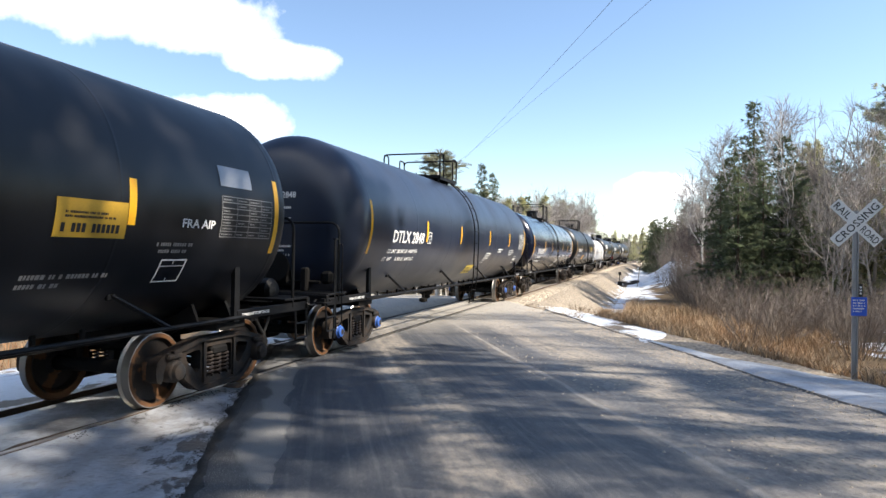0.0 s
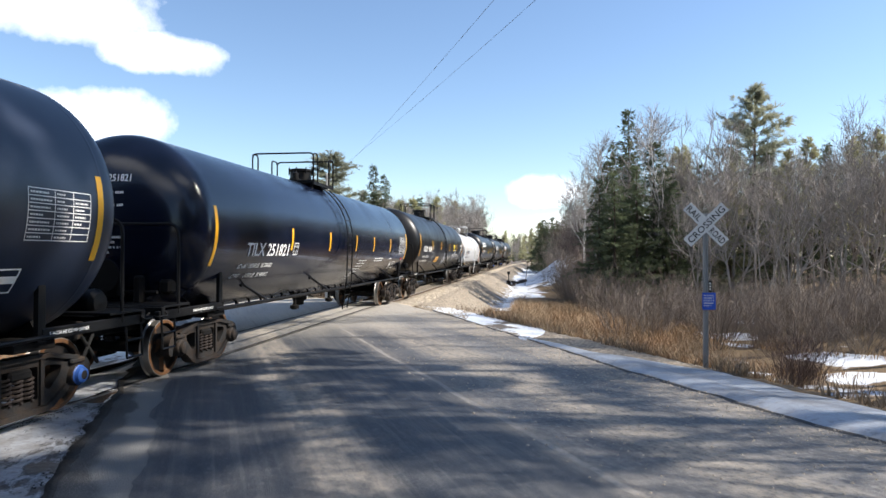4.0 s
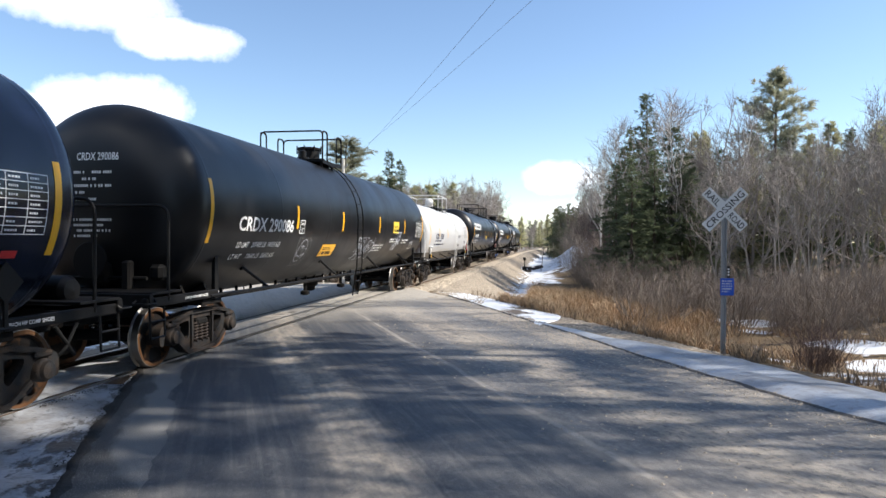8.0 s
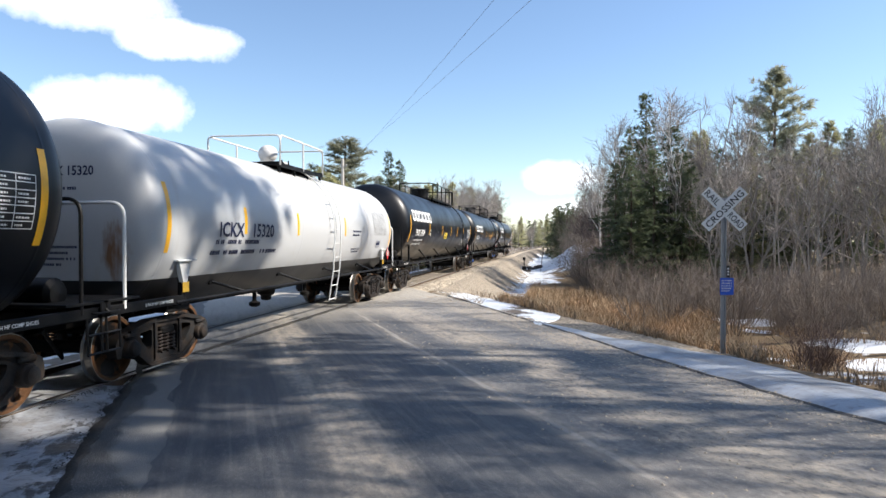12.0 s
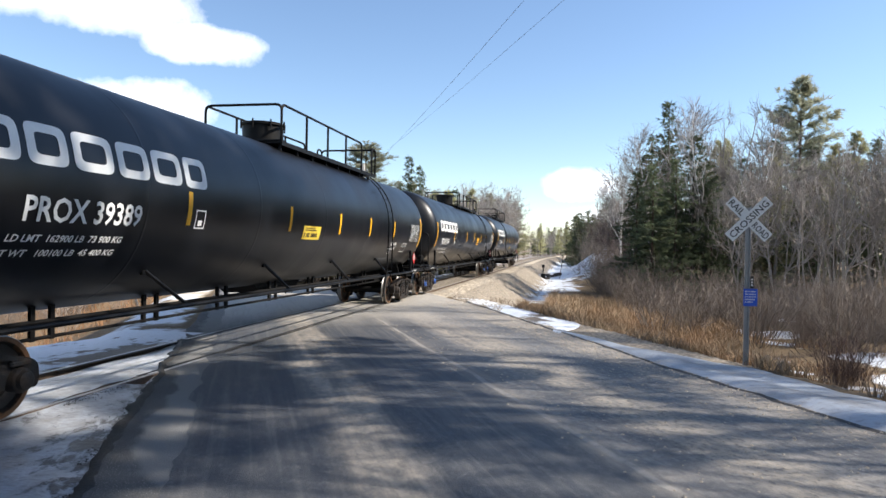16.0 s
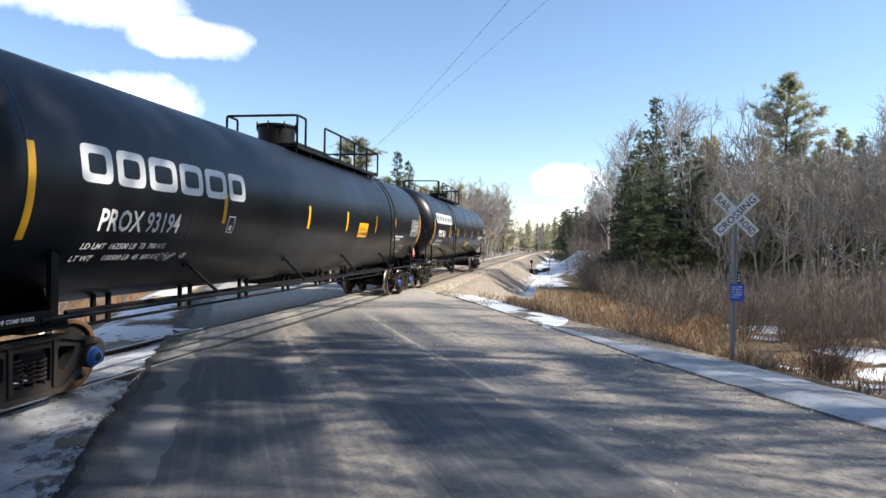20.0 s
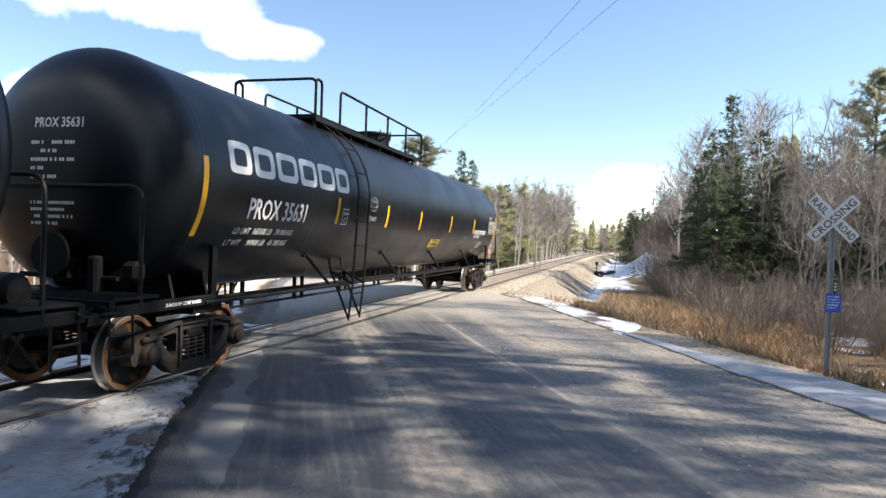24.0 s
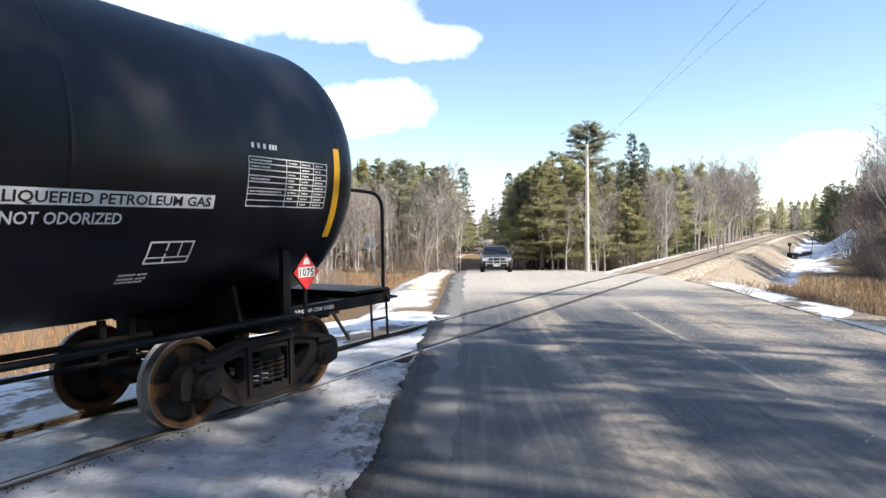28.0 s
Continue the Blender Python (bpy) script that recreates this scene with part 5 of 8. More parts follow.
def tank_car(spec):
    """One tank car. Its own y runs backwards along the train from its middle, its right side is the lettered one we see."""
    u0, u1 = spec["s1"] - 0.12, spec["end"] + 0.12
    mid = (u0 + u1) / 2
    r, zc = spec["r"], spec["zc"]
    y0, y1 = u0 - mid, u1 - mid
    spec.update(mid=mid, y0=y0, y1=y1)
    hd = spec["head"]
    car = thing("tank_car", spec["label"], "tank car", group="tank cars of the train")
    # shell with dished heads and weld rings
    prof = []
    for i in range(19):
        rho = r * math.sin(i / 18 * math.pi / 2) ** 0.8
        prof.append((y0 - tank_y(spec, rho), max(rho, 1e-4)))
    rings = [y0 + (y1 - y0) * k / spec.get("courses", 6) for k in range(1, spec.get("courses", 6))]
    for y in [y0 + 0.08] + rings + [y1 - 0.08]:
        prof += [(y - 0.04, r), (y - 0.012, r), (y - 0.006, r + 0.0015), (y + 0.006, r + 0.0015), (y + 0.012, r), (y + 0.04, r)]
    for i in range(18, -1, -1):
        rho = r * math.sin(i / 18 * math.pi / 2) ** 0.8
        prof.append((y1 + tank_y(spec, rho), max(rho, 1e-4)))
    me = Geo().lathe(prof, "y", (0, 0, zc), 64).mesh("tank", spec["paint"], 50)
    part("tank", me, None, car, spec.get("tank_label", ""))
    steel = spec.get("steel", M["black_steel"])
    # stub sills, body bolsters and saddles
    ty = (spec["s1"] + 0.55 - mid, spec["end"] - 0.6 - mid)
    out = 1.34
    ends = (spec["s1"] - mid - out, spec["end"] - mid + out)
    for k, (t, e) in enumerate(zip(ty, ends)):
        s = -1 if k == 0 else 1
        part("stub_sill", Geo().box((0, (e + t - s * 0.9) / 2, 0.90), (0.62, abs(e - t) + 0.9, 0.34), 0.02), M["under_steel"], car)
        sad = Geo()
        top = zc - math.sqrt(max(0.01, r * r - 1.0)) + 0.02
        for dy in (-0.35, 0.35):
            n = 10
            pts = [(-1.0, 1.0)] + [(0.9 * (2 * i / n - 1), zc - math.sqrt(r * r - (0.9 * (2 * i / n - 1)) ** 2) + 0.01) for i in range(n + 1)] + [(1.0, 1.0), (0.5, 0.78), (-0.5, 0.78)]
            m = len(pts)
            vs = [(a, t + dy - 0.025, b) for a, b in pts] + [(a, t + dy + 0.025, b) for a, b in pts]
            sad.add(vs, [tuple(range(m)), tuple(range(2 * m - 1, m - 1, -1))] + [(i, i + m, (i + 1) % m + m, (i + 1) % m) for i in range(m)])
        sad.box((0, t, 0.93), (2.5, 0.62, 0.10), 0.01)
        part("saddle", sad, M["under_steel"], car, smooth=20)
        # end platform with its handrail
        plat = Geo()
        py = e - s * 0.44
        plat.box((0, py, 1.185), (2.72, 0.72, 0.035), 0.005)
        plat.box((0, e - s * 0.08, 1.10), (2.72, 0.09, 0.17), 0.01)
        for sx in (-1, 1):
            plat.tube(rounded([(sx * 1.18, e + s * 0.0, 1.10), (sx * 1.18, e + s * 0.10, 1.06), (sx * 1.40, e + s * 0.10, 1.06), (sx * 1.40, e - s * 0.12, 1.06), (sx * 1.36, e - s * 0.14, 1.10)], 0.05), 0.014, 6)
        for sx in (-1, 1):
            plat.box((sx * 1.30, (e + t) / 2, 1.06), (0.08, abs(e - t), 0.13), 0.01)
        part("end_platform", plat, steel, car)
        rp = spec.get("rail_paint", steel)
        if s > 0 and spec.get("last"):
            for sx in (-1, 1):
                part("handrail", Geo().tube(rounded([(sx * 1.33, e - 0.15, 1.05), (sx * 1.33, e - 0.15, 2.42), (sx * 1.15, e - 0.74, 2.46)], 0.22, 6), 0.024, 8), rp, car)
        else:
            part("handrail", Geo().tube(rounded([(-1.33, e - s * 0.52, 1.06), (-1.33, e - s * 0.52, 2.42), (1.33, e - s * 0.52, 2.42), (1.33, e - s * 0.52, 1.06)], 0.20, 6), 0.024, 8), rp, car)
            for sx in (-1, 1) if spec.get("posts") and s < 0 else ():
                g = Geo().box((sx * 1.33, e - s * 0.39, 1.28), (0.018, 0.085, 1.72), 0.004).box((sx * 1.33, e - s * 0.39, 2.13), (0.06, 0.10, 0.03), 0.004)
                g.tube(rounded([(sx * 1.35, e - s * 0.48, 2.06), (sx * 1.40, e - s * 0.52, 2.04), (sx * 1.40, e - s * 0.52, 0.66), (sx * 1.35, e - s * 0.48, 0.62)], 0.03), 0.012, 6)
                part("end_post", g, steel, car)
        for sx in (-1, 1):
            part("bolster_post", Geo().slab([(t - 0.06, 0.98), (t + 0.06, 0.98), (t + 0.05, 1.72), (t - 0.05, 1.76)], sx * 1.27, sx * 1.33), steel, car, smooth=20)
        for me in text_mesh("2 INCH HF COMP SHOES", 0.042, M["lettering"], lambda a, b: Vector((1.3435, t + (0.10 if s > 0 else -0.95) + a, 1.04 + b)), 0, 0.66):
            part("sill_print", me, None, car, "small white stencilled words")
        for sx in (-1, 1):
            st = Geo()
            for dy in (0.08, 0.42):
                st.tube([(sx * 1.32, e - s * dy, 1.08), (sx * 1.34, e - s * dy, 0.57)], 0.016, 6)
            for z in (0.57, 0.80):
                st.tube([(sx * 1.34, e - s * 0.08, z), (sx * 1.34, e - s * 0.42, z)], 0.016, 6)
            part("sill_step", st, steel, car)
        part("coupler", COUPLER_ME, None, car, at=pose(0, e - s * 0.50, 0, 0, 0, 0 if s < 0 else 180))
        hose = [(0.32, e + s * 0.05, 0.78), (0.34, e + s * 0.28, 0.48), (0.30, e + s * 0.42, 0.36), (0.22, e + s * 0.50, 0.42)]
        part("air_hose", Geo().tube(hose, 0.025, 8), M["rubber"], car)
        add_truck(car, t, spec.get("caps", False))
        if s < 0 and not spec.get("bare_end"):      # brake gear stands on the front platform
            part("brake_stand", Geo().box((0.62, e + 0.62, 1.40), (0.14, 0.14, 0.44), 0.03).lathe([(-0.02, 0.26), (0.0, 0.28), (0.02, 0.26)], "y", (0.1, e + 0.50, 1.62), 18).tube([(0.1, e + 0.50, 1.62), (0.1, e + 0.72, 1.60)], 0.03, 8).box((0.15, e + 0.72, 1.42), (0.30, 0.24, 0.34), 0.05).tube([(-0.5, e + 0.66, 1.36), (0.9, e + 0.66, 1.36)], 0.03, 8).box((0.95, e + 0.86, 1.44), (0.22, 0.20, 0.24), 0.05), M["under_steel"], car)
        elif s > 0 and not spec.get("last"):
            part("air_reservoir", Geo().lathe([(-0.42, 0.0), (-0.40, 0.14), (-0.34, 0.19), (0.34, 0.19), (0.40, 0.14), (0.42, 0.0)], "x", (0.55, e - 0.42, 1.30), 18), steel, car)
    # long side rails below the tank, with hangers and braces
    for sx in (-1, 1):
        rail = Geo()
        rail.tube([(sx * 1.33, ty[0] - 0.2, 1.03), (sx * 1.36, ty[0] + 1.2, 1.03), (sx * 1.36, ty[1] - 1.2, 1.03), (sx * 1.33, ty[1] + 0.2, 1.03)], spec.get("rail_r", 0.027), 8)
        part("side_rail", rail, steel, car)
        ny = spec.get("braces", 4)
        for k in range(ny):
            inset = 3.2 if spec.get("truss") else 1.6
            y = ty[0] + inset + (ty[1] - ty[0] - 2 * inset) * k / (ny - 1)
            p = math.radians(-42)
            a = (sx * r * math.cos(p), y - 0.34, zc + r * math.sin(p))
            br = Geo().tube([a, (sx * 1.36, y + 0.28, 1.04)], 0.028, 6).box((a[0] * 0.99, a[1], a[2]), (0.05, 0.12, 0.10), 0.01)
            part("brace", br, steel, car)
    if spec.get("truss"):
        tr = Geo().tube([(0.55, ty[0] + 1.1, 0.76), (0.55, ty[1] - 1.1, 0.76)], 0.024, 6).tube([(0.55, ty[0] + 1.1, 0.95), (0.55, ty[1] - 1.1, 0.95)], 0.034, 6)
        y = ty[0] + 1.6
        while y < ty[1] - 1.4:
            tr.box((0.55, y, 0.94), (0.05, 0.07, 0.42), 0.005).box((0.55, y + 0.30, 0.94), (0.05, 0.07, 0.42), 0.005)
            y += 2.05
        part("brake_pipe_rail", tr, M["under_steel"], car)
        skid = Geo().slab([(-1.15, zc - r + 0.06), (-0.85, zc - r - 0.14), (0.85, zc - r - 0.14), (1.15, zc - r + 0.06)], -0.42, 0.42)
        part("bottom_skid", skid, M["under_steel"], car, smooth=20)
    else:
        pipe = Geo().tube([(0.55, ty[0] + 1.2, 0.86), (0.55, ty[1] - 1.2, 0.86)], 0.03, 6)
        y = ty[0] + 1.6
        while y < ty[1] - 1.4:
            pipe.box((0.55, y, 0.95), (0.04, 0.05, 0.24))
            y += 0.62
        part("brake_pipe", pipe, M["under_steel"], car)
    # bottom outlet and valves
    if not spec.get("truss"):
        oy = spec.get("outlet", (y0 + y1) / 2)
        part("bottom_outlet", Geo().lathe([(0.50, 0.05), (0.52, 0.12), (0.62, 0.13), (0.66, 0.20), (0.80, 0.22), (0.85, 0.30), (zc - r + 0.1, 0.34)], "z", (0, oy, 0), 16).box((0.0, oy + 0.5, 0.78), (0.12, 0.5, 0.10), 0.02), M["under_steel"], car)
        for dy in (-1.5, 1.4):
            part("valve", Geo().tube([(0.42, oy + dy, 1.0), (0.42, oy + dy, 0.58)], 0.045, 8).lathe([(0.50, 0.05), (0.53, 0.12), (0.60, 0.12), (0.63, 0.05)], "z", (0.42, oy + dy, 0), 12), M["under_steel"], car)
    # middle ladder
    if "ladder" in spec:
        for sx in (-1, 1):
            lad = Geo()
            for y in (spec["ladder"] - mid - 0.22, spec["ladder"] - mid + 0.24):
                pts = [(sx * (r - 0.04), y, 0.46), (sx * (r + 0.08), y, 1.25), (sx * (r + 0.11), y, zc - 0.2)]
                for k in range(9):
                    p = math.radians(2 + 73 * k / 8)
                    pts.append((sx * (r + 0.11) * math.cos(p), y, zc + (r + 0.11) * math.sin(p)))
                lad.tube(pts, 0.017, 6)
            if spec.get("braced"):                # flat stiles, plumb below the tank's middle, on a braced foot
                lad = Geo()
                ys_ = (spec["ladder"] - mid - 0.27, spec["ladder"] - mid + 0.27)
                for y in ys_:
                    arc = [((r + 0.09) * math.cos(p), zc + (r + 0.09) * math.sin(p)) for p in np.radians(np.linspace(4, 76, 9))]
                    line = [(1.50, 0.36), (1.56, 1.0)] + arc
                    for (xa, za), (xb, zb) in zip(line, line[1:]):
                        d = math.hypot(xb - xa, zb - za)
                        lad.box((sx * (xa + xb) / 2, y, (za + zb) / 2), (0.022, 0.06, d + 0.02), 0.003, Matrix.Rotation(sx * math.atan2(xb - xa, zb - za), 3, "Y"))
                    lad.tube([(sx * 1.50, y, 0.38), (sx * 1.12, y, 1.24)], 0.024, 5).tube([(sx * 1.56, y, 1.04), (sx * 1.12, y, 1.26)], 0.024, 5).tube([(sx * 1.12, y, 1.20), (sx * 1.05, y, zc - math.sqrt(r * r - 1.05 ** 2) + 0.02)], 0.024, 5)
                lad.tube([(sx * 1.12, ys_[0], 1.24), (sx * 1.12, ys_[1], 1.24)], 0.022, 5)
                for z in np.arange(0.85, zc + r * 0.93, 0.46):
                    x = 1.54 + 0.02 * min(1, z - 0.85) if z < zc else math.sqrt(max(0.01, (r + 0.09) ** 2 - (z - zc) ** 2))
                    lad.tube([(sx * max(x, 1.5 if z < zc else 0), ys_[0], z), (sx * max(x, 1.5 if z < zc else 0), ys_[1], z)], 0.015, 6)
                part("ladder", lad, steel, car)
                continue
            for z in np.arange(0.5, zc + r * 0.93, 0.34):
                if z < zc:
                    x = r - 0.04 + 0.12 * min(1, (z - 0.46) / 0.8)
                else:
                    x = math.sqrt(max(0.01, (r + 0.11) ** 2 - (z - zc) ** 2))
                lad.tube([(sx * x, spec["ladder"] - mid - 0.22, z), (sx * x, spec["ladder"] - mid + 0.24, z)], 0.013, 6)
            part("ladder", lad, spec.get("rail_paint", steel), car)
    # top platform, railings and manway
    if "deck" in spec:
        a, b = spec["deck"][0] - mid, spec["deck"][1] - mid
        zt = zc + r
        hw = spec.get("deck_half", 0.85)
        dk = Geo()
        for sx in (-1, 1):
            dk.box((sx * (hw - 0.20), (a + b) / 2, zt - 0.06), (0.40, b - a, 0.03), 0.004)
            for x in (hw, hw - 0.40):
                dk.box((sx * x, (a + b) / 2, zt - 0.07), (0.025, b - a, 0.09))
            y = a + 0.12
            while y < b:
                low = zc + math.sqrt(r * r - (hw - 0.1) ** 2) - 0.03
                dk.box((sx * (hw - 0.08), y, (zt - 0.08 + low) / 2), (0.05, 0.05, zt - 0.08 - low))
                y += 0.85
        for y in (a + 0.1, b - 0.1):
            dk.box((0, y, zt - 0.01), (2 * hw, 0.20, 0.03), 0.004)
        part("walkway", dk, steel, car)
        rp = spec.get("rail_paint", steel)
        th = spec.get("rail_t", 0.022)
        zr = zt + spec.get("rail_h", 0.72)
        bend = spec.get("bend", 0.16)
        for p, q in [(s0 - mid, s1 - mid) for s0, s1 in spec["spans"]]:
            for sx in (-1, 1):
                g = Geo().tube(rounded([(sx * hw, p, zt - 0.08), (sx * hw, p, zr), (sx * hw, q, zr), (sx * hw, q, zt - 0.08)], min(bend, (q - p) * 0.4)), th, 8)
                nposts = int((q - p) / 1.5)
                for i in range(1, nposts + 1):
                    y = p + (q - p) * i / (nposts + 1)
                    g.tube([(sx * hw, y, zt - 0.08), (sx * hw, y, zr)], th, 6)
                part("guard_rail", g, rp, car)
        for y in [c - mid for c in spec["cross"]]:
            g = Geo().tube(rounded([(-hw, y, zt - 0.08), (-hw, y, zr), (hw, y, zr), (hw, y, zt - 0.08)], bend), th, 8)
            part("guard_rail", g, rp, car)
        dy = spec["dome"] - mid
        dr, dh = spec.get("dome_size", (0.34, 0.34))
        dome = part("manway", Geo().lathe([(zt - 0.1, dr), (zt + dh - 0.08, dr), (zt + dh - 0.07, dr + 0.04), (zt + dh - 0.02, dr + 0.04), (zt + dh, dr * 0.9), (zt + dh + 0.03, 0.01)], "z", (0, dy, 0), 24), spec.get("dome_paint", steel), car)
        if "bulb" in spec:
            part("safety_valve", Geo().lathe([(zt - 0.05, 0.12), (zt + 0.08, 0.12)] + [(zt + 0.26 - 0.20 * math.cos(a), 0.03 + 0.19 * math.sin(a)) for a in np.linspace(0.5, 3.1, 9)], "z", (0.25, spec["bulb"] - mid, 0), 18), M["white_pipe"], car, "round white valve cover")
        for k in range(8):
            t = k * math.tau / 8
            part("hinge_bolt", Geo().tube([((dr + 0.05) * math.cos(t), dy + (dr + 0.05) * math.sin(t), zt + dh - 0.16), ((dr + 0.05) * math.cos(t), dy + (dr + 0.05) * math.sin(t), zt + dh + 0.03)], 0.018, 5), steel, dome)
        for v in spec.get("valves", []):
            part("safety_valve", Geo().lathe([(zt - 0.05, 0.10), (zt + 0.05, 0.10), (zt + 0.06, 0.16), (zt + 0.10, 0.16), (zt + 0.11, 0.09), (zt + 0.26, 0.09), (zt + 0.30, 0.04)], "z", (0.12, v - mid, 0), 14), steel, car)
    # yellow reflectors
    for k, u in enumerate([spec["s1"]] + spec["stripes"] + [spec["end"]]):
        y = u - mid
        if k in (0, len(spec["stripes"]) + 1):
            pl = on_side(spec, y - 0.05, spec.get("sz", 2.40) - 0.52)
            part("reflector", sheet(pl, 0, 0.10, 0, 1.02, 1, 10), M["yellow"], car, "yellow reflective tape strip")
        else:
            pl = on_side(spec, y - 0.05, spec.get("sz", 2.40) - 0.24)
            part("reflector", sheet(pl, 0, 0.10, 0, 0.47, 1, 5), M["yellow"], car, "yellow reflective tape strip")
    ink = spec.get("ink", M["lettering"])
    for item in spec["marks"]:
        kind, u, z = item[:3]
        pl = on_side(spec, u - mid, z, 0.004 if kind != "text" else 0.009)
        if kind == "text":
            for me in text_mesh(item[3], item[4], M["black_letters"] if len(item) > 6 and item[6] == "black" else M["graffiti"] if len(item) > 6 and item[6] == "thin" else ink, pl, 0.10, item[5], item[7] if len(item) > 7 else 0.0, -0.012 if len(item) > 6 and item[6] == "thin" else 0.028):
                part("lettering", me, None, car, "stencilled lettering")
        elif kind == "logo":
            a0 = 0.0
            for w in item[4]:
                part("painted_block", block_logo(on_side(spec, u - mid + a0, z), item[3], [w], 0), M["lettering"], car, "bold white painted block of an emblem", smooth=0)
                a0 += w + item[5]
        elif kind == "oval":
            part("graffiti", oval(pl, *item[3:6]), item[6], car, "chalk-drawn round face", smooth=0)
        elif kind == "bars":
            tagged(part("small_print", bars(pl, item[3], int(u * 7)), ink if len(item) < 5 else item[4], car, smooth=0), kind="stuff")
        elif kind == "table":
            part("data_table", table_lines(pl, item[3], item[4], item[5], item[6], seed=int(u)), ink if len(item) < 8 else item[7], car, "stencilled table of small print", smooth=0)
        elif kind == "box":
            part("stencil_box", outline_box(pl, item[3], item[4], 0.018, item[5]), ink, car, smooth=0)
        elif kind == "panel":
            pn = part("notice_panel", sheet(on_side(spec, u - mid, z, 0.006), 0, item[3], 0, item[4], 2, 4), item[5], car, item[6], smooth=0)
            if len(item) > 7:
                tagged(part("small_print", bars(on_side(spec, u - mid, z, 0.009), item[7], int(u * 3)), M["black_letters"], pn, smooth=0), kind="stuff")
        elif kind == "spray":
            tagged(part("graffiti", scribble(pl, item[3], item[4], item[5], int(u * 5), item[6]), item[7], car, "spray-painted scribble", smooth=0), kind="stuff")
        elif kind == "head":
            for me in text_mesh(item[3], item[4], ink, on_head(spec, u, z), 0.10, item[5]):
                part("lettering", me, None, car, "stencilled lettering")
        elif kind == "headbars":
            tagged(part("small_print", bars(on_head(spec, u, z), item[3], 3), ink, car, smooth=0), kind="stuff")
    if spec.get("jack_pads"):                 # pale flared brackets between shell and bolster, a small amber plate on each
        for k, t in enumerate(ty):
            z1 = zc - math.sqrt(r * r - 1.30 ** 2) if r > 1.31 else 1.5
            pad = part("saddle_bracket", Geo().slab([(t - 0.05, 1.30), (t + 0.05, 1.30), (t + 0.16, z1 + 0.06), (t - 0.16, z1 + 0.06)], 1.29, 1.36).box((1.33, t, z1 + 0.07), (0.16, 0.52, 0.03), 0.006), M["white_pipe"], car, "white flared steel bracket", smooth=20)
            part("amber_plate", Geo().box((1.368, t, 1.24), (0.012, 0.17, 0.15), 0.003), M["amber"], pad, "small amber plate")
    for u, face in spec.get("placards", []):
        y = u - mid
        hold = part("placard_holder", Geo().box((1.34, y, 1.25), (0.03, 0.05, 0.5), 0.004).slab([(y, 1.28), (y + 0.215, 1.495), (y, 1.71), (y - 0.215, 1.495)], 1.345, 1.36), steel, car)
        if face:
            part("placard", Geo().slab([(y, 1.295), (y + 0.2, 1.495), (y, 1.695), (y - 0.2, 1.495)], 1.361, 1.367), M["placard_red"], hold, "red and white diamond hazard placard", smooth=0)
            part("placard_field", Geo().slab([(y - 0.13, 1.44), (y + 0.13, 1.44), (y + 0.13, 1.55), (y - 0.13, 1.55)], 1.368, 1.371), M["sign_white"], hold, smooth=0)
            part("placard_number", text_mesh(face, 0.085, M["sign_black"], lambda a, b: Vector((1.374, y - 0.115 + a, 1.453 + b)), 0, 0.23)[0], None, hold)
            part("placard_flame", Geo().slab([(y - 0.06, 1.58), (y + 0.06, 1.58), (y + 0.035, 1.63), (y, 1.66), (y - 0.035, 1.63)], 1.368, 1.371), M["sign_white"], hold, smooth=0)
    return car




def head_marks(word, x=-0.24, z=3.10, w=0.68, size=0.115, low=-0.9):
    """The car's mark and a few lines of small print on its front head."""
    rows = [(0, -0.20, 0.20, 0.04), (0.30, -0.20, 0.34, 0.04), (0.14, -0.30, 0.24, 0.04), (0, -0.40, 0.62, 0.04), (0, -0.50, 0.2, 0.04), (0, -0.60, 0.38, 0.04)]
    return [("head", x, z, word, size, w), ("headbars", x - 0.04, z, rows + [(0, low, 0.65, 0.035), (0, low - 0.08, 0.5, 0.035), (0.05, low - 0.16, 0.55, 0.035), (0, low - 0.24, 0.4, 0.035)])]


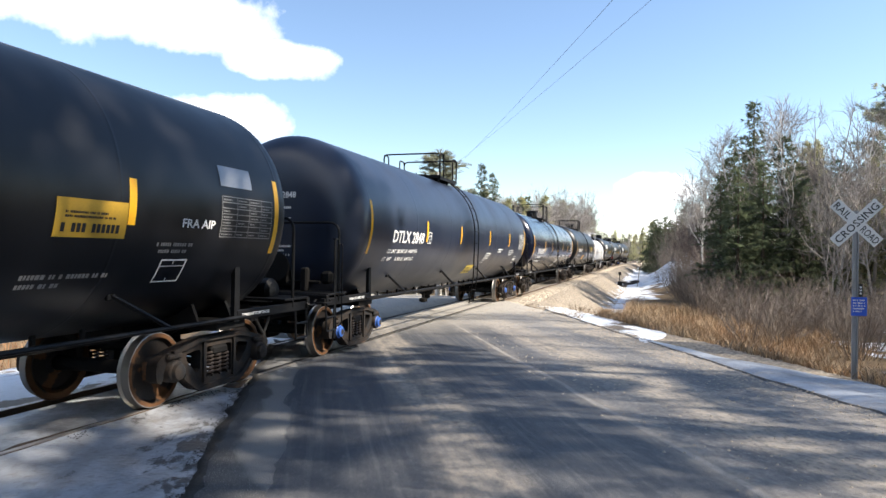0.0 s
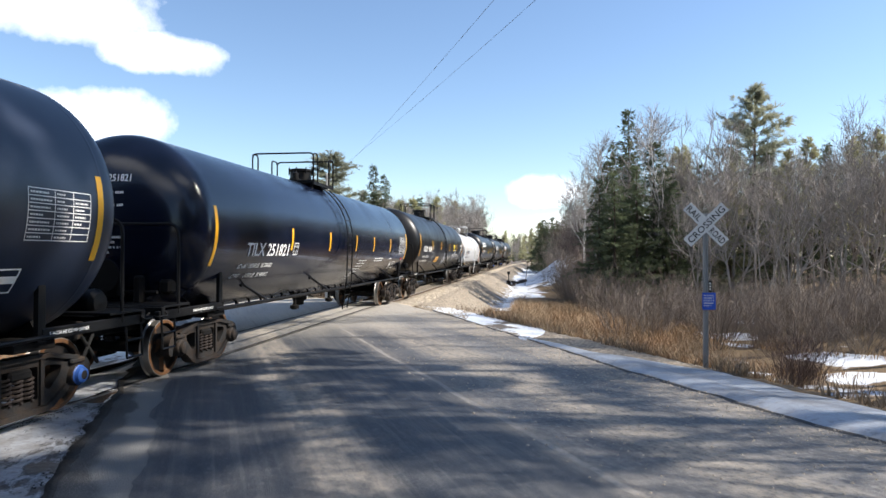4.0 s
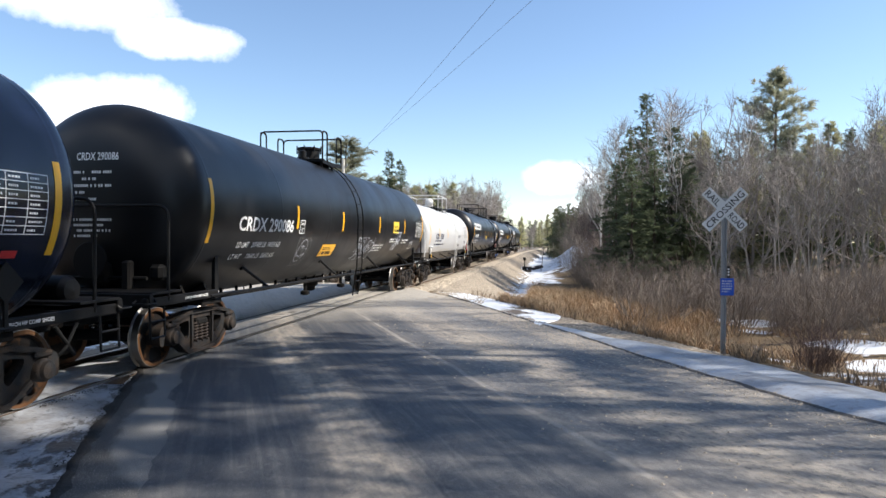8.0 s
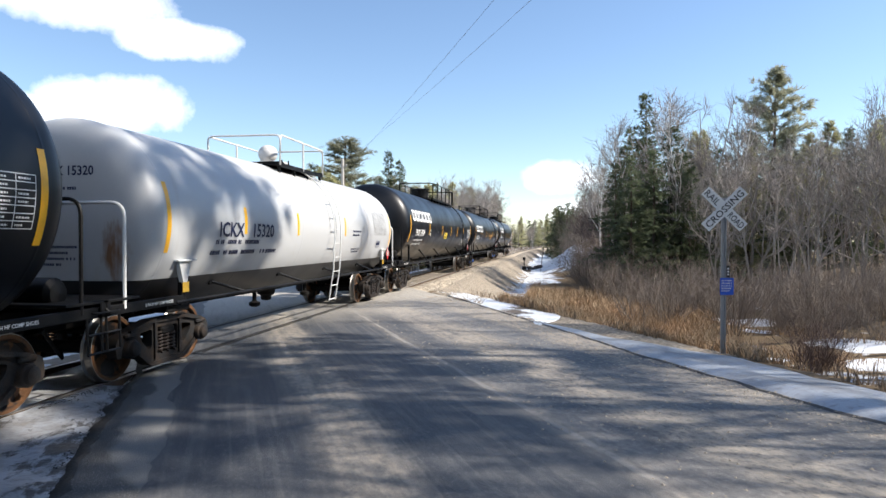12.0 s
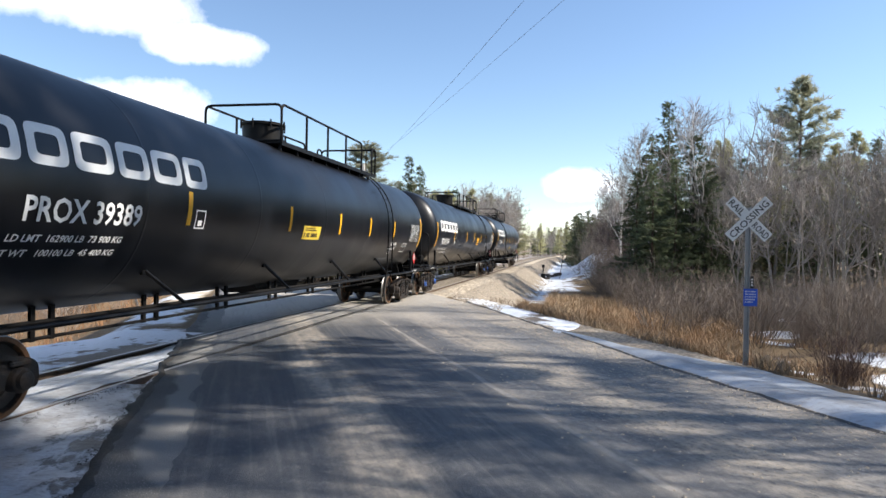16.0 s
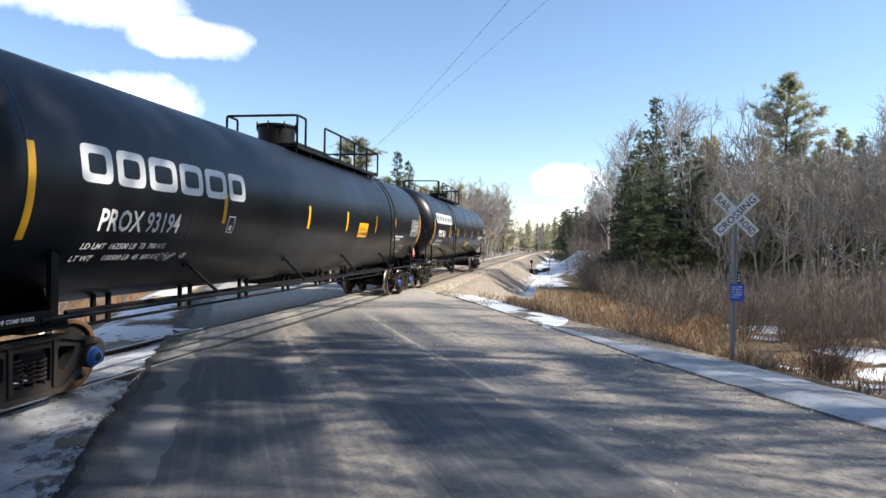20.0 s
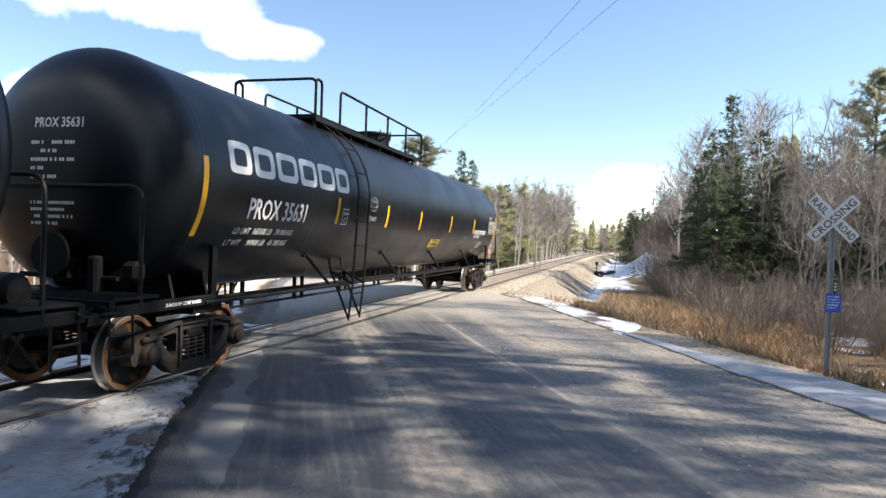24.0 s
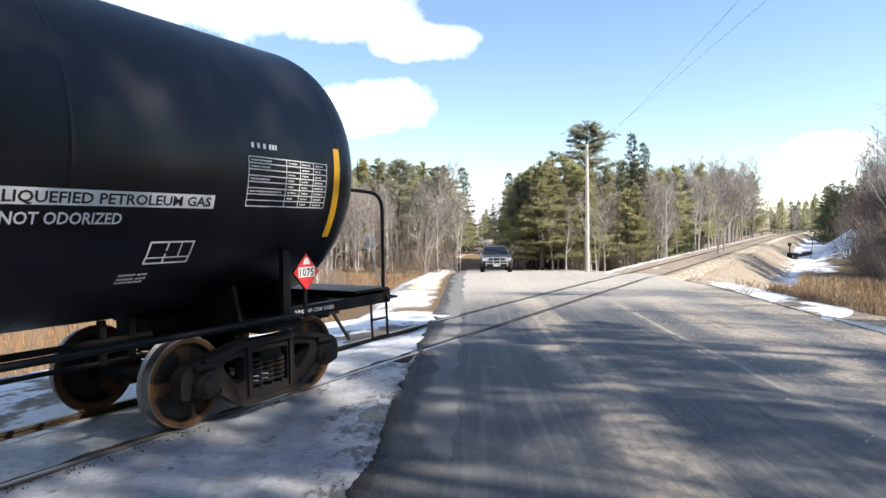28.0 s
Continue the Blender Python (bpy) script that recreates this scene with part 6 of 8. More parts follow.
PHONE_PANEL = [(0.07 + 0.058 * k, 0.05, 0.042, 0.085) for k in range(12) if k not in (1, 5)] + [(0.10, 0.185, 0.6, 0.022), (0.10, 0.225, 0.5, 0.022)]
SPECS = [
    dict(s1=-9.4, end=8.1, r=1.53, zc=2.45, head=0.62, paint=M["tank_black"], stripes=[-5.6, -1.9, 2.1, 5.42], deck=(-2.6, -1.0), spans=[(-2.6, -2.2), (-1.4, -1.0)], cross=[-2.6, -1.0], bend=0.12, dome=-1.8, ladder=-0.2, caps=False,
         label="black tank car with yellow reflectors and an amber notice, rolling past",
         marks=[("panel", 4.52, 2.02, 0.84, 0.36, M["amber"], "faded amber notice panel", PHONE_PANEL), ("text", 6.18, 2.17, "FRA AIP", 0.10, 0.58), ("panel", 6.86, 2.70, 0.66, 0.26, M["grey_panel"], "scuffed pale metal panel"),
                ("table", 6.88, 2.08, 1.10, 0.50, 7, [0.28, 0.52, 0.76], M["dim_letters"]), ("bars", 5.85, 1.86, [(0, 0.10, 0.62, 0.04), (0.05, 0.02, 0.5, 0.04)], M["dim_letters"]), ("box", 6.0, 1.55, 0.42, 0.30, [(0.48, 0.52, 0, 1), (0, 1, 0.7, 0.73)]),
                ("bars", 4.35, 1.55, [(0, 0.10, 1.0, 0.05), (0, 0.0, 0.5, 0.05)], M["dim_letters"])]),
    dict(s1=11.29, end=27.13, r=1.60, zc=2.50, head=0.54, knuckle=4.6, paint=M["tank_blue"], stripes=[14.55, 17.47, 20.92, 24.04], deck=(17.75, 19.4), spans=[(17.75, 18.1), (19.0, 19.4)], cross=[17.75, 19.4], bend=0.12, dome=18.5, dome_size=(0.30, 0.10), posts=True, rail_h=0.62, ladder=18.68, caps=True,
         label="blue-grey tank car with dappled tree shade on its side",
         marks=[("text", 12.42, 2.12, "DTLX 2848", 0.25, 1.90), ("box", 14.62, 2.12, 0.25, 0.27, []), ("text", 14.66, 2.28, "PLATE", 0.05, 0.17), ("text", 14.71, 2.15, "C", 0.085, 0.07), ("text", 12.28, 1.90, "LD LMT  209300 LB  94900 KG", 0.085, 1.75, "", 0.25), ("text", 12.18, 1.74, "LT   WT      76700 LB  34800 KG", 0.085, 1.75, "", 0.25),
                ("panel", 19.2, 1.30, 0.85, 0.34, M["yellow_sign"], "grubby yellow notice panel", PHONE_PANEL), ("bars", 20.6, 1.62, [(0.2, 0.30, 0.7, 0.04), (0.15, 0.22, 0.6, 0.04), (0.1, 0.14, 0.6, 0.04), (0.05, 0.06, 0.4, 0.04), (0, -0.02, 0.3, 0.04)]),
                ("bars", 22.4, 1.95, [(0, 0.08, 0.7, 0.05), (0, 0, 0.6, 0.05)]), ("bars", 24.4, 1.85, [(0, 0.16, 0.7, 0.04), (0, 0.08, 0.8, 0.04), (0, 0, 0.5, 0.04)]), ("box", 25.7, 1.55, 0.40, 0.30, [(0, 1, 0.4, 0.7)]), ("table", 26.0, 2.10, 0.95, 0.55, 7, [0.4, 0.7]),
                *head_marks("DTLX 2848", -0.30, 2.88)]),
    dict(s1=30.15, end=46.05, r=1.53, zc=2.40, head=0.62, paint=M["tank_gloss"], stripes=[33.58, 36.21, 38.69, 40.78, 43.18], deck=(36.8, 38.5), spans=[(36.8, 37.15), (38.1, 38.5)], cross=[36.8, 38.5], bend=0.12, dome=38.15, dome_size=(0.30, 0.46), valves=[37.4], ladder=37.58, caps=False, sz=2.28,
         label="glossy black tank car that mirrors the blue sky",
         marks=[("text", 31.37, 1.93, "TILX 251821", 0.25, 2.05), ("box", 33.72, 1.94, 0.26, 0.27, []), ("text", 33.76, 2.10, "PLATE", 0.05, 0.18), ("text", 33.81, 1.97, "C", 0.085, 0.07), ("text", 31.22, 1.70, "LD LMT 188500 LB   85 500 KG", 0.095, 1.52, "", 0.25), ("text", 31.12, 1.52, "LT WT      74500 LB   33 900 KG", 0.095, 1.62, "", 0.25),
                ("bars", 38.9, 1.25, [(0.5 - k * 0.07, 0.62 - k * 0.095, 0.9 - k * 0.05, 0.035) for k in range(8)]), ("bars", 41.3, 1.72, [(0, 0.08, 1.2, 0.045), (0, 0, 1.1, 0.045)]), ("bars", 43.3, 1.72, [(0, 0.06, 0.5, 0.05)]), ("box", 43.9, 1.45, 0.16, 0.26, [(0, 1, 0.4, 0.8)]),
                ("box", 44.3, 1.45, 0.42, 0.28, [(0.48, 0.52, 0, 1), (0, 1, 0.68, 0.72)]), ("panel", 45.42, 1.74, 0.20, 0.085, M["placard_red"], "small red warning label"), ("table", 44.75, 1.98, 1.15, 0.62, 7, [0.30, 0.53, 0.77]), *head_marks("TILX 251821")], placards=[(45.55, "")]),
    dict(s1=49.23, end=65.77, r=1.56, zc=2.47, head=0.58, knuckle=3.2, paint=M["tank_dusty"], stripes=[52.72, 55.70, 59.22, 62.6], deck=(56.1, 57.6), spans=[(56.1, 56.45), (57.2, 57.6)], cross=[56.1, 57.6], bend=0.12, dome=57.35, dome_size=(0.30, 0.46), valves=[56.6], ladder=56.78, caps=False,
         label="dusty black tank car with pale graffiti and yellow notices",
         marks=[("text", 50.15, 2.09, "CRDX 290086", 0.25, 2.36), ("box", 52.86, 2.06, 0.26, 0.29, []), ("text", 52.90, 2.24, "PLATE", 0.05, 0.18), ("text", 52.95, 2.10, "C", 0.085, 0.075), ("text", 50.25, 1.80, "LD LMT   207400 LB  94050 KG", 0.105, 1.78, "", 0.2), ("text", 50.18, 1.60, "LT WT     78600 LB  35650 KG", 0.105, 1.78, "", 0.2), ("oval", 53.15, 1.46, 0.46, 0.56, 0.014, M["graffiti"]), ("spray", 53.0, 1.38, 0.75, 0.70, 7, 0.010, M["dim_letters"]),
                ("panel", 54.55, 1.55, 0.95, 0.32, M["yellow"], "amber notice panel", PHONE_PANEL), ("panel", 60.95, 2.16, 0.75, 0.38, M["yellow_sign"], "yellow notice panel", PHONE_PANEL),
                ("spray", 57.3, 1.38, 1.7, 0.72, 16, 0.03, M["graffiti"]), ("spray", 61.4, 1.62, 0.85, 0.62, 8, 0.03, M["graffiti"]), ("bars", 59.0, 1.55, [(0, 0.24, 1.2, 0.045), (0, 0.15, 1.1, 0.045), (0, 0.06, 0.9, 0.045)]),
                ("bars", 60.8, 1.86, [(0, 0.08, 0.6, 0.045), (0, 0, 0.9, 0.045)]), ("bars", 62.5, 1.82, [(0, 0.1, 1.0, 0.045), (0, 0, 0.8, 0.045)]), ("box", 64.0, 1.62, 0.42, 0.28, [(0, 1, 0.68, 0.72)]), ("table", 64.55, 2.05, 1.1, 0.55, 7, [0.30, 0.53, 0.77]), *head_marks("CRDX 290086")], placards=[]),
    dict(s1=68.20, end=80.87, r=1.45, zc=2.21, head=0.34, knuckle=8.5, bare_end=True, paint=M["tank_white"], rail_paint=M["white_pipe"], ink=M["navy_letters"], stripes=[70.55, 72.97, 76.17], deck=(73.4, 76.1), spans=[(73.4, 76.1)], cross=[73.4, 76.1], bend=0.12, dome=75.2, dome_size=(0.24, 0.20), dome_paint=M["white_pipe"], bulb=74.1, rail_h=0.58, ladder=75.2, caps=False, sz=2.28, courses=5,
         label="white tank car with rust streaks and a black belly", tank_label="white painted tank with a black lower band",
         marks=[("text", 69.63, 2.0, "ICKX   15320", 0.24, 2.08), ("bars", 69.45, 1.68, [(0.1, 0.20, 0.30, 0.075), (0.5, 0.20, 0.55, 0.075), (1.12, 0.20, 0.62, 0.075), (0.0, 0.02, 0.30, 0.075), (0.42, 0.02, 0.55, 0.075), (1.05, 0.02, 0.55, 0.075), (1.8, 0.02, 0.7, 0.075)]), ("bars", 76.8, 1.95, [(0, 0.2, 0.8, 0.05), (0, 0.1, 0.6, 0.05)]), ("box", 79.3, 1.72, 0.42, 0.2, [(0, 1, 0.3, 0.8)]), ("table", 78.9, 2.1, 1.5, 0.7, 12, [0.22, 0.4, 0.58, 0.8], M["dim_letters"]),
                ("bars", 76.9, 1.62, [(0, 0.06, 0.8, 0.045), (0.1, -0.02, 0.6, 0.045)]), *head_marks("ICKX 15320", -0.22, 2.82, 0.84, 0.13, -1.0)], placards=[(80.9, "1075")], jack_pads=True),
    dict(s1=83.89, end=101.92, r=1.51, zc=2.54, head=0.64, paint=M["tank_black"], stripes=[87.74, 91.1, 93.81, 96.11, 98.48], deck=(92.0, 98.5), spans=[(92.0, 97.2), (98.15, 98.5)], cross=[92.0, 98.5], bend=0.14, dome=92.9, rail_t=0.027, dome_size=(0.44, 0.50), ladder=97.65, caps=False, truss=True, rail_r=0.032,
         label="black pressure tank car with a bold white emblem",
         marks=[("logo", 84.35, 2.68, 0.44, [0.52, 0.54, 0.62, 0.58, 0.62, 0.54], 0.08), ("text", 84.93, 2.12, "PROX 39389", 0.26, 1.78), ("text", 84.80, 1.91, "LD LMT  162900 LB  73 900 KG", 0.08, 1.66, "", 0.2), ("text", 84.74, 1.76, "LT WT   100100 LB  45 400 KG", 0.08, 1.66, "", 0.2), ("box", 87.9, 2.12, 0.25, 0.27, [(0.3, 0.7, 0.15, 0.45)]),
                ("panel", 91.75, 2.02, 0.9, 0.28, M["yellow_sign"], "yellow notice panel", PHONE_PANEL), ("text", 98.40, 1.93, "LIQUEFIED", 0.085, 0.66, "", 0.2), ("text", 98.28, 1.80, "PETROLEUM", 0.085, 0.74, "", 0.2), ("text", 98.46, 1.67, "GAS", 0.085, 0.28, "", 0.2), ("bars", 98.05, 1.50, [(0, 0, 0.95, 0.07)], M["dim_letters"]), ("box", 99.8, 1.72, 0.55, 0.3, [(0.3, 0.34, 0, 1), (0.62, 0.66, 0, 1), (0, 1, 0.66, 0.7)]), ("table", 100.55, 2.08, 1.12, 0.52, 7, [0.42, 0.60, 0.80]), *head_marks("PROX 39389")],
         placards=[(101.55, "1075")]),
    dict(s1=104.83, end=123.25, r=1.53, zc=2.56, head=0.64, paint=M["tank_black"], stripes=[108.7, 112.23, 114.75, 117.35, 119.54], deck=(113.1, 119.7), spans=[(113.1, 113.6), (114.85, 119.7)], cross=[113.1, 119.7], bend=0.06, dome=113.9, rail_h=0.62, rail_t=0.028, dome_size=(0.43, 0.54), ladder=118.8, caps=True, truss=True, rail_r=0.032,
         label="black pressure tank car with white emblem and blue axle caps",
         marks=[("logo", 105.52, 2.53, 0.44, [0.52, 0.54, 0.62, 0.58, 0.62, 0.54], 0.08), ("text", 105.9, 2.0, "PROX 93194", 0.27, 1.62), ("text", 105.75, 1.78, "LD LMT  162500 LB  73  700 KG", 0.08, 1.62, "", 0.2), ("text", 105.68, 1.64, "LT WT     100500 LB  45  600 KG", 0.08, 1.66, "", 0.2), ("spray", 107.3, 1.60, 0.7, 0.17, 7, 0.012, M["graffiti"]), ("box", 108.85, 2.02, 0.22, 0.27, [(0.3, 0.7, 0.15, 0.45)]),
                ("panel", 115.75, 2.02, 0.8, 0.38, M["yellow"], "amber notice panel", PHONE_PANEL), ("bars", 119.7, 1.95, [(0, 0.1, 1.2, 0.06), (0, 0, 0.8, 0.06)]), ("box", 120.9, 1.55, 0.5, 0.28, [(0.5, 0.54, 0, 1)]), ("table", 121.85, 2.12, 1.12, 0.55, 7, [0.42, 0.60, 0.80]), *head_marks("PROX 93194")],
         placards=[(122.95, "1075")]),
    dict(s1=126.17, end=144.88, r=1.55, zc=2.64, head=0.66, knuckle=3.1, paint=M["tank_black"], stripes=[130.08, 132.63, 135.03, 138.03, 141.09], deck=(130.4, 137.0), spans=[(130.4, 130.65), (131.5, 137.0)], cross=[130.4, 137.0], bend=0.12, dome=135.4, rail_t=0.027, dome_size=(0.45, 0.46), rail_h=0.66, ladder=131.02, braced=True, caps=False, truss=True, rail_r=0.032,
         last=True, label="last black pressure tank car with a bold white emblem",
         marks=[("logo", 126.68, 2.72, 0.44, [0.52, 0.54, 0.62, 0.58, 0.62, 0.54], 0.08), ("text", 127.2, 2.15, "PROX 35631", 0.29, 1.68), ("text", 127.0, 1.93, "LD LMT  163100 LB   74 000 KG", 0.095, 1.62, "", 0.2), ("text", 126.92, 1.77, "LT WT     99900 LB   45 300 KG", 0.095, 1.66, "", 0.2), ("box", 130.28, 2.15, 0.26, 0.30, []), ("text", 130.32, 2.33, "PLATE", 0.05, 0.18), ("text", 130.37, 2.19, "C", 0.09, 0.075), ("oval", 131.58, 2.47, 0.36, 0.27, 0.012, M["graffiti"]), ("text", 131.56, 2.27, "donut", 0.13, 0.38, "thin"),
                ("panel", 136.5, 1.72, 0.92, 0.26, M["yellow_sign"], "yellow notice panel", PHONE_PANEL), ("spray", 139.98, 1.96, 0.55, 0.10, 12, 0.010, M["teal_paint"]), ("spray", 139.92, 1.84, 0.62, 0.09, 14, 0.010, M["teal_paint"]), ("spray", 140.30, 1.72, 0.52, 0.09, 12, 0.010, M["teal_paint"]), ("panel", 141.33, 2.165, 1.85, 0.125, M["lettering"], "white strip behind black stencilled words"), ("text", 141.38, 2.06 + 0.125, "LIQUEFIED PETROLEUM GAS", 0.085, 1.76, "black"), ("text", 141.38, 2.03, "NOT ODORIZED", 0.095, 0.91),
                ("box", 142.62, 1.68, 0.46, 0.24, [(0.40, 0.44, 0, 1), (0.70, 0.73, 0.3, 1), (0, 1, 0.26, 0.32)]), ("bars", 142.45, 1.52, [(0, 0.09, 0.3, 0.025), (0, 0.04, 0.3, 0.025), (0, 0, 0.28, 0.025)]), ("table", 143.56, 2.20, 1.14, 0.48, 8, [0.45, 0.63, 0.81]), ("bars", 143.6, 2.76, [(0, 0, 0.34, 0.05)]), *head_marks("PROX 35631")],
         placards=[(144.55, "1075")]),
]
CARS = [(tank_car(s), s) for s in SPECS]


# ---- trees and brush ----
def limb(g, p, d, length, r, rr, bend=0.18, segs=4, up=0.06, n=5, tip=0.35):
    """A crooked tapering limb; gives the points along it."""
    pts = [p.copy()]
    d = d.normalized()
    for i in range(segs):
        d = (d + Vector((rr.uniform(-bend, bend), rr.uniform(-bend, bend), rr.uniform(-bend, bend) + up))).normalized()
        pts.append(pts[-1] + d * length / segs)
    g.tube(pts, r, n, caps=False, r_end=r * tip)
    return pts


def side_dir(d, ang, rr):
    d = d.normalized()
    a = d.orthogonal().normalized()
    a.rotate(Matrix.Rotation(rr.uniform(0, math.tau), 3, d))
    return (d * math.cos(ang) + a * math.sin(ang)).normalized()


def make_bare_tree(seed, h=10.0, spread=0.5, forks=1, dense=1.0):
    """Leafless hardwood: trunk with limbs, and a crown of fine twigs."""
    rr = random.Random(seed)
    wood, twig = Geo(), Geo()
    for fk in range(forks):
        base = Vector((rr.uniform(-0.2, 0.2) * (forks > 1), rr.uniform(-0.2, 0.2) * (forks > 1), -0.3))
        lean = Vector((rr.uniform(-0.16, 0.16) * forks * 0.6, rr.uniform(-0.16, 0.16) * forks * 0.6, 1))
        trunk = limb(wood, base, lean, h * rr.uniform(0.86, 1.0), h * 0.0105 * (1 if forks == 1 else 0.55), rr, 0.07, 9, 0.05, 7, 0.12)
        for i in range(int(20 * dense)):
            t = rr.uniform(0.28, 0.98)
            k = min(8, int(t * 9))
            p = trunk[k].lerp(trunk[k + 1], t * 9 - k)
            d = side_dir(trunk[k + 1] - trunk[k], radians(rr.uniform(28, 62)), rr)
            L = h * spread * (1.12 - t) * rr.uniform(0.5, 1.0) + 0.5
            b = limb(wood, p, d, L, h * 0.0045 * (1.15 - t) + 0.006, rr, 0.2, 5, 0.12, 4, 0.3)
            for j in range(int((5 + L * 2.0) * dense)):
                s = rr.uniform(0.2, 1.0)
                m = min(4, int(s * 5))
                q = b[m].lerp(b[m + 1], s * 5 - m)
                d2 = side_dir(b[m + 1] - b[m], radians(rr.uniform(25, 60)), rr)
                c = limb(twig, q, d2, L * rr.uniform(0.22, 0.5) + 0.2, 0.013, rr, 0.22, 3, 0.14, 3, 0.35)
                for w in range(rr.randint(2, 4)):
                    k2 = rr.randint(0, 2)
                    q2 = c[k2].lerp(c[k2 + 1], rr.random())
                    limb(twig, q2, side_dir(c[k2 + 1] - c[k2], radians(rr.uniform(20, 55)), rr), rr.uniform(0.25, 0.8), 0.0085, rr, 0.2, 2, 0.1, 3, 0.3)
    return wood, twig


def clump(g, p, d, size, rr, blades=5, wide=1.0):
    """A spray of needles: narrow leaflets that fan out from p along d."""
    for k in range(blades):
        dd = side_dir(d, radians(rr.uniform(8, 62)), rr)
        w = dd.cross(Vector((rr.uniform(-1, 1), rr.uniform(-1, 1), rr.uniform(-1, 1)))).normalized() * size * rr.uniform(0.05, 0.11) * wide
        L = size * rr.uniform(0.6, 1.15)
        m = p + dd * L * 0.45
        g.add([p, m - w, p + dd * L, m + w], [(0, 1, 2, 3)])


def make_spruce(seed, h=10.0, width=0.22, thin=0.0):
    rr = random.Random(seed)
    wood, leaf = Geo(), Geo()
    limb(wood, Vector((0, 0, -0.3)), Vector((0, 0, 1)), h + 0.3, h * 0.012, rr, 0.012, 8, 0.02, 7, 0.08)
    z = h * 0.06
    while z < h * 0.985:
        f = 1 - z / h
        R = h * width * (f ** 0.82) * rr.uniform(0.8, 1.12) + 0.12
        for k in range(rr.randint(5, 7)):
            if rr.random() < thin:
                continue
            a = rr.uniform(0, math.tau)
            L = R * rr.uniform(0.65, 1.15)
            d = Vector((math.cos(a), math.sin(a), rr.uniform(-0.28, 0.05) + 0.35 * (z / h)))
            b = limb(wood, Vector((0, 0, z + rr.uniform(-0.15, 0.15))), d, L, 0.006 + 0.010 * f, rr, 0.07, 3, -0.02, 3, 0.3)
            n = max(3, int(L * 8.5))
            for j in range(n):
                s = (j + rr.random()) / n
                m = min(2, int(s * 3))
                q = b[m].lerp(b[m + 1], min(1, s * 3 - m))
                q = q + Vector((rr.uniform(-1, 1), rr.uniform(-1, 1), rr.uniform(-0.9, 0.3))) * (0.05 + 0.12 * L * 0.3)
                clump(leaf, q, (d + Vector((rr.uniform(-0.7, 0.7), rr.uniform(-0.7, 0.7), -0.25))), rr.uniform(0.18, 0.34) * (0.7 + 0.035 * h), rr, 7)
        z += h * 0.028 + 0.05 * rr.random()
    clump(leaf, Vector((0, 0, h * 0.96)), Vector((0, 0, 1)), 0.5, rr, 6)
    return wood, leaf


def make_pine(seed, h=12.0, start=0.35, spread=0.27, gaps=0.2, tufts=13, broad=False, wide=0.62):
    """White pine: level limbs in whorls with tufts towards their ends, an open, uneven crown."""
    rr = random.Random(seed)
    wood, leaf = Geo(), Geo()
    limb(wood, Vector((0, 0, -0.3)), Vector((0.02, 0, 1)), h + 0.2, h * 0.014, rr, 0.02, 9, 0.02, 8, 0.12)
    z = h * start
    while z < h * 0.97:
        f = (h - z) / (h * (1 - start))
        for k in range(rr.randint(4, 6)):
            if rr.random() < gaps:
                continue
            a = rr.uniform(0, math.tau)
            L = h * spread * ((0.05 + 1.05 * f ** 1.05) if not broad else (0.12 + 0.9 * min(1.0, 1.9 * f) ** 0.9)) * rr.uniform(0.5, 1.1)
            d = Vector((math.cos(a), math.sin(a), rr.uniform(0.0, 0.30) + 0.5 * (1 - f) ** 2))
            b = limb(wood, Vector((0, 0, z + rr.uniform(-0.2, 0.2))), d, L, 0.010 + 0.022 * f, rr, 0.10, 4, 0.06, 4, 0.25)
            for j in range(int(0.45 * tufts + L * tufts)):
                s = rr.uniform(0.12, 1.0) ** 0.85
                m = min(3, int(s * 4))
                q = b[m].lerp(b[m + 1], min(1, s * 4 - m)) + Vector((rr.uniform(-1, 1), rr.uniform(-1, 1), rr.uniform(-0.10, 0.16))) * 0.27 * L * s
                clump(leaf, q, Vector((d.x + rr.uniform(-0.6, 0.6), d.y + rr.uniform(-0.6, 0.6), rr.uniform(0.0, 0.7))), rr.uniform(0.20, 0.40), rr, 8, wide)
        z += h * (0.026 + 0.022 * f) + 0.10 * rr.random()
    for j in range(14):
        clump(leaf, Vector((0, 0, h * rr.uniform(0.9, 1.0))), Vector((rr.uniform(-1, 1), rr.uniform(-1, 1), 0.9)), rr.uniform(0.25, 0.4), rr, 7)
    return wood, leaf


def make_shrub(seed, h=2.2, stems=26, spread=0.6):
    rr = random.Random(seed)
    g = Geo()
    for k in range(stems):
        a = rr.uniform(0, math.tau)
        p = Vector((math.cos(a), math.sin(a), 0)) * rr.uniform(0, 0.3)
        p.z = -0.15
        d = Vector((math.cos(a) * rr.uniform(0, spread), math.sin(a) * rr.uniform(0, spread), 1))
        L = h * rr.uniform(0.55, 1.05)
        b = limb(g, p, d, L, rr.uniform(0.006, 0.014), rr, 0.14, 5, 0.02, 3, 0.25)
        for j in range(rr.randint(5, 9)):
            m = rr.randint(1, 4)
            q = b[m].lerp(b[m + 1], rr.random())
            c = limb(g, q, side_dir(b[m + 1] - b[m], radians(rr.uniform(20, 50)), rr), L * rr.uniform(0.15, 0.38), 0.006, rr, 0.2, 3, 0.06, 3, 0.3)
            if rr.random() < 0.7:
                limb(g, c[1], side_dir(c[2] - c[1], radians(35), rr), L * rr.uniform(0.1, 0.22), 0.004, rr, 0.2, 2, 0.05, 3, 0.3)
    return g


TREES = {}


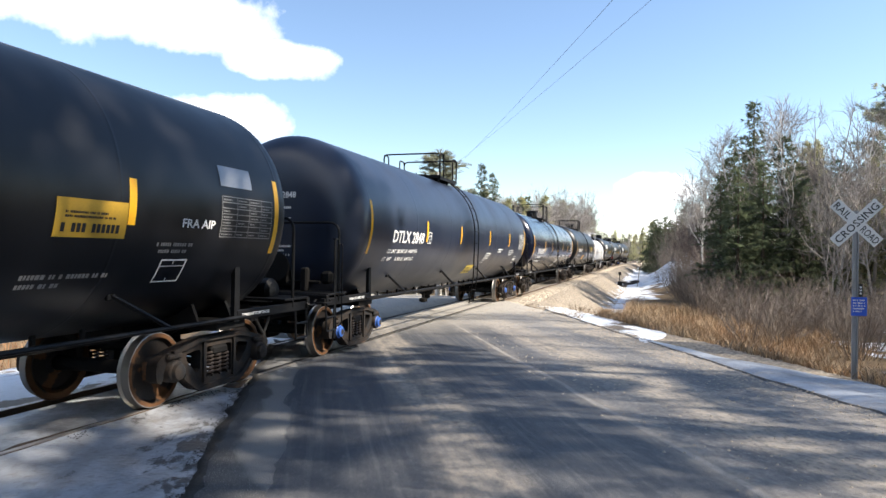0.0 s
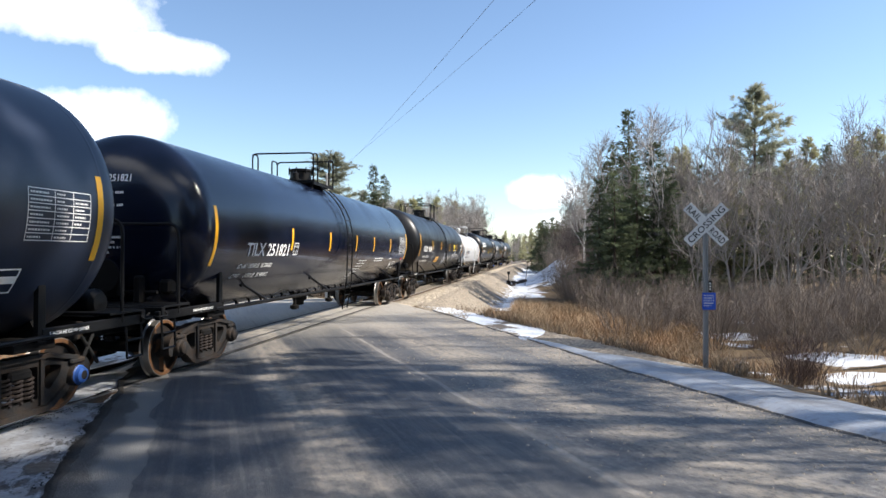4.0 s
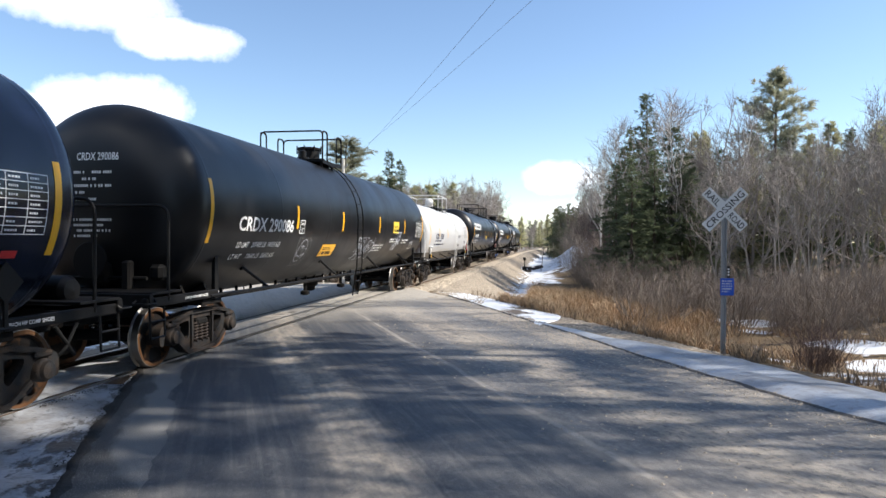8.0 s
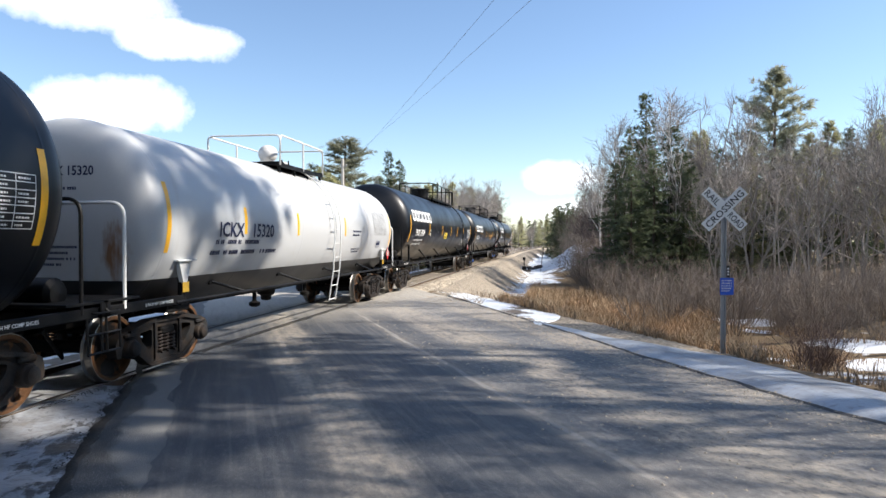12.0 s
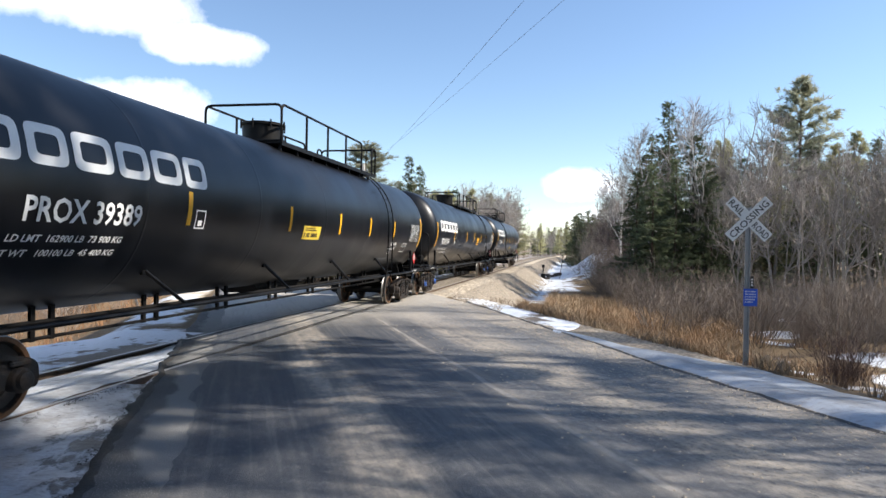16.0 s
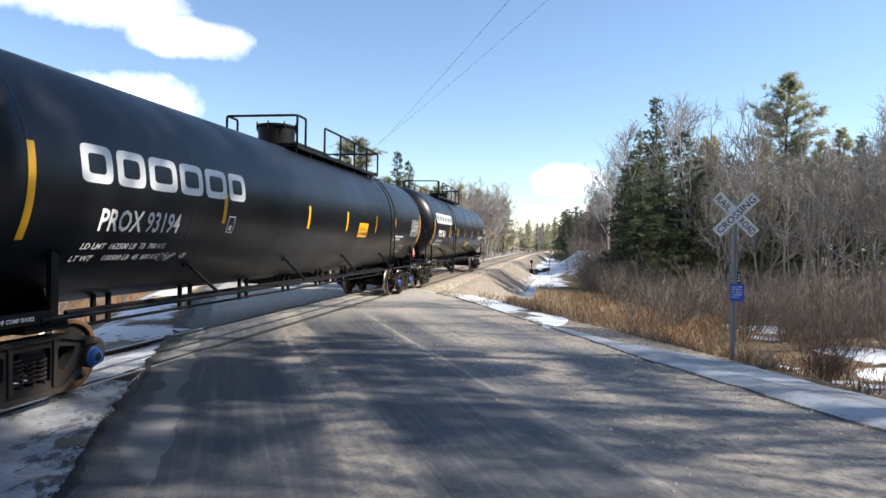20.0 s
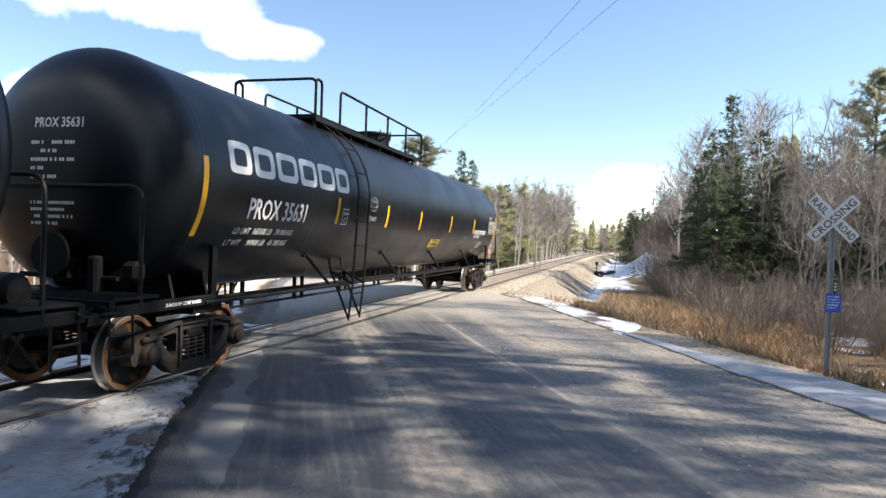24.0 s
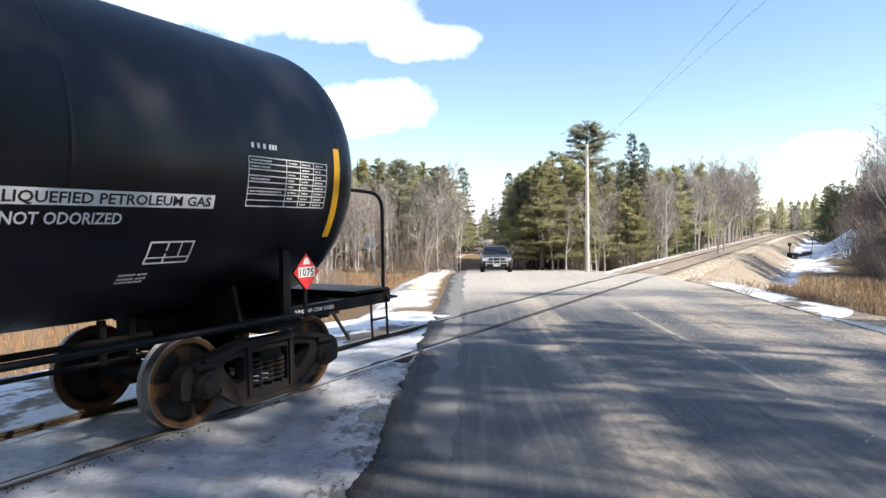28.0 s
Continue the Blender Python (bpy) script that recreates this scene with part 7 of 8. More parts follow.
def tree_kind(key, name, label, wood_geo, crown_geo, bark, leaf, crown_name="crown"):
    t = thing(name, label, "tree")
    part("trunk", wood_geo, bark, t, smooth=50)
    part(crown_name, crown_geo, leaf, t, smooth=0)
    TREES.setdefault(key, []).append(t)
    t.matrix_basis = pose(0, -400, -50)
    return t


for s in range(4):
    tree_kind("bare", "bare_tree", "tall leafless grey hardwood tree at the wood edge", *make_bare_tree(10 + s, 10, 0.32 + 0.05 * s, 1, 1.0), M["bark_grey"], M["twigs"])
for s in range(3):
    tree_kind("birch", "birch_tree", "slender leafless birch with pale bark", *make_bare_tree(30 + s, 10, 0.28, 1 if s < 2 else 2, 0.8), M["bark_birch"], M["twigs"])
for s in range(2):
    tree_kind("multi", "bare_tree", "many-stemmed leafless tree with a tangle of twigs", *make_bare_tree(50 + s, 8, 0.36, 3, 0.55), M["bark_grey"], M["twigs"])
for s in range(4):
    tree_kind("spruce", "spruce_tree", "dark green pointed spruce tree", *make_spruce(70 + s, 10, 0.20 + 0.02 * s, 0.12 * (s == 3)), M["bark_dark"], M["spruce"])
for s in range(4):
    tree_kind("pine", "pine_tree", "white pine tree with level tufted branches", *make_pine(90 + s, 11, 0.26 if s < 2 else 0.12, 0.25 if s < 2 else 0.22, 0.05, 17), M["bark_dark"], M["pine"])
for s in range(2):
    tree_kind("white", "pine_tree", "tall white pine with broad open layered branches", *make_pine(140 + s, 11, 0.36, 0.19, 0.08, 24, True), M["bark_dark"], M["pine_grey"])
for s in range(2):
    tree_kind("high", "pine_tree", "tall pine with a long bare trunk and a tufted top", *make_pine(160 + s, 11, 0.62, 0.15, 0.28, 10, True, 1.5), M["bark_dark"], M["pine"])
for s in range(2):
    tree_kind("tall", "pine_tree", "tall pine with a clear trunk and a high tufted crown", *make_pine(120 + s, 11, 0.52, 0.22, 0.42, 7), M["bark_dark"], M["pine"])
for s in range(2):
    tree_kind("sparse", "bare_tree", "thinly branched leafless tree", *make_bare_tree(60 + s, 10, 0.26, 1, 0.4), M["bark_grey"], M["twigs"])
TREE_H = {"high": 11, "white": 11, "sparse": 10, "tall": 11, "bare": 10, "birch": 10, "multi": 8, "spruce": 10, "pine": 11}
trng = random.Random(77)


def plant(kind, x, y, h, wide=1.0, group="trees of the wood", which=None):
    src = TREES[kind][trng.randrange(len(TREES[kind])) if which is None else which]
    k = h / TREE_H[kind]
    t = copy_thing(src, pose(x, y, float(ground_z(x, y)), 0, 0, trng.uniform(0, 360)))
    t.scale = (k * wide, k * wide, k)
    t["group"] = group
    return t


def at_bearing(az, dist):
    return dist * math.sin(radians(az)), dist * math.cos(radians(az))


def plant_at(kind, az, dist, el_top, wide=1.0, which=None, group="trees of the wood"):
    """A tree at a bearing and distance from the crossing's near side, as tall as the elevation of its tip asks."""
    x, y = at_bearing(az, dist)
    h = 1.95 + dist * math.tan(radians(el_top)) - float(ground_z(x, y))
    return plant(kind, x, y, h, wide, group, which)


# right-hand wood: marked trees first
plant_at("spruce", 7.55, 50, 12.0, 1.05, 0)
plant_at("white", 17.05, 52, 13.2, 1.05, 0)
plant_at("bare", 23.0, 44, 11.8, 0.9, 1)
plant_at("spruce", 22.0, 46, 8.3, 1.0)
for az, dist, el in ((5.2, 44, 6.4), (6.4, 41, 6.9), (8.2, 42, 7.4), (9.6, 44, 9.4), (11.0, 43, 6.0), (5.9, 48, 8.0), (10.3, 46, 7.0)):
    plant_at("spruce", az, dist, el, 1.25)
for az, dist, el in ((12.6, 48, 6.5), (14.0, 50, 6.8), (15.4, 47, 7.4), (18.2, 50, 8.0), (19.5, 47, 8.2), (20.9, 50, 8.8), (23.8, 48, 8.6), (25.3, 45, 9.0), (27.0, 44, 9.4), (28.5, 46, 9.5), (13.3, 53, 7.4), (17.0, 56, 8.2)):
    plant_at("spruce" if trng.random() < 0.6 else "pine", az, dist, el, 1.15)
for az, dist, el in ((6.6, 46, 11.2), (9.0, 48, 12.8), (10.1, 44, 12.9), (11.4, 47, 11.8), (12.3, 45, 11.5), (13.2, 44, 12.8), (14.2, 49, 12.0), (3.9, 60, 8.6), (4.8, 52, 10.2), (15.6, 46, 10.6), (18.5, 47, 9.6), (20.2, 45, 10.2), (21.6, 43, 10.0), (24.4, 42, 10.6), (26.0, 42, 11.0), (28.0, 40, 11.5), (30.0, 38, 12)):
    plant_at("bare" if trng.random() < 0.7 else "birch", az, dist, el, 0.95)
for az, dist, el in ((13.0, 33, 7.2), (14.5, 34, 8.0), (16.0, 32, 7.4), (17.4, 31, 8.2), (18.8, 32, 7.6), (20.0, 30, 8.0), (21.4, 31, 8.4), (22.8, 29, 8.0), (24.0, 30, 8.8), (25.4, 28, 8.6), (27.0, 29, 9), (11.5, 36, 6.2), (10.2, 38, 5.6), (19.4, 35, 9.0), (23.4, 34, 9.2)):
    plant_at("multi", az, dist + 7, el, 1.0)
for k in range(46):
    plant_at(trng.choice(["bare", "bare", "spruce", "pine", "birch"]), trng.uniform(5.5, 34), trng.uniform(55, 85), trng.uniform(6.5, 9.5), 1.1)
# far woods to the right of the line
plant_at("spruce", 2.6, 98, 3.9, 1.1, 1)
for az, dist, el in ((0.2, 150, 2.8), (-0.5, 160, 2.3), (1.2, 140, 2.4), (1.7, 125, 2.9), (2.1, 120, 2.4), (-1.2, 190, 1.6), (0.8, 150, 2.0), (3.0, 105, 3.0)):
    plant_at("pine" if az < 0.5 else "spruce", az, dist, el, 1.2)
for k in range(16):
    d = trng.uniform(95, 150)
    plant_at("spruce", trng.uniform(0.2, 4.4), d, trng.uniform(2.0, 3.3), 1.7)
for k in range(34):                           # brown wood edge to the left of the line
    az = trng.uniform(-11.5, -1.2)
    d = 72 + (az + 11.5) * 9 + trng.uniform(0, 14)
    if at_bearing(az, d)[0] < float(track_x(at_bearing(az, d)[1])) - 6:
        plant_at(trng.choice(["bare", "multi", "bare", "birch", "pine"]), az, d, 2.2 + 2.6 * min(1.0, max(0.0, -az - 1.2) / 6) * trng.uniform(0.8, 1.15), 1.35)
for k in range(26):
    d = trng.uniform(70, 125)
    plant_at(trng.choice(["bare", "birch", "multi"]), trng.uniform(2.6, 5.4), d, trng.uniform(3.6, 6.0) * 85 / d + 0.6, 1.0)
# wood edges along the line, out to the bend
for k in range(110):
    y = 70 + 290 * trng.random() ** 1.3
    x = float(track_x(y)) - trng.uniform(8.5, 24)
    plant(trng.choice(["bare", "birch", "bare", "multi", "pine", "spruce"]), x, y, trng.uniform(7, 12.5), 1.05)
for k in range(60):
    y = 115 + 260 * trng.random()
    x = float(track_x(y)) + trng.uniform(9, 26)
    plant(trng.choice(["bare", "spruce", "bare", "pine"]), x, y, trng.uniform(7, 11), 1.1)
for k in range(30):
    plant(trng.choice(["spruce", "pine"]), trng.uniform(-20, 34), trng.uniform(300, 360), trng.uniform(10, 14), 1.4)
# woods to the left of the line, past the road
plant_at("white", -17.85, 58, 8.75, 1.6, 1)
plant_at("spruce", -14.15, 66, 7.6, 0.9, 0)
plant_at("spruce", -13.2, 66, 6.9, 0.9, 1)
for az, dist, el in ((-12.0, 60, 4.6), (-10.8, 66, 4.2), (-11.4, 56, 3.2), (-15.0, 58, 5.4), (-16.2, 54, 5.0)):
    plant_at("pine" if trng.random() < 0.5 else "spruce", az, dist, el, 1.1)
for k in range(44):
    az = trng.uniform(-16.5, -1.4)
    d = 62 + (az + 16.5) * 5.5 + trng.uniform(-4, 16)
    x, y = at_bearing(az, d)
    if x > XC - 5:
        continue
    plant_at(trng.choice(["bare", "birch", "bare", "multi"]), az, d, (5.6 if az < -5 else 4.4) * trng.uniform(0.75, 1.1), 1.0)
for az, dist, el in ((-24.6, 52, 3.6), (-23.6, 50, 4.6), (-22.6, 50, 5.2), (-21.8, 48, 5.6), (-20.9, 49, 5.2), (-20.0, 50, 6.2), (-19.2, 52, 5.6), (-18.4, 50, 5.0), (-23.0, 56, 4.8), (-21.0, 56, 6.0)):
    plant_at("pine", az, dist, el, 1.7, trng.choice([2, 3]))
for k in range(22):
    plant_at("birch" if trng.random() < 0.6 else "bare", trng.uniform(-23.5, -11.5), trng.uniform(46, 58), trng.uniform(2.4, 4.4), 0.9)
# left side of the road beyond the crossing, and behind the train
for az, dist, el in ((-37.0, 62, 6.0), (-35.6, 60, 6.0), (-34.2, 62, 5.9), (-33.0, 60, 5.6), (-31.9, 64, 5.7), (-30.6, 62, 4.6), (-29.6, 66, 4.0), (-38.6, 58, 6.0), (-40.4, 60, 6.0), (-42.5, 60, 6.0), (-28.6, 72, 3.0)):
    plant_at("pine", az, dist, el, 1.75, trng.choice([2, 3]))
for k in range(24):                           # mixed wood edge along the far road
    plant_at(trng.choice(["white", "pine", "bare", "birch"]), trng.uniform(-43, -29.2), trng.uniform(50, 66), trng.uniform(3.6, 6.0), 1.35)
for k in range(14):
    plant_at(trng.choice(["white", "pine"]), trng.uniform(-24.2, -17.5), trng.uniform(48, 58), trng.uniform(2.8, 5.4), 1.3)
plant_at("spruce", -25.6, 120, 2.6, 1.0)
for k in range(34):
    plant_at(trng.choice(["pine", "spruce", "bare", "birch"]), trng.uniform(-28.8, -24.2), trng.uniform(125, 210), trng.uniform(0.6, 1.9), 1.3)
for k in range(40):
    plant_at(trng.choice(["pine", "spruce", "bare"]), trng.uniform(-50, -28.2), trng.uniform(68, 100), trng.uniform(3.4, 5.4), 1.3)
for k in range(30):
    plant_at(trng.choice(["pine", "spruce", "bare"]), trng.uniform(-24.4, -10), trng.uniform(66, 95), trng.uniform(3.2, 5.0), 1.3)
for k in range(14):
    plant_at("pine", trng.uniform(-24.2, -14), trng.uniform(50, 60), trng.uniform(1.6, 3.6), 1.5, trng.choice([2, 3]))
for k in range(30):
    plant_at(trng.choice(["birch", "birch", "multi", "bare"]), trng.uniform(-52, -28.6), trng.uniform(46, 58), trng.uniform(2.6, 4.8), 1.0)
for k in range(26):
    plant_at(trng.choice(["pine", "bare", "spruce"]), trng.uniform(-75, -38), trng.uniform(56, 80), trng.uniform(4.0, 6.5), 1.1)
for k in range(46):
    az = trng.uniform(-17, -3)
    d = 64 + (az + 17) * 4.5 + trng.uniform(0, 22)
    if at_bearing(az, d)[0] < XC - 6:
        plant_at(trng.choice(["bare", "birch", "multi", "bare", "pine"]), az, d, trng.uniform(3.0, 4.8), 1.0)
for k in range(34):
    plant_at(trng.choice(["birch", "bare", "multi"]), trng.uniform(-50, -28.8), trng.uniform(44, 58), trng.uniform(2.6, 5.0), 1.0)
for k in range(30):                           # young birches in the field beyond the track
    x, y = trng.uniform(-46, -21), trng.uniform(4, 34)
    if x * RN.x + y * RN.y < -6.5:
        plant(trng.choice(["birch", "birch", "multi"]), x, y, trng.uniform(4.0, 7.5), 1.0)
# unseen trees behind and beyond the track, left of the viewpoint, added to block skylight
for k in range(12):
    plant(trng.choice(["spruce", "pine", "spruce"]), trng.uniform(-36, -18), trng.uniform(-26, 0.5), trng.uniform(11, 15), 1.3, "roadside trees")
# more unseen trees behind the viewpoint, likewise added against skylight
for k in range(10):
    plant(trng.choice(["tall", "spruce"]), trng.uniform(9, 13), trng.uniform(-24, -8), trng.uniform(14, 19), 1.2, "roadside trees")
# wood on the sunny side of the road, beside and behind the viewpoint, that shades it
def roadside(kinds, y0, y1, step, x0, x1, h0, h1, wide):
    y = y0
    while y < y1:
        x, yy = trng.uniform(x0, x1), y + trng.uniform(-0.6, 0.6)
        x = max(x, 0.72 * yy)
        plant(trng.choice(kinds), x, yy, trng.uniform(h0, h1), wide, "roadside trees")
        y += step


roadside(["bare", "sparse"], -16, 9, 3.2, 13, 18, 22, 26, 0.66)
roadside(["sparse", "bare"], 9, 24.5, 2.4, 14, 21, 20, 24, 0.72)
roadside(["sparse"], -12, 20, 2.4, 12, 20, 14, 20, 0.8)
# high crowns out of view, shaped and placed to dapple the tanks
roadside(["high"], -6, 16, 3.3, 13, 18, 24, 27, 0.80)
# bare trees out of view, set where the road wants shade
for x, y, h in ((11.6, 5.6, 11.5), (12.4, 8.6, 12.5), (13.0, 2.4, 13.0), (13.6, 17.6, 13.5), (12.8, 11.8, 12.0)):
    plant("bare", x, y, h, 1.0, "roadside trees")
# unseen conifers behind the viewpoint, added to darken reflections in the tank heads
for k in range(60):
    x, y = trng.uniform(-52, 46), trng.uniform(-62, -30)
    if -7 < x * RN.x + y * RN.y < 13:         # the road runs on
        continue
    plant(trng.choice(["pine", "spruce", "spruce"]), x, y, trng.uniform(9, 14), 1.35, "roadside trees")
# unseen backing row far right, added to cut skylight on the tank sides
for k in range(80):
    plant(trng.choice(["pine", "spruce", "spruce", "bare"]), trng.uniform(34, 54), trng.uniform(-50, 30), trng.uniform(18, 23), 1.2, "roadside trees")

for k in range(46):                           # unseen young spruces deeper in the sunny-side wood, added to darken tank reflections
    x, y = trng.uniform(21, 32), trng.uniform(-24, 14)
    plant("spruce", x, y, trng.uniform(8, 11.5), 1.5, "roadside trees")
# slim hardwoods before the pines past the crossing, and more birches in the field
for k in range(26):
    plant_at(trng.choice(["birch", "bare", "sparse"]), trng.uniform(-18.5, -7.0), trng.uniform(47, 60), trng.uniform(3.0, 5.6), 0.9)
for k in range(36):
    x, y = trng.uniform(-40, -19), trng.uniform(2, 32)
    if x * RN.x + y * RN.y < -6.5:
        plant(trng.choice(["birch", "birch", "multi"]), x, y, trng.uniform(3.5, 6.5), 0.9)

# brush along the foot of the wood
SHRUBS = [make_shrub(200 + s, 2.2, 22 + 3 * s, 0.45 + 0.1 * s).mesh("bare_shrub", M["shrub"], 0) for s in range(4)]


DARK_SHRUBS = [m.copy() for m in SHRUBS]
for m in DARK_SHRUBS:
    m.materials[0] = M["shrub_dark"]


def shrub(x, y, h, dark=False):
    o = new("bare_shrub", (DARK_SHRUBS if dark else SHRUBS)[trng.randrange(4)])
    k = h / 2.2
    o.matrix_basis = pose(x, y, float(ground_z(x, y)), 0, 0, trng.uniform(0, 360)) @ Matrix.Diagonal((k * 1.15, k * 1.15, k, 1))
    return tagged(o, "dark leafless shrub above the ditch" if dark else "leafless brown shrub in dry grass", "shrub", "roadside bare shrubs")


shrub(6.55, 17.7, 1.25, True)
shrub(6.15, 17.6, 1.4, True)
shrub(6.30, 17.2, 1.3, True)
shrub(6.70, 17.3, 1.0, True)
tagged(shrub(6.36, 17.4, 1.6, True), "low dark leafless bush on the snow beside the crossing sign", "shrub")
for k in range(100):
    az = trng.uniform(2.5, 30)
    d = trng.uniform(24, 36) if az > 6 else trng.uniform(38, 70)
    x, y = at_bearing(az, d)
    if x - XC < 9.0:
        continue
    shrub(x, y, trng.uniform(1.1, 2.7))
for k in range(40):                          # tall tangled thicket before the trees
    az = trng.uniform(11.0, 33)
    x, y = at_bearing(az, trng.uniform(27, 40))
    shrub(x, y, trng.uniform(1.0, 2.1))
for k in range(60):
    x, y = at_bearing(trng.uniform(-60, -29.5), trng.uniform(38, 56))
    shrub(x, y, trng.uniform(1.4, 3.2))
for k in range(45):
    x, y = at_bearing(trng.uniform(-23.5, -6), trng.uniform(48, 64))
    if x < XC - 5:
        shrub(x, y, trng.uniform(1.4, 3.0))

for k in range(70):
    y = trng.uniform(32, 110)
    shrub(float(track_x(y)) + trng.uniform(8.6, 12.5), y, trng.uniform(1.8, 3.6))
for k in range(46):
    x, y = at_bearing(trng.uniform(-62, -30), trng.uniform(24, 40))
    if x * RN.x + y * RN.y < -5:
        shrub(x, y, trng.uniform(0.8, 1.9))

for k in range(34):
    y = trng.uniform(44, 84)
    shrub(float(track_x(y)) + trng.uniform(10.0, 14.5), y, trng.uniform(2.0, 4.0), True)

# dry grass
def grass(name, spots, label, mat="straw"):
    g = Geo()
    rr = random.Random(len(spots))
    for x, y, h in spots:
        z = float(ground_z(x, y)) - 0.04
        a = rr.uniform(0, math.tau)
        lean = Vector((rr.uniform(-0.45, 0.45), rr.uniform(-0.45, 0.45), 1)).normalized()
        w = Vector((math.cos(a), math.sin(a), 0)) * rr.uniform(0.006, 0.016)
        p = Vector((x, y, z))
        m = p + lean * h * 0.55
        tip = p + lean * h + Vector((lean.x, lean.y, -0.15)) * h * rr.uniform(0.2, 0.8)
        g.add([p - w, p + w, m + w * 0.8, m - w * 0.8, tip], [(0, 1, 2, 3), (3, 2, 4)])
    return tagged(new(name, g.mesh(name, M[mat], 0)), label, "grass", kind="stuff")


spots = []
grng = random.Random(8)
while len(spots) < 30000:
    e, n = grng.uniform(2, 42), 8.3 + 11 * grng.random() ** 1.5
    x, y = e * RE.x + n * RN.x, e * RE.y + n * RN.y
    if x - XC < 4.6 + 0.02 * y or noise.noise(Vector((x * 0.35, y * 0.35, 3))) < -0.10 - 0.02 * (y - 14):
        continue
    near = y < 18 and n > 9.3
    if near and (noise.noise(Vector((x * 0.5, y * 0.5, 8))) < -0.05 or any(math.hypot(x - a, y - b) < c for a, b, c in PATCHES)):
        continue
    if math.hypot(x, y) < 31 and math.degrees(math.atan2(x, y)) > 12.8:
        if grng.random() < 0.55 or noise.noise(Vector((x * 0.4, y * 0.25, 8))) < -0.12:
            continue
        spots.append((x, y, grng.uniform(0.16, 0.48)))
        continue
    k = 0.5 + 0.5 * min(1, max(0, (n - 8.3) / 1.2))
    spots.append((x, y, (0.5 if y < 18 else 1.0) * k * grng.uniform(0.25, 0.85)))
grass("dry_grass", spots, "tall dry orange-tan grass along the ditch")
spots = []
while len(spots) < 7000:
    e, n = grng.uniform(1, 22), 8.2 + 6.5 * grng.random() ** 1.4
    x, y = e * RE.x + n * RN.x, e * RE.y + n * RN.y
    if noise.noise(Vector((x * 0.6, y * 0.6, 13))) < -0.15 or any(math.hypot(x - a, y - b) < c * 0.8 for a, b, c in PATCHES):
        continue
    spots.append((x, y, grng.uniform(0.10, 0.42)))
grass("weeds", spots, "low matted grey-brown weeds beside the ploughed snow", "dead_weeds")
spots = []
while len(spots) < 13000:
    x, y = grng.uniform(-42, -13.5), grng.uniform(-4, 34)
    e, n = x * RE.x + y * RE.y, x * RN.x + y * RN.y
    if n > -4.2:
        continue
    spots.append((x, y, grng.uniform(0.25, 0.7)))
grass("dry_grass", spots, "dry russet field grass beyond the track", "russet_grass")


# ---- crossing signs, pole and wires ----
def crossbuck(name, m, label, lettered=True, face="sign_white"):
    t = thing(name, label, "road sign", m)
    ch = [(-0.045, -0.03), (-0.03, -0.03), (-0.03, 0.015), (0.03, 0.015), (0.03, -0.03), (0.045, -0.03), (0.045, -0.012), (0.036, -0.012), (0.036, 0.022), (-0.036, 0.022), (-0.036, -0.012), (-0.045, -0.012)]
    g = Geo()
    k = len(ch)
    for z in (-0.9, 2.72):
        g.v += [(a, b, z) for a, b in ch]
    g.f += [(j, (j + 1) % k, k + (j + 1) % k, k + j) for j in range(k)] + [tuple(range(k - 1, -1, -1)), tuple(range(k, 2 * k))]
    part("post", g, M["galvanised"], t, "galvanised steel channel post", smooth=20)
    for ang, words, dy in ((45, ("CROSSING",), -0.052), (-45, ("RAIL", "ROAD"), -0.044)):
        turn = Matrix.Rotation(radians(-ang), 3, "Y")
        b = Geo().box((0, dy, 0), (0.92, 0.004, 0.19), 0.0015, turn)
        bl = part("blade", b, M[face], t, "white reflective blade" if lettered else "bare metal back of the blade", at=pose(0, 0, 2.52))
        if lettered:
            if len(words) == 1:
                spans = [(-0.42, words[0], 0.118, 0.84)]
            else:
                spans = [(-0.43, words[0], 0.118, 0.30), (0.12, words[1], 0.118, 0.32)]
            for a0, word, size, sq in spans:
                part("letters", text_mesh(word, size, M["sign_black"], lambda a, c, a0=a0, dy=dy: turn @ Vector((a0 + a, dy - 0.004, c - 0.059)), 0, sq, 0.0, 0.012)[0], None, bl, "black capital letters")
    part("bolt", Geo().lathe([(-0.064, 0.012), (-0.058, 0.016), (-0.03, 0.016)], "y", (0, 0, 2.52), 8), M["galvanised"], t)
    return t


sign = crossbuck("crossing_sign", pose(2.94, 12.2, -0.02, 0, -0.1, 4), "white crossbuck railway sign on a galvanised post in dry grass")
plate = part("notice_plate", Geo().box((0.05, -0.045, 1.17), (0.23, 0.004, 0.30), 0.0015), M["sign_blue"], sign, "small blue emergency notice plate")
tagged(part("notice_text", bars(lambda a, b: Vector((0.05 + a, -0.0485, 1.17 + b)), [(-0.09, 0.09 - 0.045 * k, 0.18 - 0.03 * (k == 4), 0.022) for k in range(5)], 5), M["sign_white"], plate, smooth=0), kind="stuff")
strip = part("number_strip", Geo().box((0.07, -0.045, 1.43), (0.055, 0.004, 0.21), 0.001), M["sign_black"], sign, "small black vertical number strip")
part("number_marks", Geo().box((0.07, -0.0485, 1.48), (0.03, 0.002, 0.03)).box((0.07, -0.0485, 1.43), (0.03, 0.002, 0.03)).box((0.07, -0.0485, 1.38), (0.03, 0.002, 0.03)), M["sign_white"], strip, smooth=0)

fx, fy = at_bearing(-35.9, 34)
crossbuck("crossing_sign", pose(fx, fy, float(ground_z(fx, fy)) + 0.2, 0, 13, 180 + 25), "weathered crossbuck sign leaning beside the far road edge", False, "grey_panel")

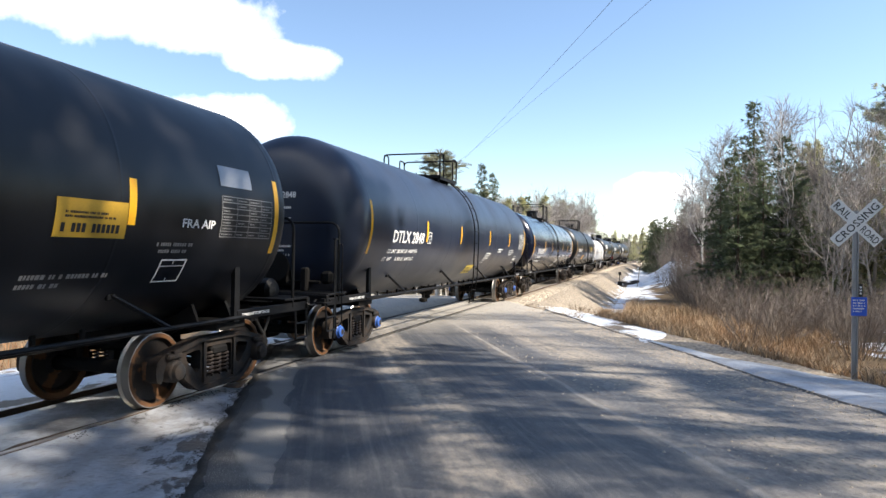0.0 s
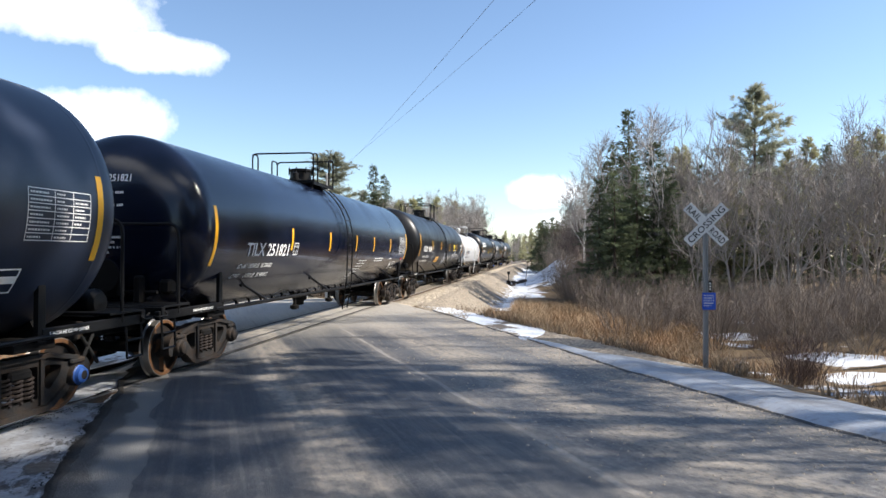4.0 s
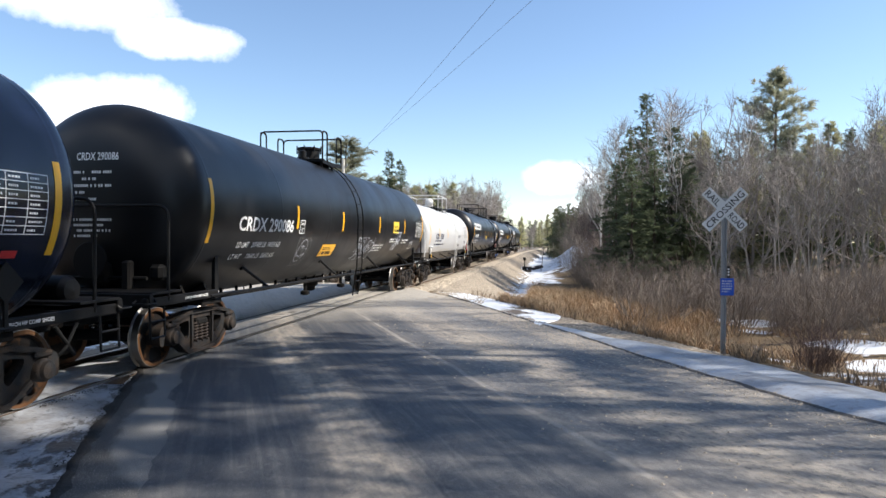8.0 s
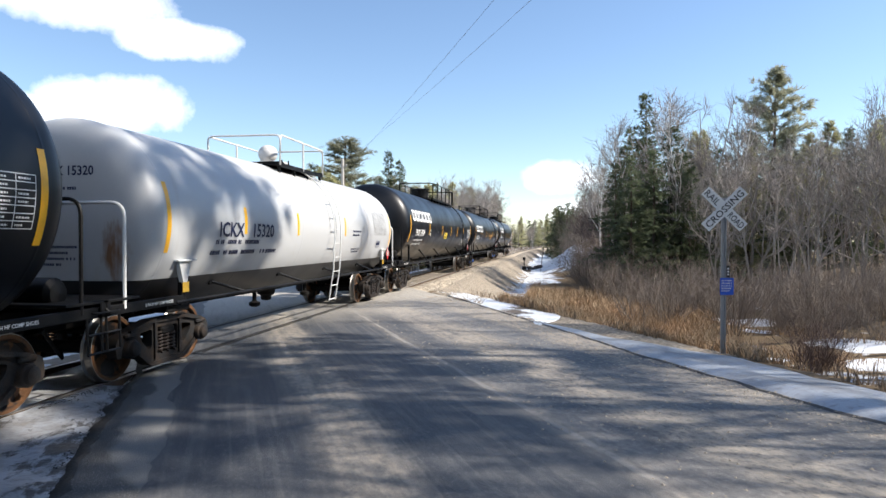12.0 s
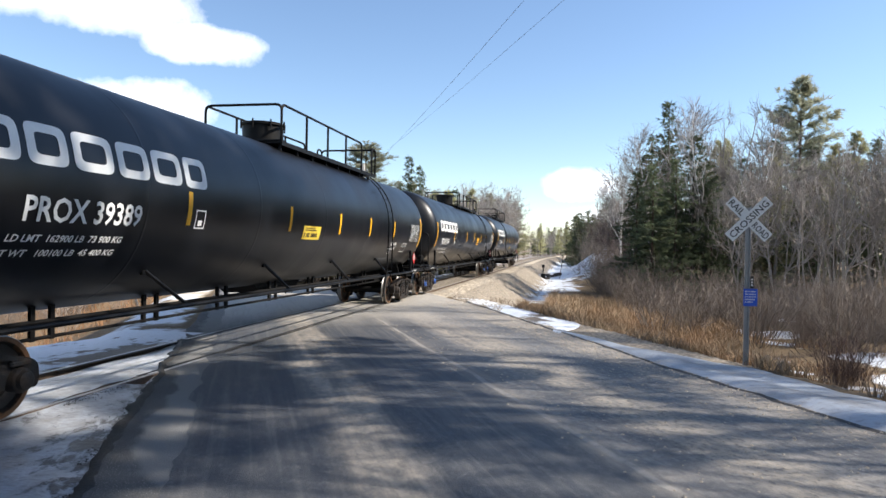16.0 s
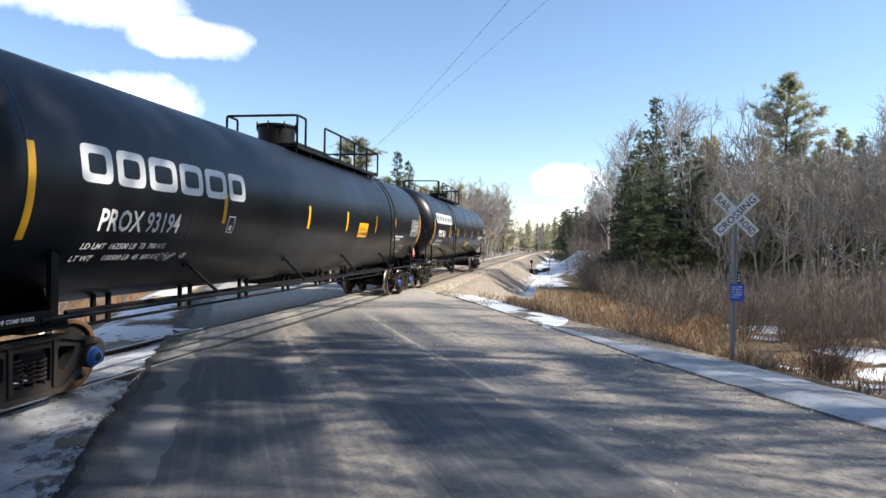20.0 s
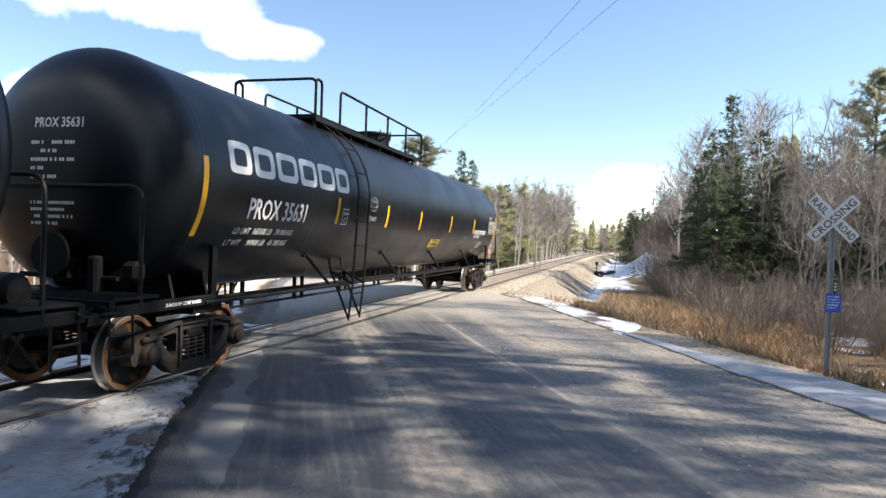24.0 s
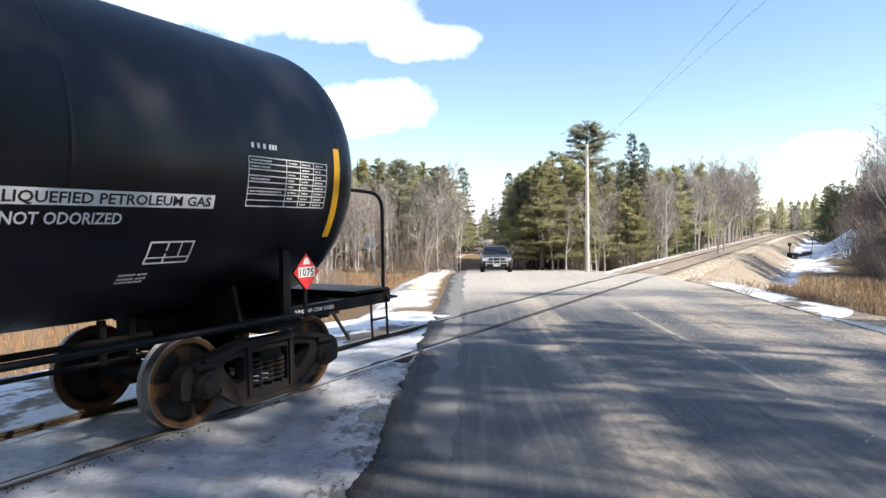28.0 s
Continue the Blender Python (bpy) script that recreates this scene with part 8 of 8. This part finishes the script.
px, py = at_bearing(-18.1, 39)
pz = float(ground_z(px, py))
pole = thing("utility_pole", "pale weathered wooden utility pole beside the road", "utility pole", pose(px, py, pz))
part("pole", Geo().lathe([(-0.5, 0.115), (0, 0.115), (7.3, 0.085), (7.35, 0.0)], "z", n=16), M["pole_wood"], pole)
part("bracket", Geo().box((0.14, 0, 6.9), (0.2, 0.04, 0.04), 0.005).lathe([(6.92, 0.03), (6.97, 0.045), (7.03, 0.03)], "z", (0.22, 0, 0), 10), M["galvanised"], pole)
bx2, by2 = 11.7, -14.2
back_pole = thing("utility_pole", "wooden utility pole beside the road", "utility pole", pose(bx2, by2, float(ground_z(bx2, by2))))
part("pole", Geo().lathe([(-0.5, 0.16), (0, 0.16), (8.2, 0.11), (8.25, 0.0)], "z", n=16), M["pole_wood"], back_pole)
for a, b, sag in (((px, py, pz + 7.1), (bx2, by2, 6.9), 0.45), ((px - 0.05, py, pz + 6.6), (bx2 - 2.0, by2, 6.7), 0.45)):
    pts = []
    for i in range(25):
        t = i / 24
        p = Vector(a).lerp(Vector(b), t)
        p.z -= sag * 4 * t * (1 - t)
        pts.append(p)
    tagged(new("overhead_wire", Geo().tube(pts, 0.0034, 5).mesh("overhead_wire", M["cable"])), "thin dark overhead wire strung between poles", "wire", "overhead wires")

# switch stand, its long ties and marker post beside the far track
sx, sy = at_bearing(-2.45, 66)
sz = float(ground_z(sx, sy))
st = thing("switch_stand", "small black switch stand beside the track", "switch stand", pose(sx, sy, sz))
part("headblock", Geo().box((-0.1, 0, 0.02), (1.5, 0.24, 0.18), 0.01), M["tie_wood"], st)
part("base", Geo().box((0, 0, 0.25), (0.42, 0.4, 0.4), 0.05), M["black_steel"], st)
part("mast", Geo().tube([(0, 0, 0.4), (0, 0, 1.25)], 0.045, 8), M["black_steel"], st)
part("target", Geo().box((0, 0, 1.2), (0.26, 0.03, 0.30), 0.005), M["black_steel"], st)
part("lever", Geo().tube([(0.1, -0.1, 0.35), (0.6, -0.25, 0.12)], 0.025, 6), M["black_steel"], st)
mx, my = at_bearing(-1.05, 66)
mk = thing("marker_post", "thin dark marker post leaning in the snow", "post", pose(mx, my, float(ground_z(mx, my)), 0, 7, 0))
part("stake", Geo().tube([(0, 0, -0.3), (0, 0, 2.4)], 0.035, 6), M["tie_wood"], mk)
heap = Geo()
hx, hy = at_bearing(-1.5, 72)
for k in range(9):
    q = Vector((hx + trng.uniform(-0.7, 0.7), hy + trng.uniform(-0.6, 0.6), 0))
    q.z = float(ground_z(q.x, q.y)) + 0.10
    heap.box(q, (trng.uniform(0.3, 0.6), trng.uniform(0.3, 0.5), trng.uniform(0.25, 0.55)), 0.06)
tagged(new("rock_heap", heap.mesh("rock_heap", M["dark_rock"], 0)), "heap of dark rocks on the snowy bank", "rocks")
# old ties tipped down the bank
for k, (x, y, a) in enumerate(((-3.1, 28.5, 62), (-2.3, 29.6, 58), (-2.2, 31.0, 66))):
    o = new("discarded_tie", tie)
    z = float(ground_z(x, y))
    o.matrix_basis = pose(x, y, z + 0.02, 0, 16, a - 80)
    tagged(o, "old grey wooden tie tipped down the gravel bank", "railway tie", "discarded ties")


# ---- the oncoming car ----
def suv_place(e):
    n = 1.15
    return e * RE.x + n * RN.x, e * RE.y + n * RN.y, float(road_z(e)) + 0.01


def make_suv():
    """A dark grey off-road car; its front looks to +y."""
    t = thing("suv", "dark grey four-wheel-drive car with a silver front guard", "car")
    body = Geo()
    W = 0.90
    prof = [(-2.25, 0.48), (2.15, 0.45), (2.30, 0.60), (2.30, 0.92), (2.22, 1.02), (1.05, 1.13), (0.95, 1.14), (-2.28, 1.10), (-2.32, 0.9)]
    body.slab(prof, -W, W)
    part("body", body, M["car_paint"], t, smooth=25)
    cab = Geo()
    low, top = W - 0.04, W - 0.26
    b = [(-2.25, 1.10), (1.0, 1.13)]
    r = [(-1.95, 1.60), (0.15, 1.62)]
    cab.add([(-low, b[0][0], b[0][1]), (low, b[0][0], b[0][1]), (low, b[1][0], b[1][1]), (-low, b[1][0], b[1][1]), (-top, r[0][0], r[0][1]), (top, r[0][0], r[0][1]), (top, r[1][0], r[1][1]), (-top, r[1][0], r[1][1])],
            [(0, 1, 5, 4), (1, 2, 6, 5), (2, 3, 7, 6), (3, 0, 4, 7), (4, 5, 6, 7)])
    part("cabin", cab, M["car_paint"], t, smooth=0)
    ws = Geo().add([(-0.76, 0.985, 1.165), (0.76, 0.985, 1.165), (0.60, 0.27, 1.575), (-0.60, 0.27, 1.575)], [(0, 1, 2, 3)])
    part("windscreen", ws, M["car_glass"], t, smooth=0)
    for s in (-1, 1):
        for y0, y1 in ((0.62, -0.25), (-0.33, -1.15), (-1.23, -2.0)):
            z0, z1 = 1.17, 1.53
            f = lambda z: s * (low + (top - low) * (z - 1.12) / 0.49 + 0.006)
            y0t = y0 - (0.42 if y0 > 0.5 else 0)
            part("side_window", Geo().add([(f(z0), y0, z0), (f(z0), y1, z0), (f(z1), y1, z1), (f(z1), y0t, z1)], [(0, 1, 2, 3)]), M["car_glass"], t, smooth=0)
        part("headlight", Geo().box((s * 0.66, 2.29, 0.90), (0.34, 0.06, 0.18), 0.02), M["lamp_glass"], t, "clear headlight")
        mir = part("mirror", Geo().box((s * 1.02, 0.72, 1.22), (0.20, 0.10, 0.16), 0.03), M["car_paint"], t)
        for y in (-1.45, 1.42):
            wh = part("wheel", Geo().lathe([(-0.11, 0.20), (-0.12, 0.33), (-0.09, 0.365), (0.09, 0.365), (0.12, 0.33), (0.11, 0.20)], "x", (s * 0.80, y, 0.365), 24), M["rubber"], t)
            part("rim", Geo().lathe([(-0.10, 0.21), (0.10, 0.21), (0.11, 0.17), (0.07, 0.0)], "x", (s * 0.81, y, 0.365), 16), M["chrome"], wh)
    part("grille", Geo().box((0, 2.31, 0.86), (0.92, 0.03, 0.20), 0.01), M["rubber"], t)
    part("bumper", Geo().box((0, 2.33, 0.58), (1.72, 0.14, 0.20), 0.04), M["rubber"], t)
    guard = Geo()
    for z in (0.66, 0.82, 1.0):
        guard.tube([(-0.62, 2.42, z), (0.62, 2.42, z)], 0.03, 8)
    for x in (-0.62, -0.2, 0.2, 0.62):
        guard.tube([(x, 2.42, 0.5), (x, 2.42, 1.04)], 0.03, 8)
    part("front_guard", guard, M["chrome"], t, "silver tubular front guard")
    part("plate", Geo().box((0, 2.41, 0.58), (0.36, 0.01, 0.16), 0.004), M["sign_white"], t)
    rack = Geo()
    for s in (-1, 1):
        rack.tube([(s * 0.55, -1.7, 1.66), (s * 0.55, 0.0, 1.66)], 0.02, 6)
    part("roof_rack", rack, M["rubber"], t)
    return t


SUV = make_suv()
for kind in TREES.values():                   # the patterns have been copied
    for t in kind:
        for c in list(t.children_recursive):
            bpy.data.objects.remove(c)
        bpy.data.objects.remove(t)
TREES.clear()


# ---- what moves ----
def on_track(spec, t):
    """A car's pose with both its trucks over the rails."""
    y = spec["mid"] - rolled(t)
    half = (spec["end"] - spec["s1"]) / 2
    a, b = float(track_x(y - half)), float(track_x(y + half))
    return pose((a + b) / 2, y, 0, 0, 0, -math.degrees(math.atan2(b - a, 2 * half)))


def motions():
    for car, spec in CARS:
        walk(car, [(t, on_track(spec, t)) for t in range(29)])
    for ax, y in WHEELSETS:
        walk(ax, [(k / 10, pose(0, y, WHEEL_R, math.degrees(rolled(k / 10) / WHEEL_R), 0, 0)) for k in range(281)])
    walk(SUV, [(t, pose(*suv_place(e), 0, 0, math.degrees(ROAD_AZ) + 180)) for t, e in ((0.0, 190.0), (16.0, 170.0), (22.0, 100.0), (25.0, 64.0), (26.0, 56.5), (27.0, 47.5), (28.0, 41.0))])


motions()
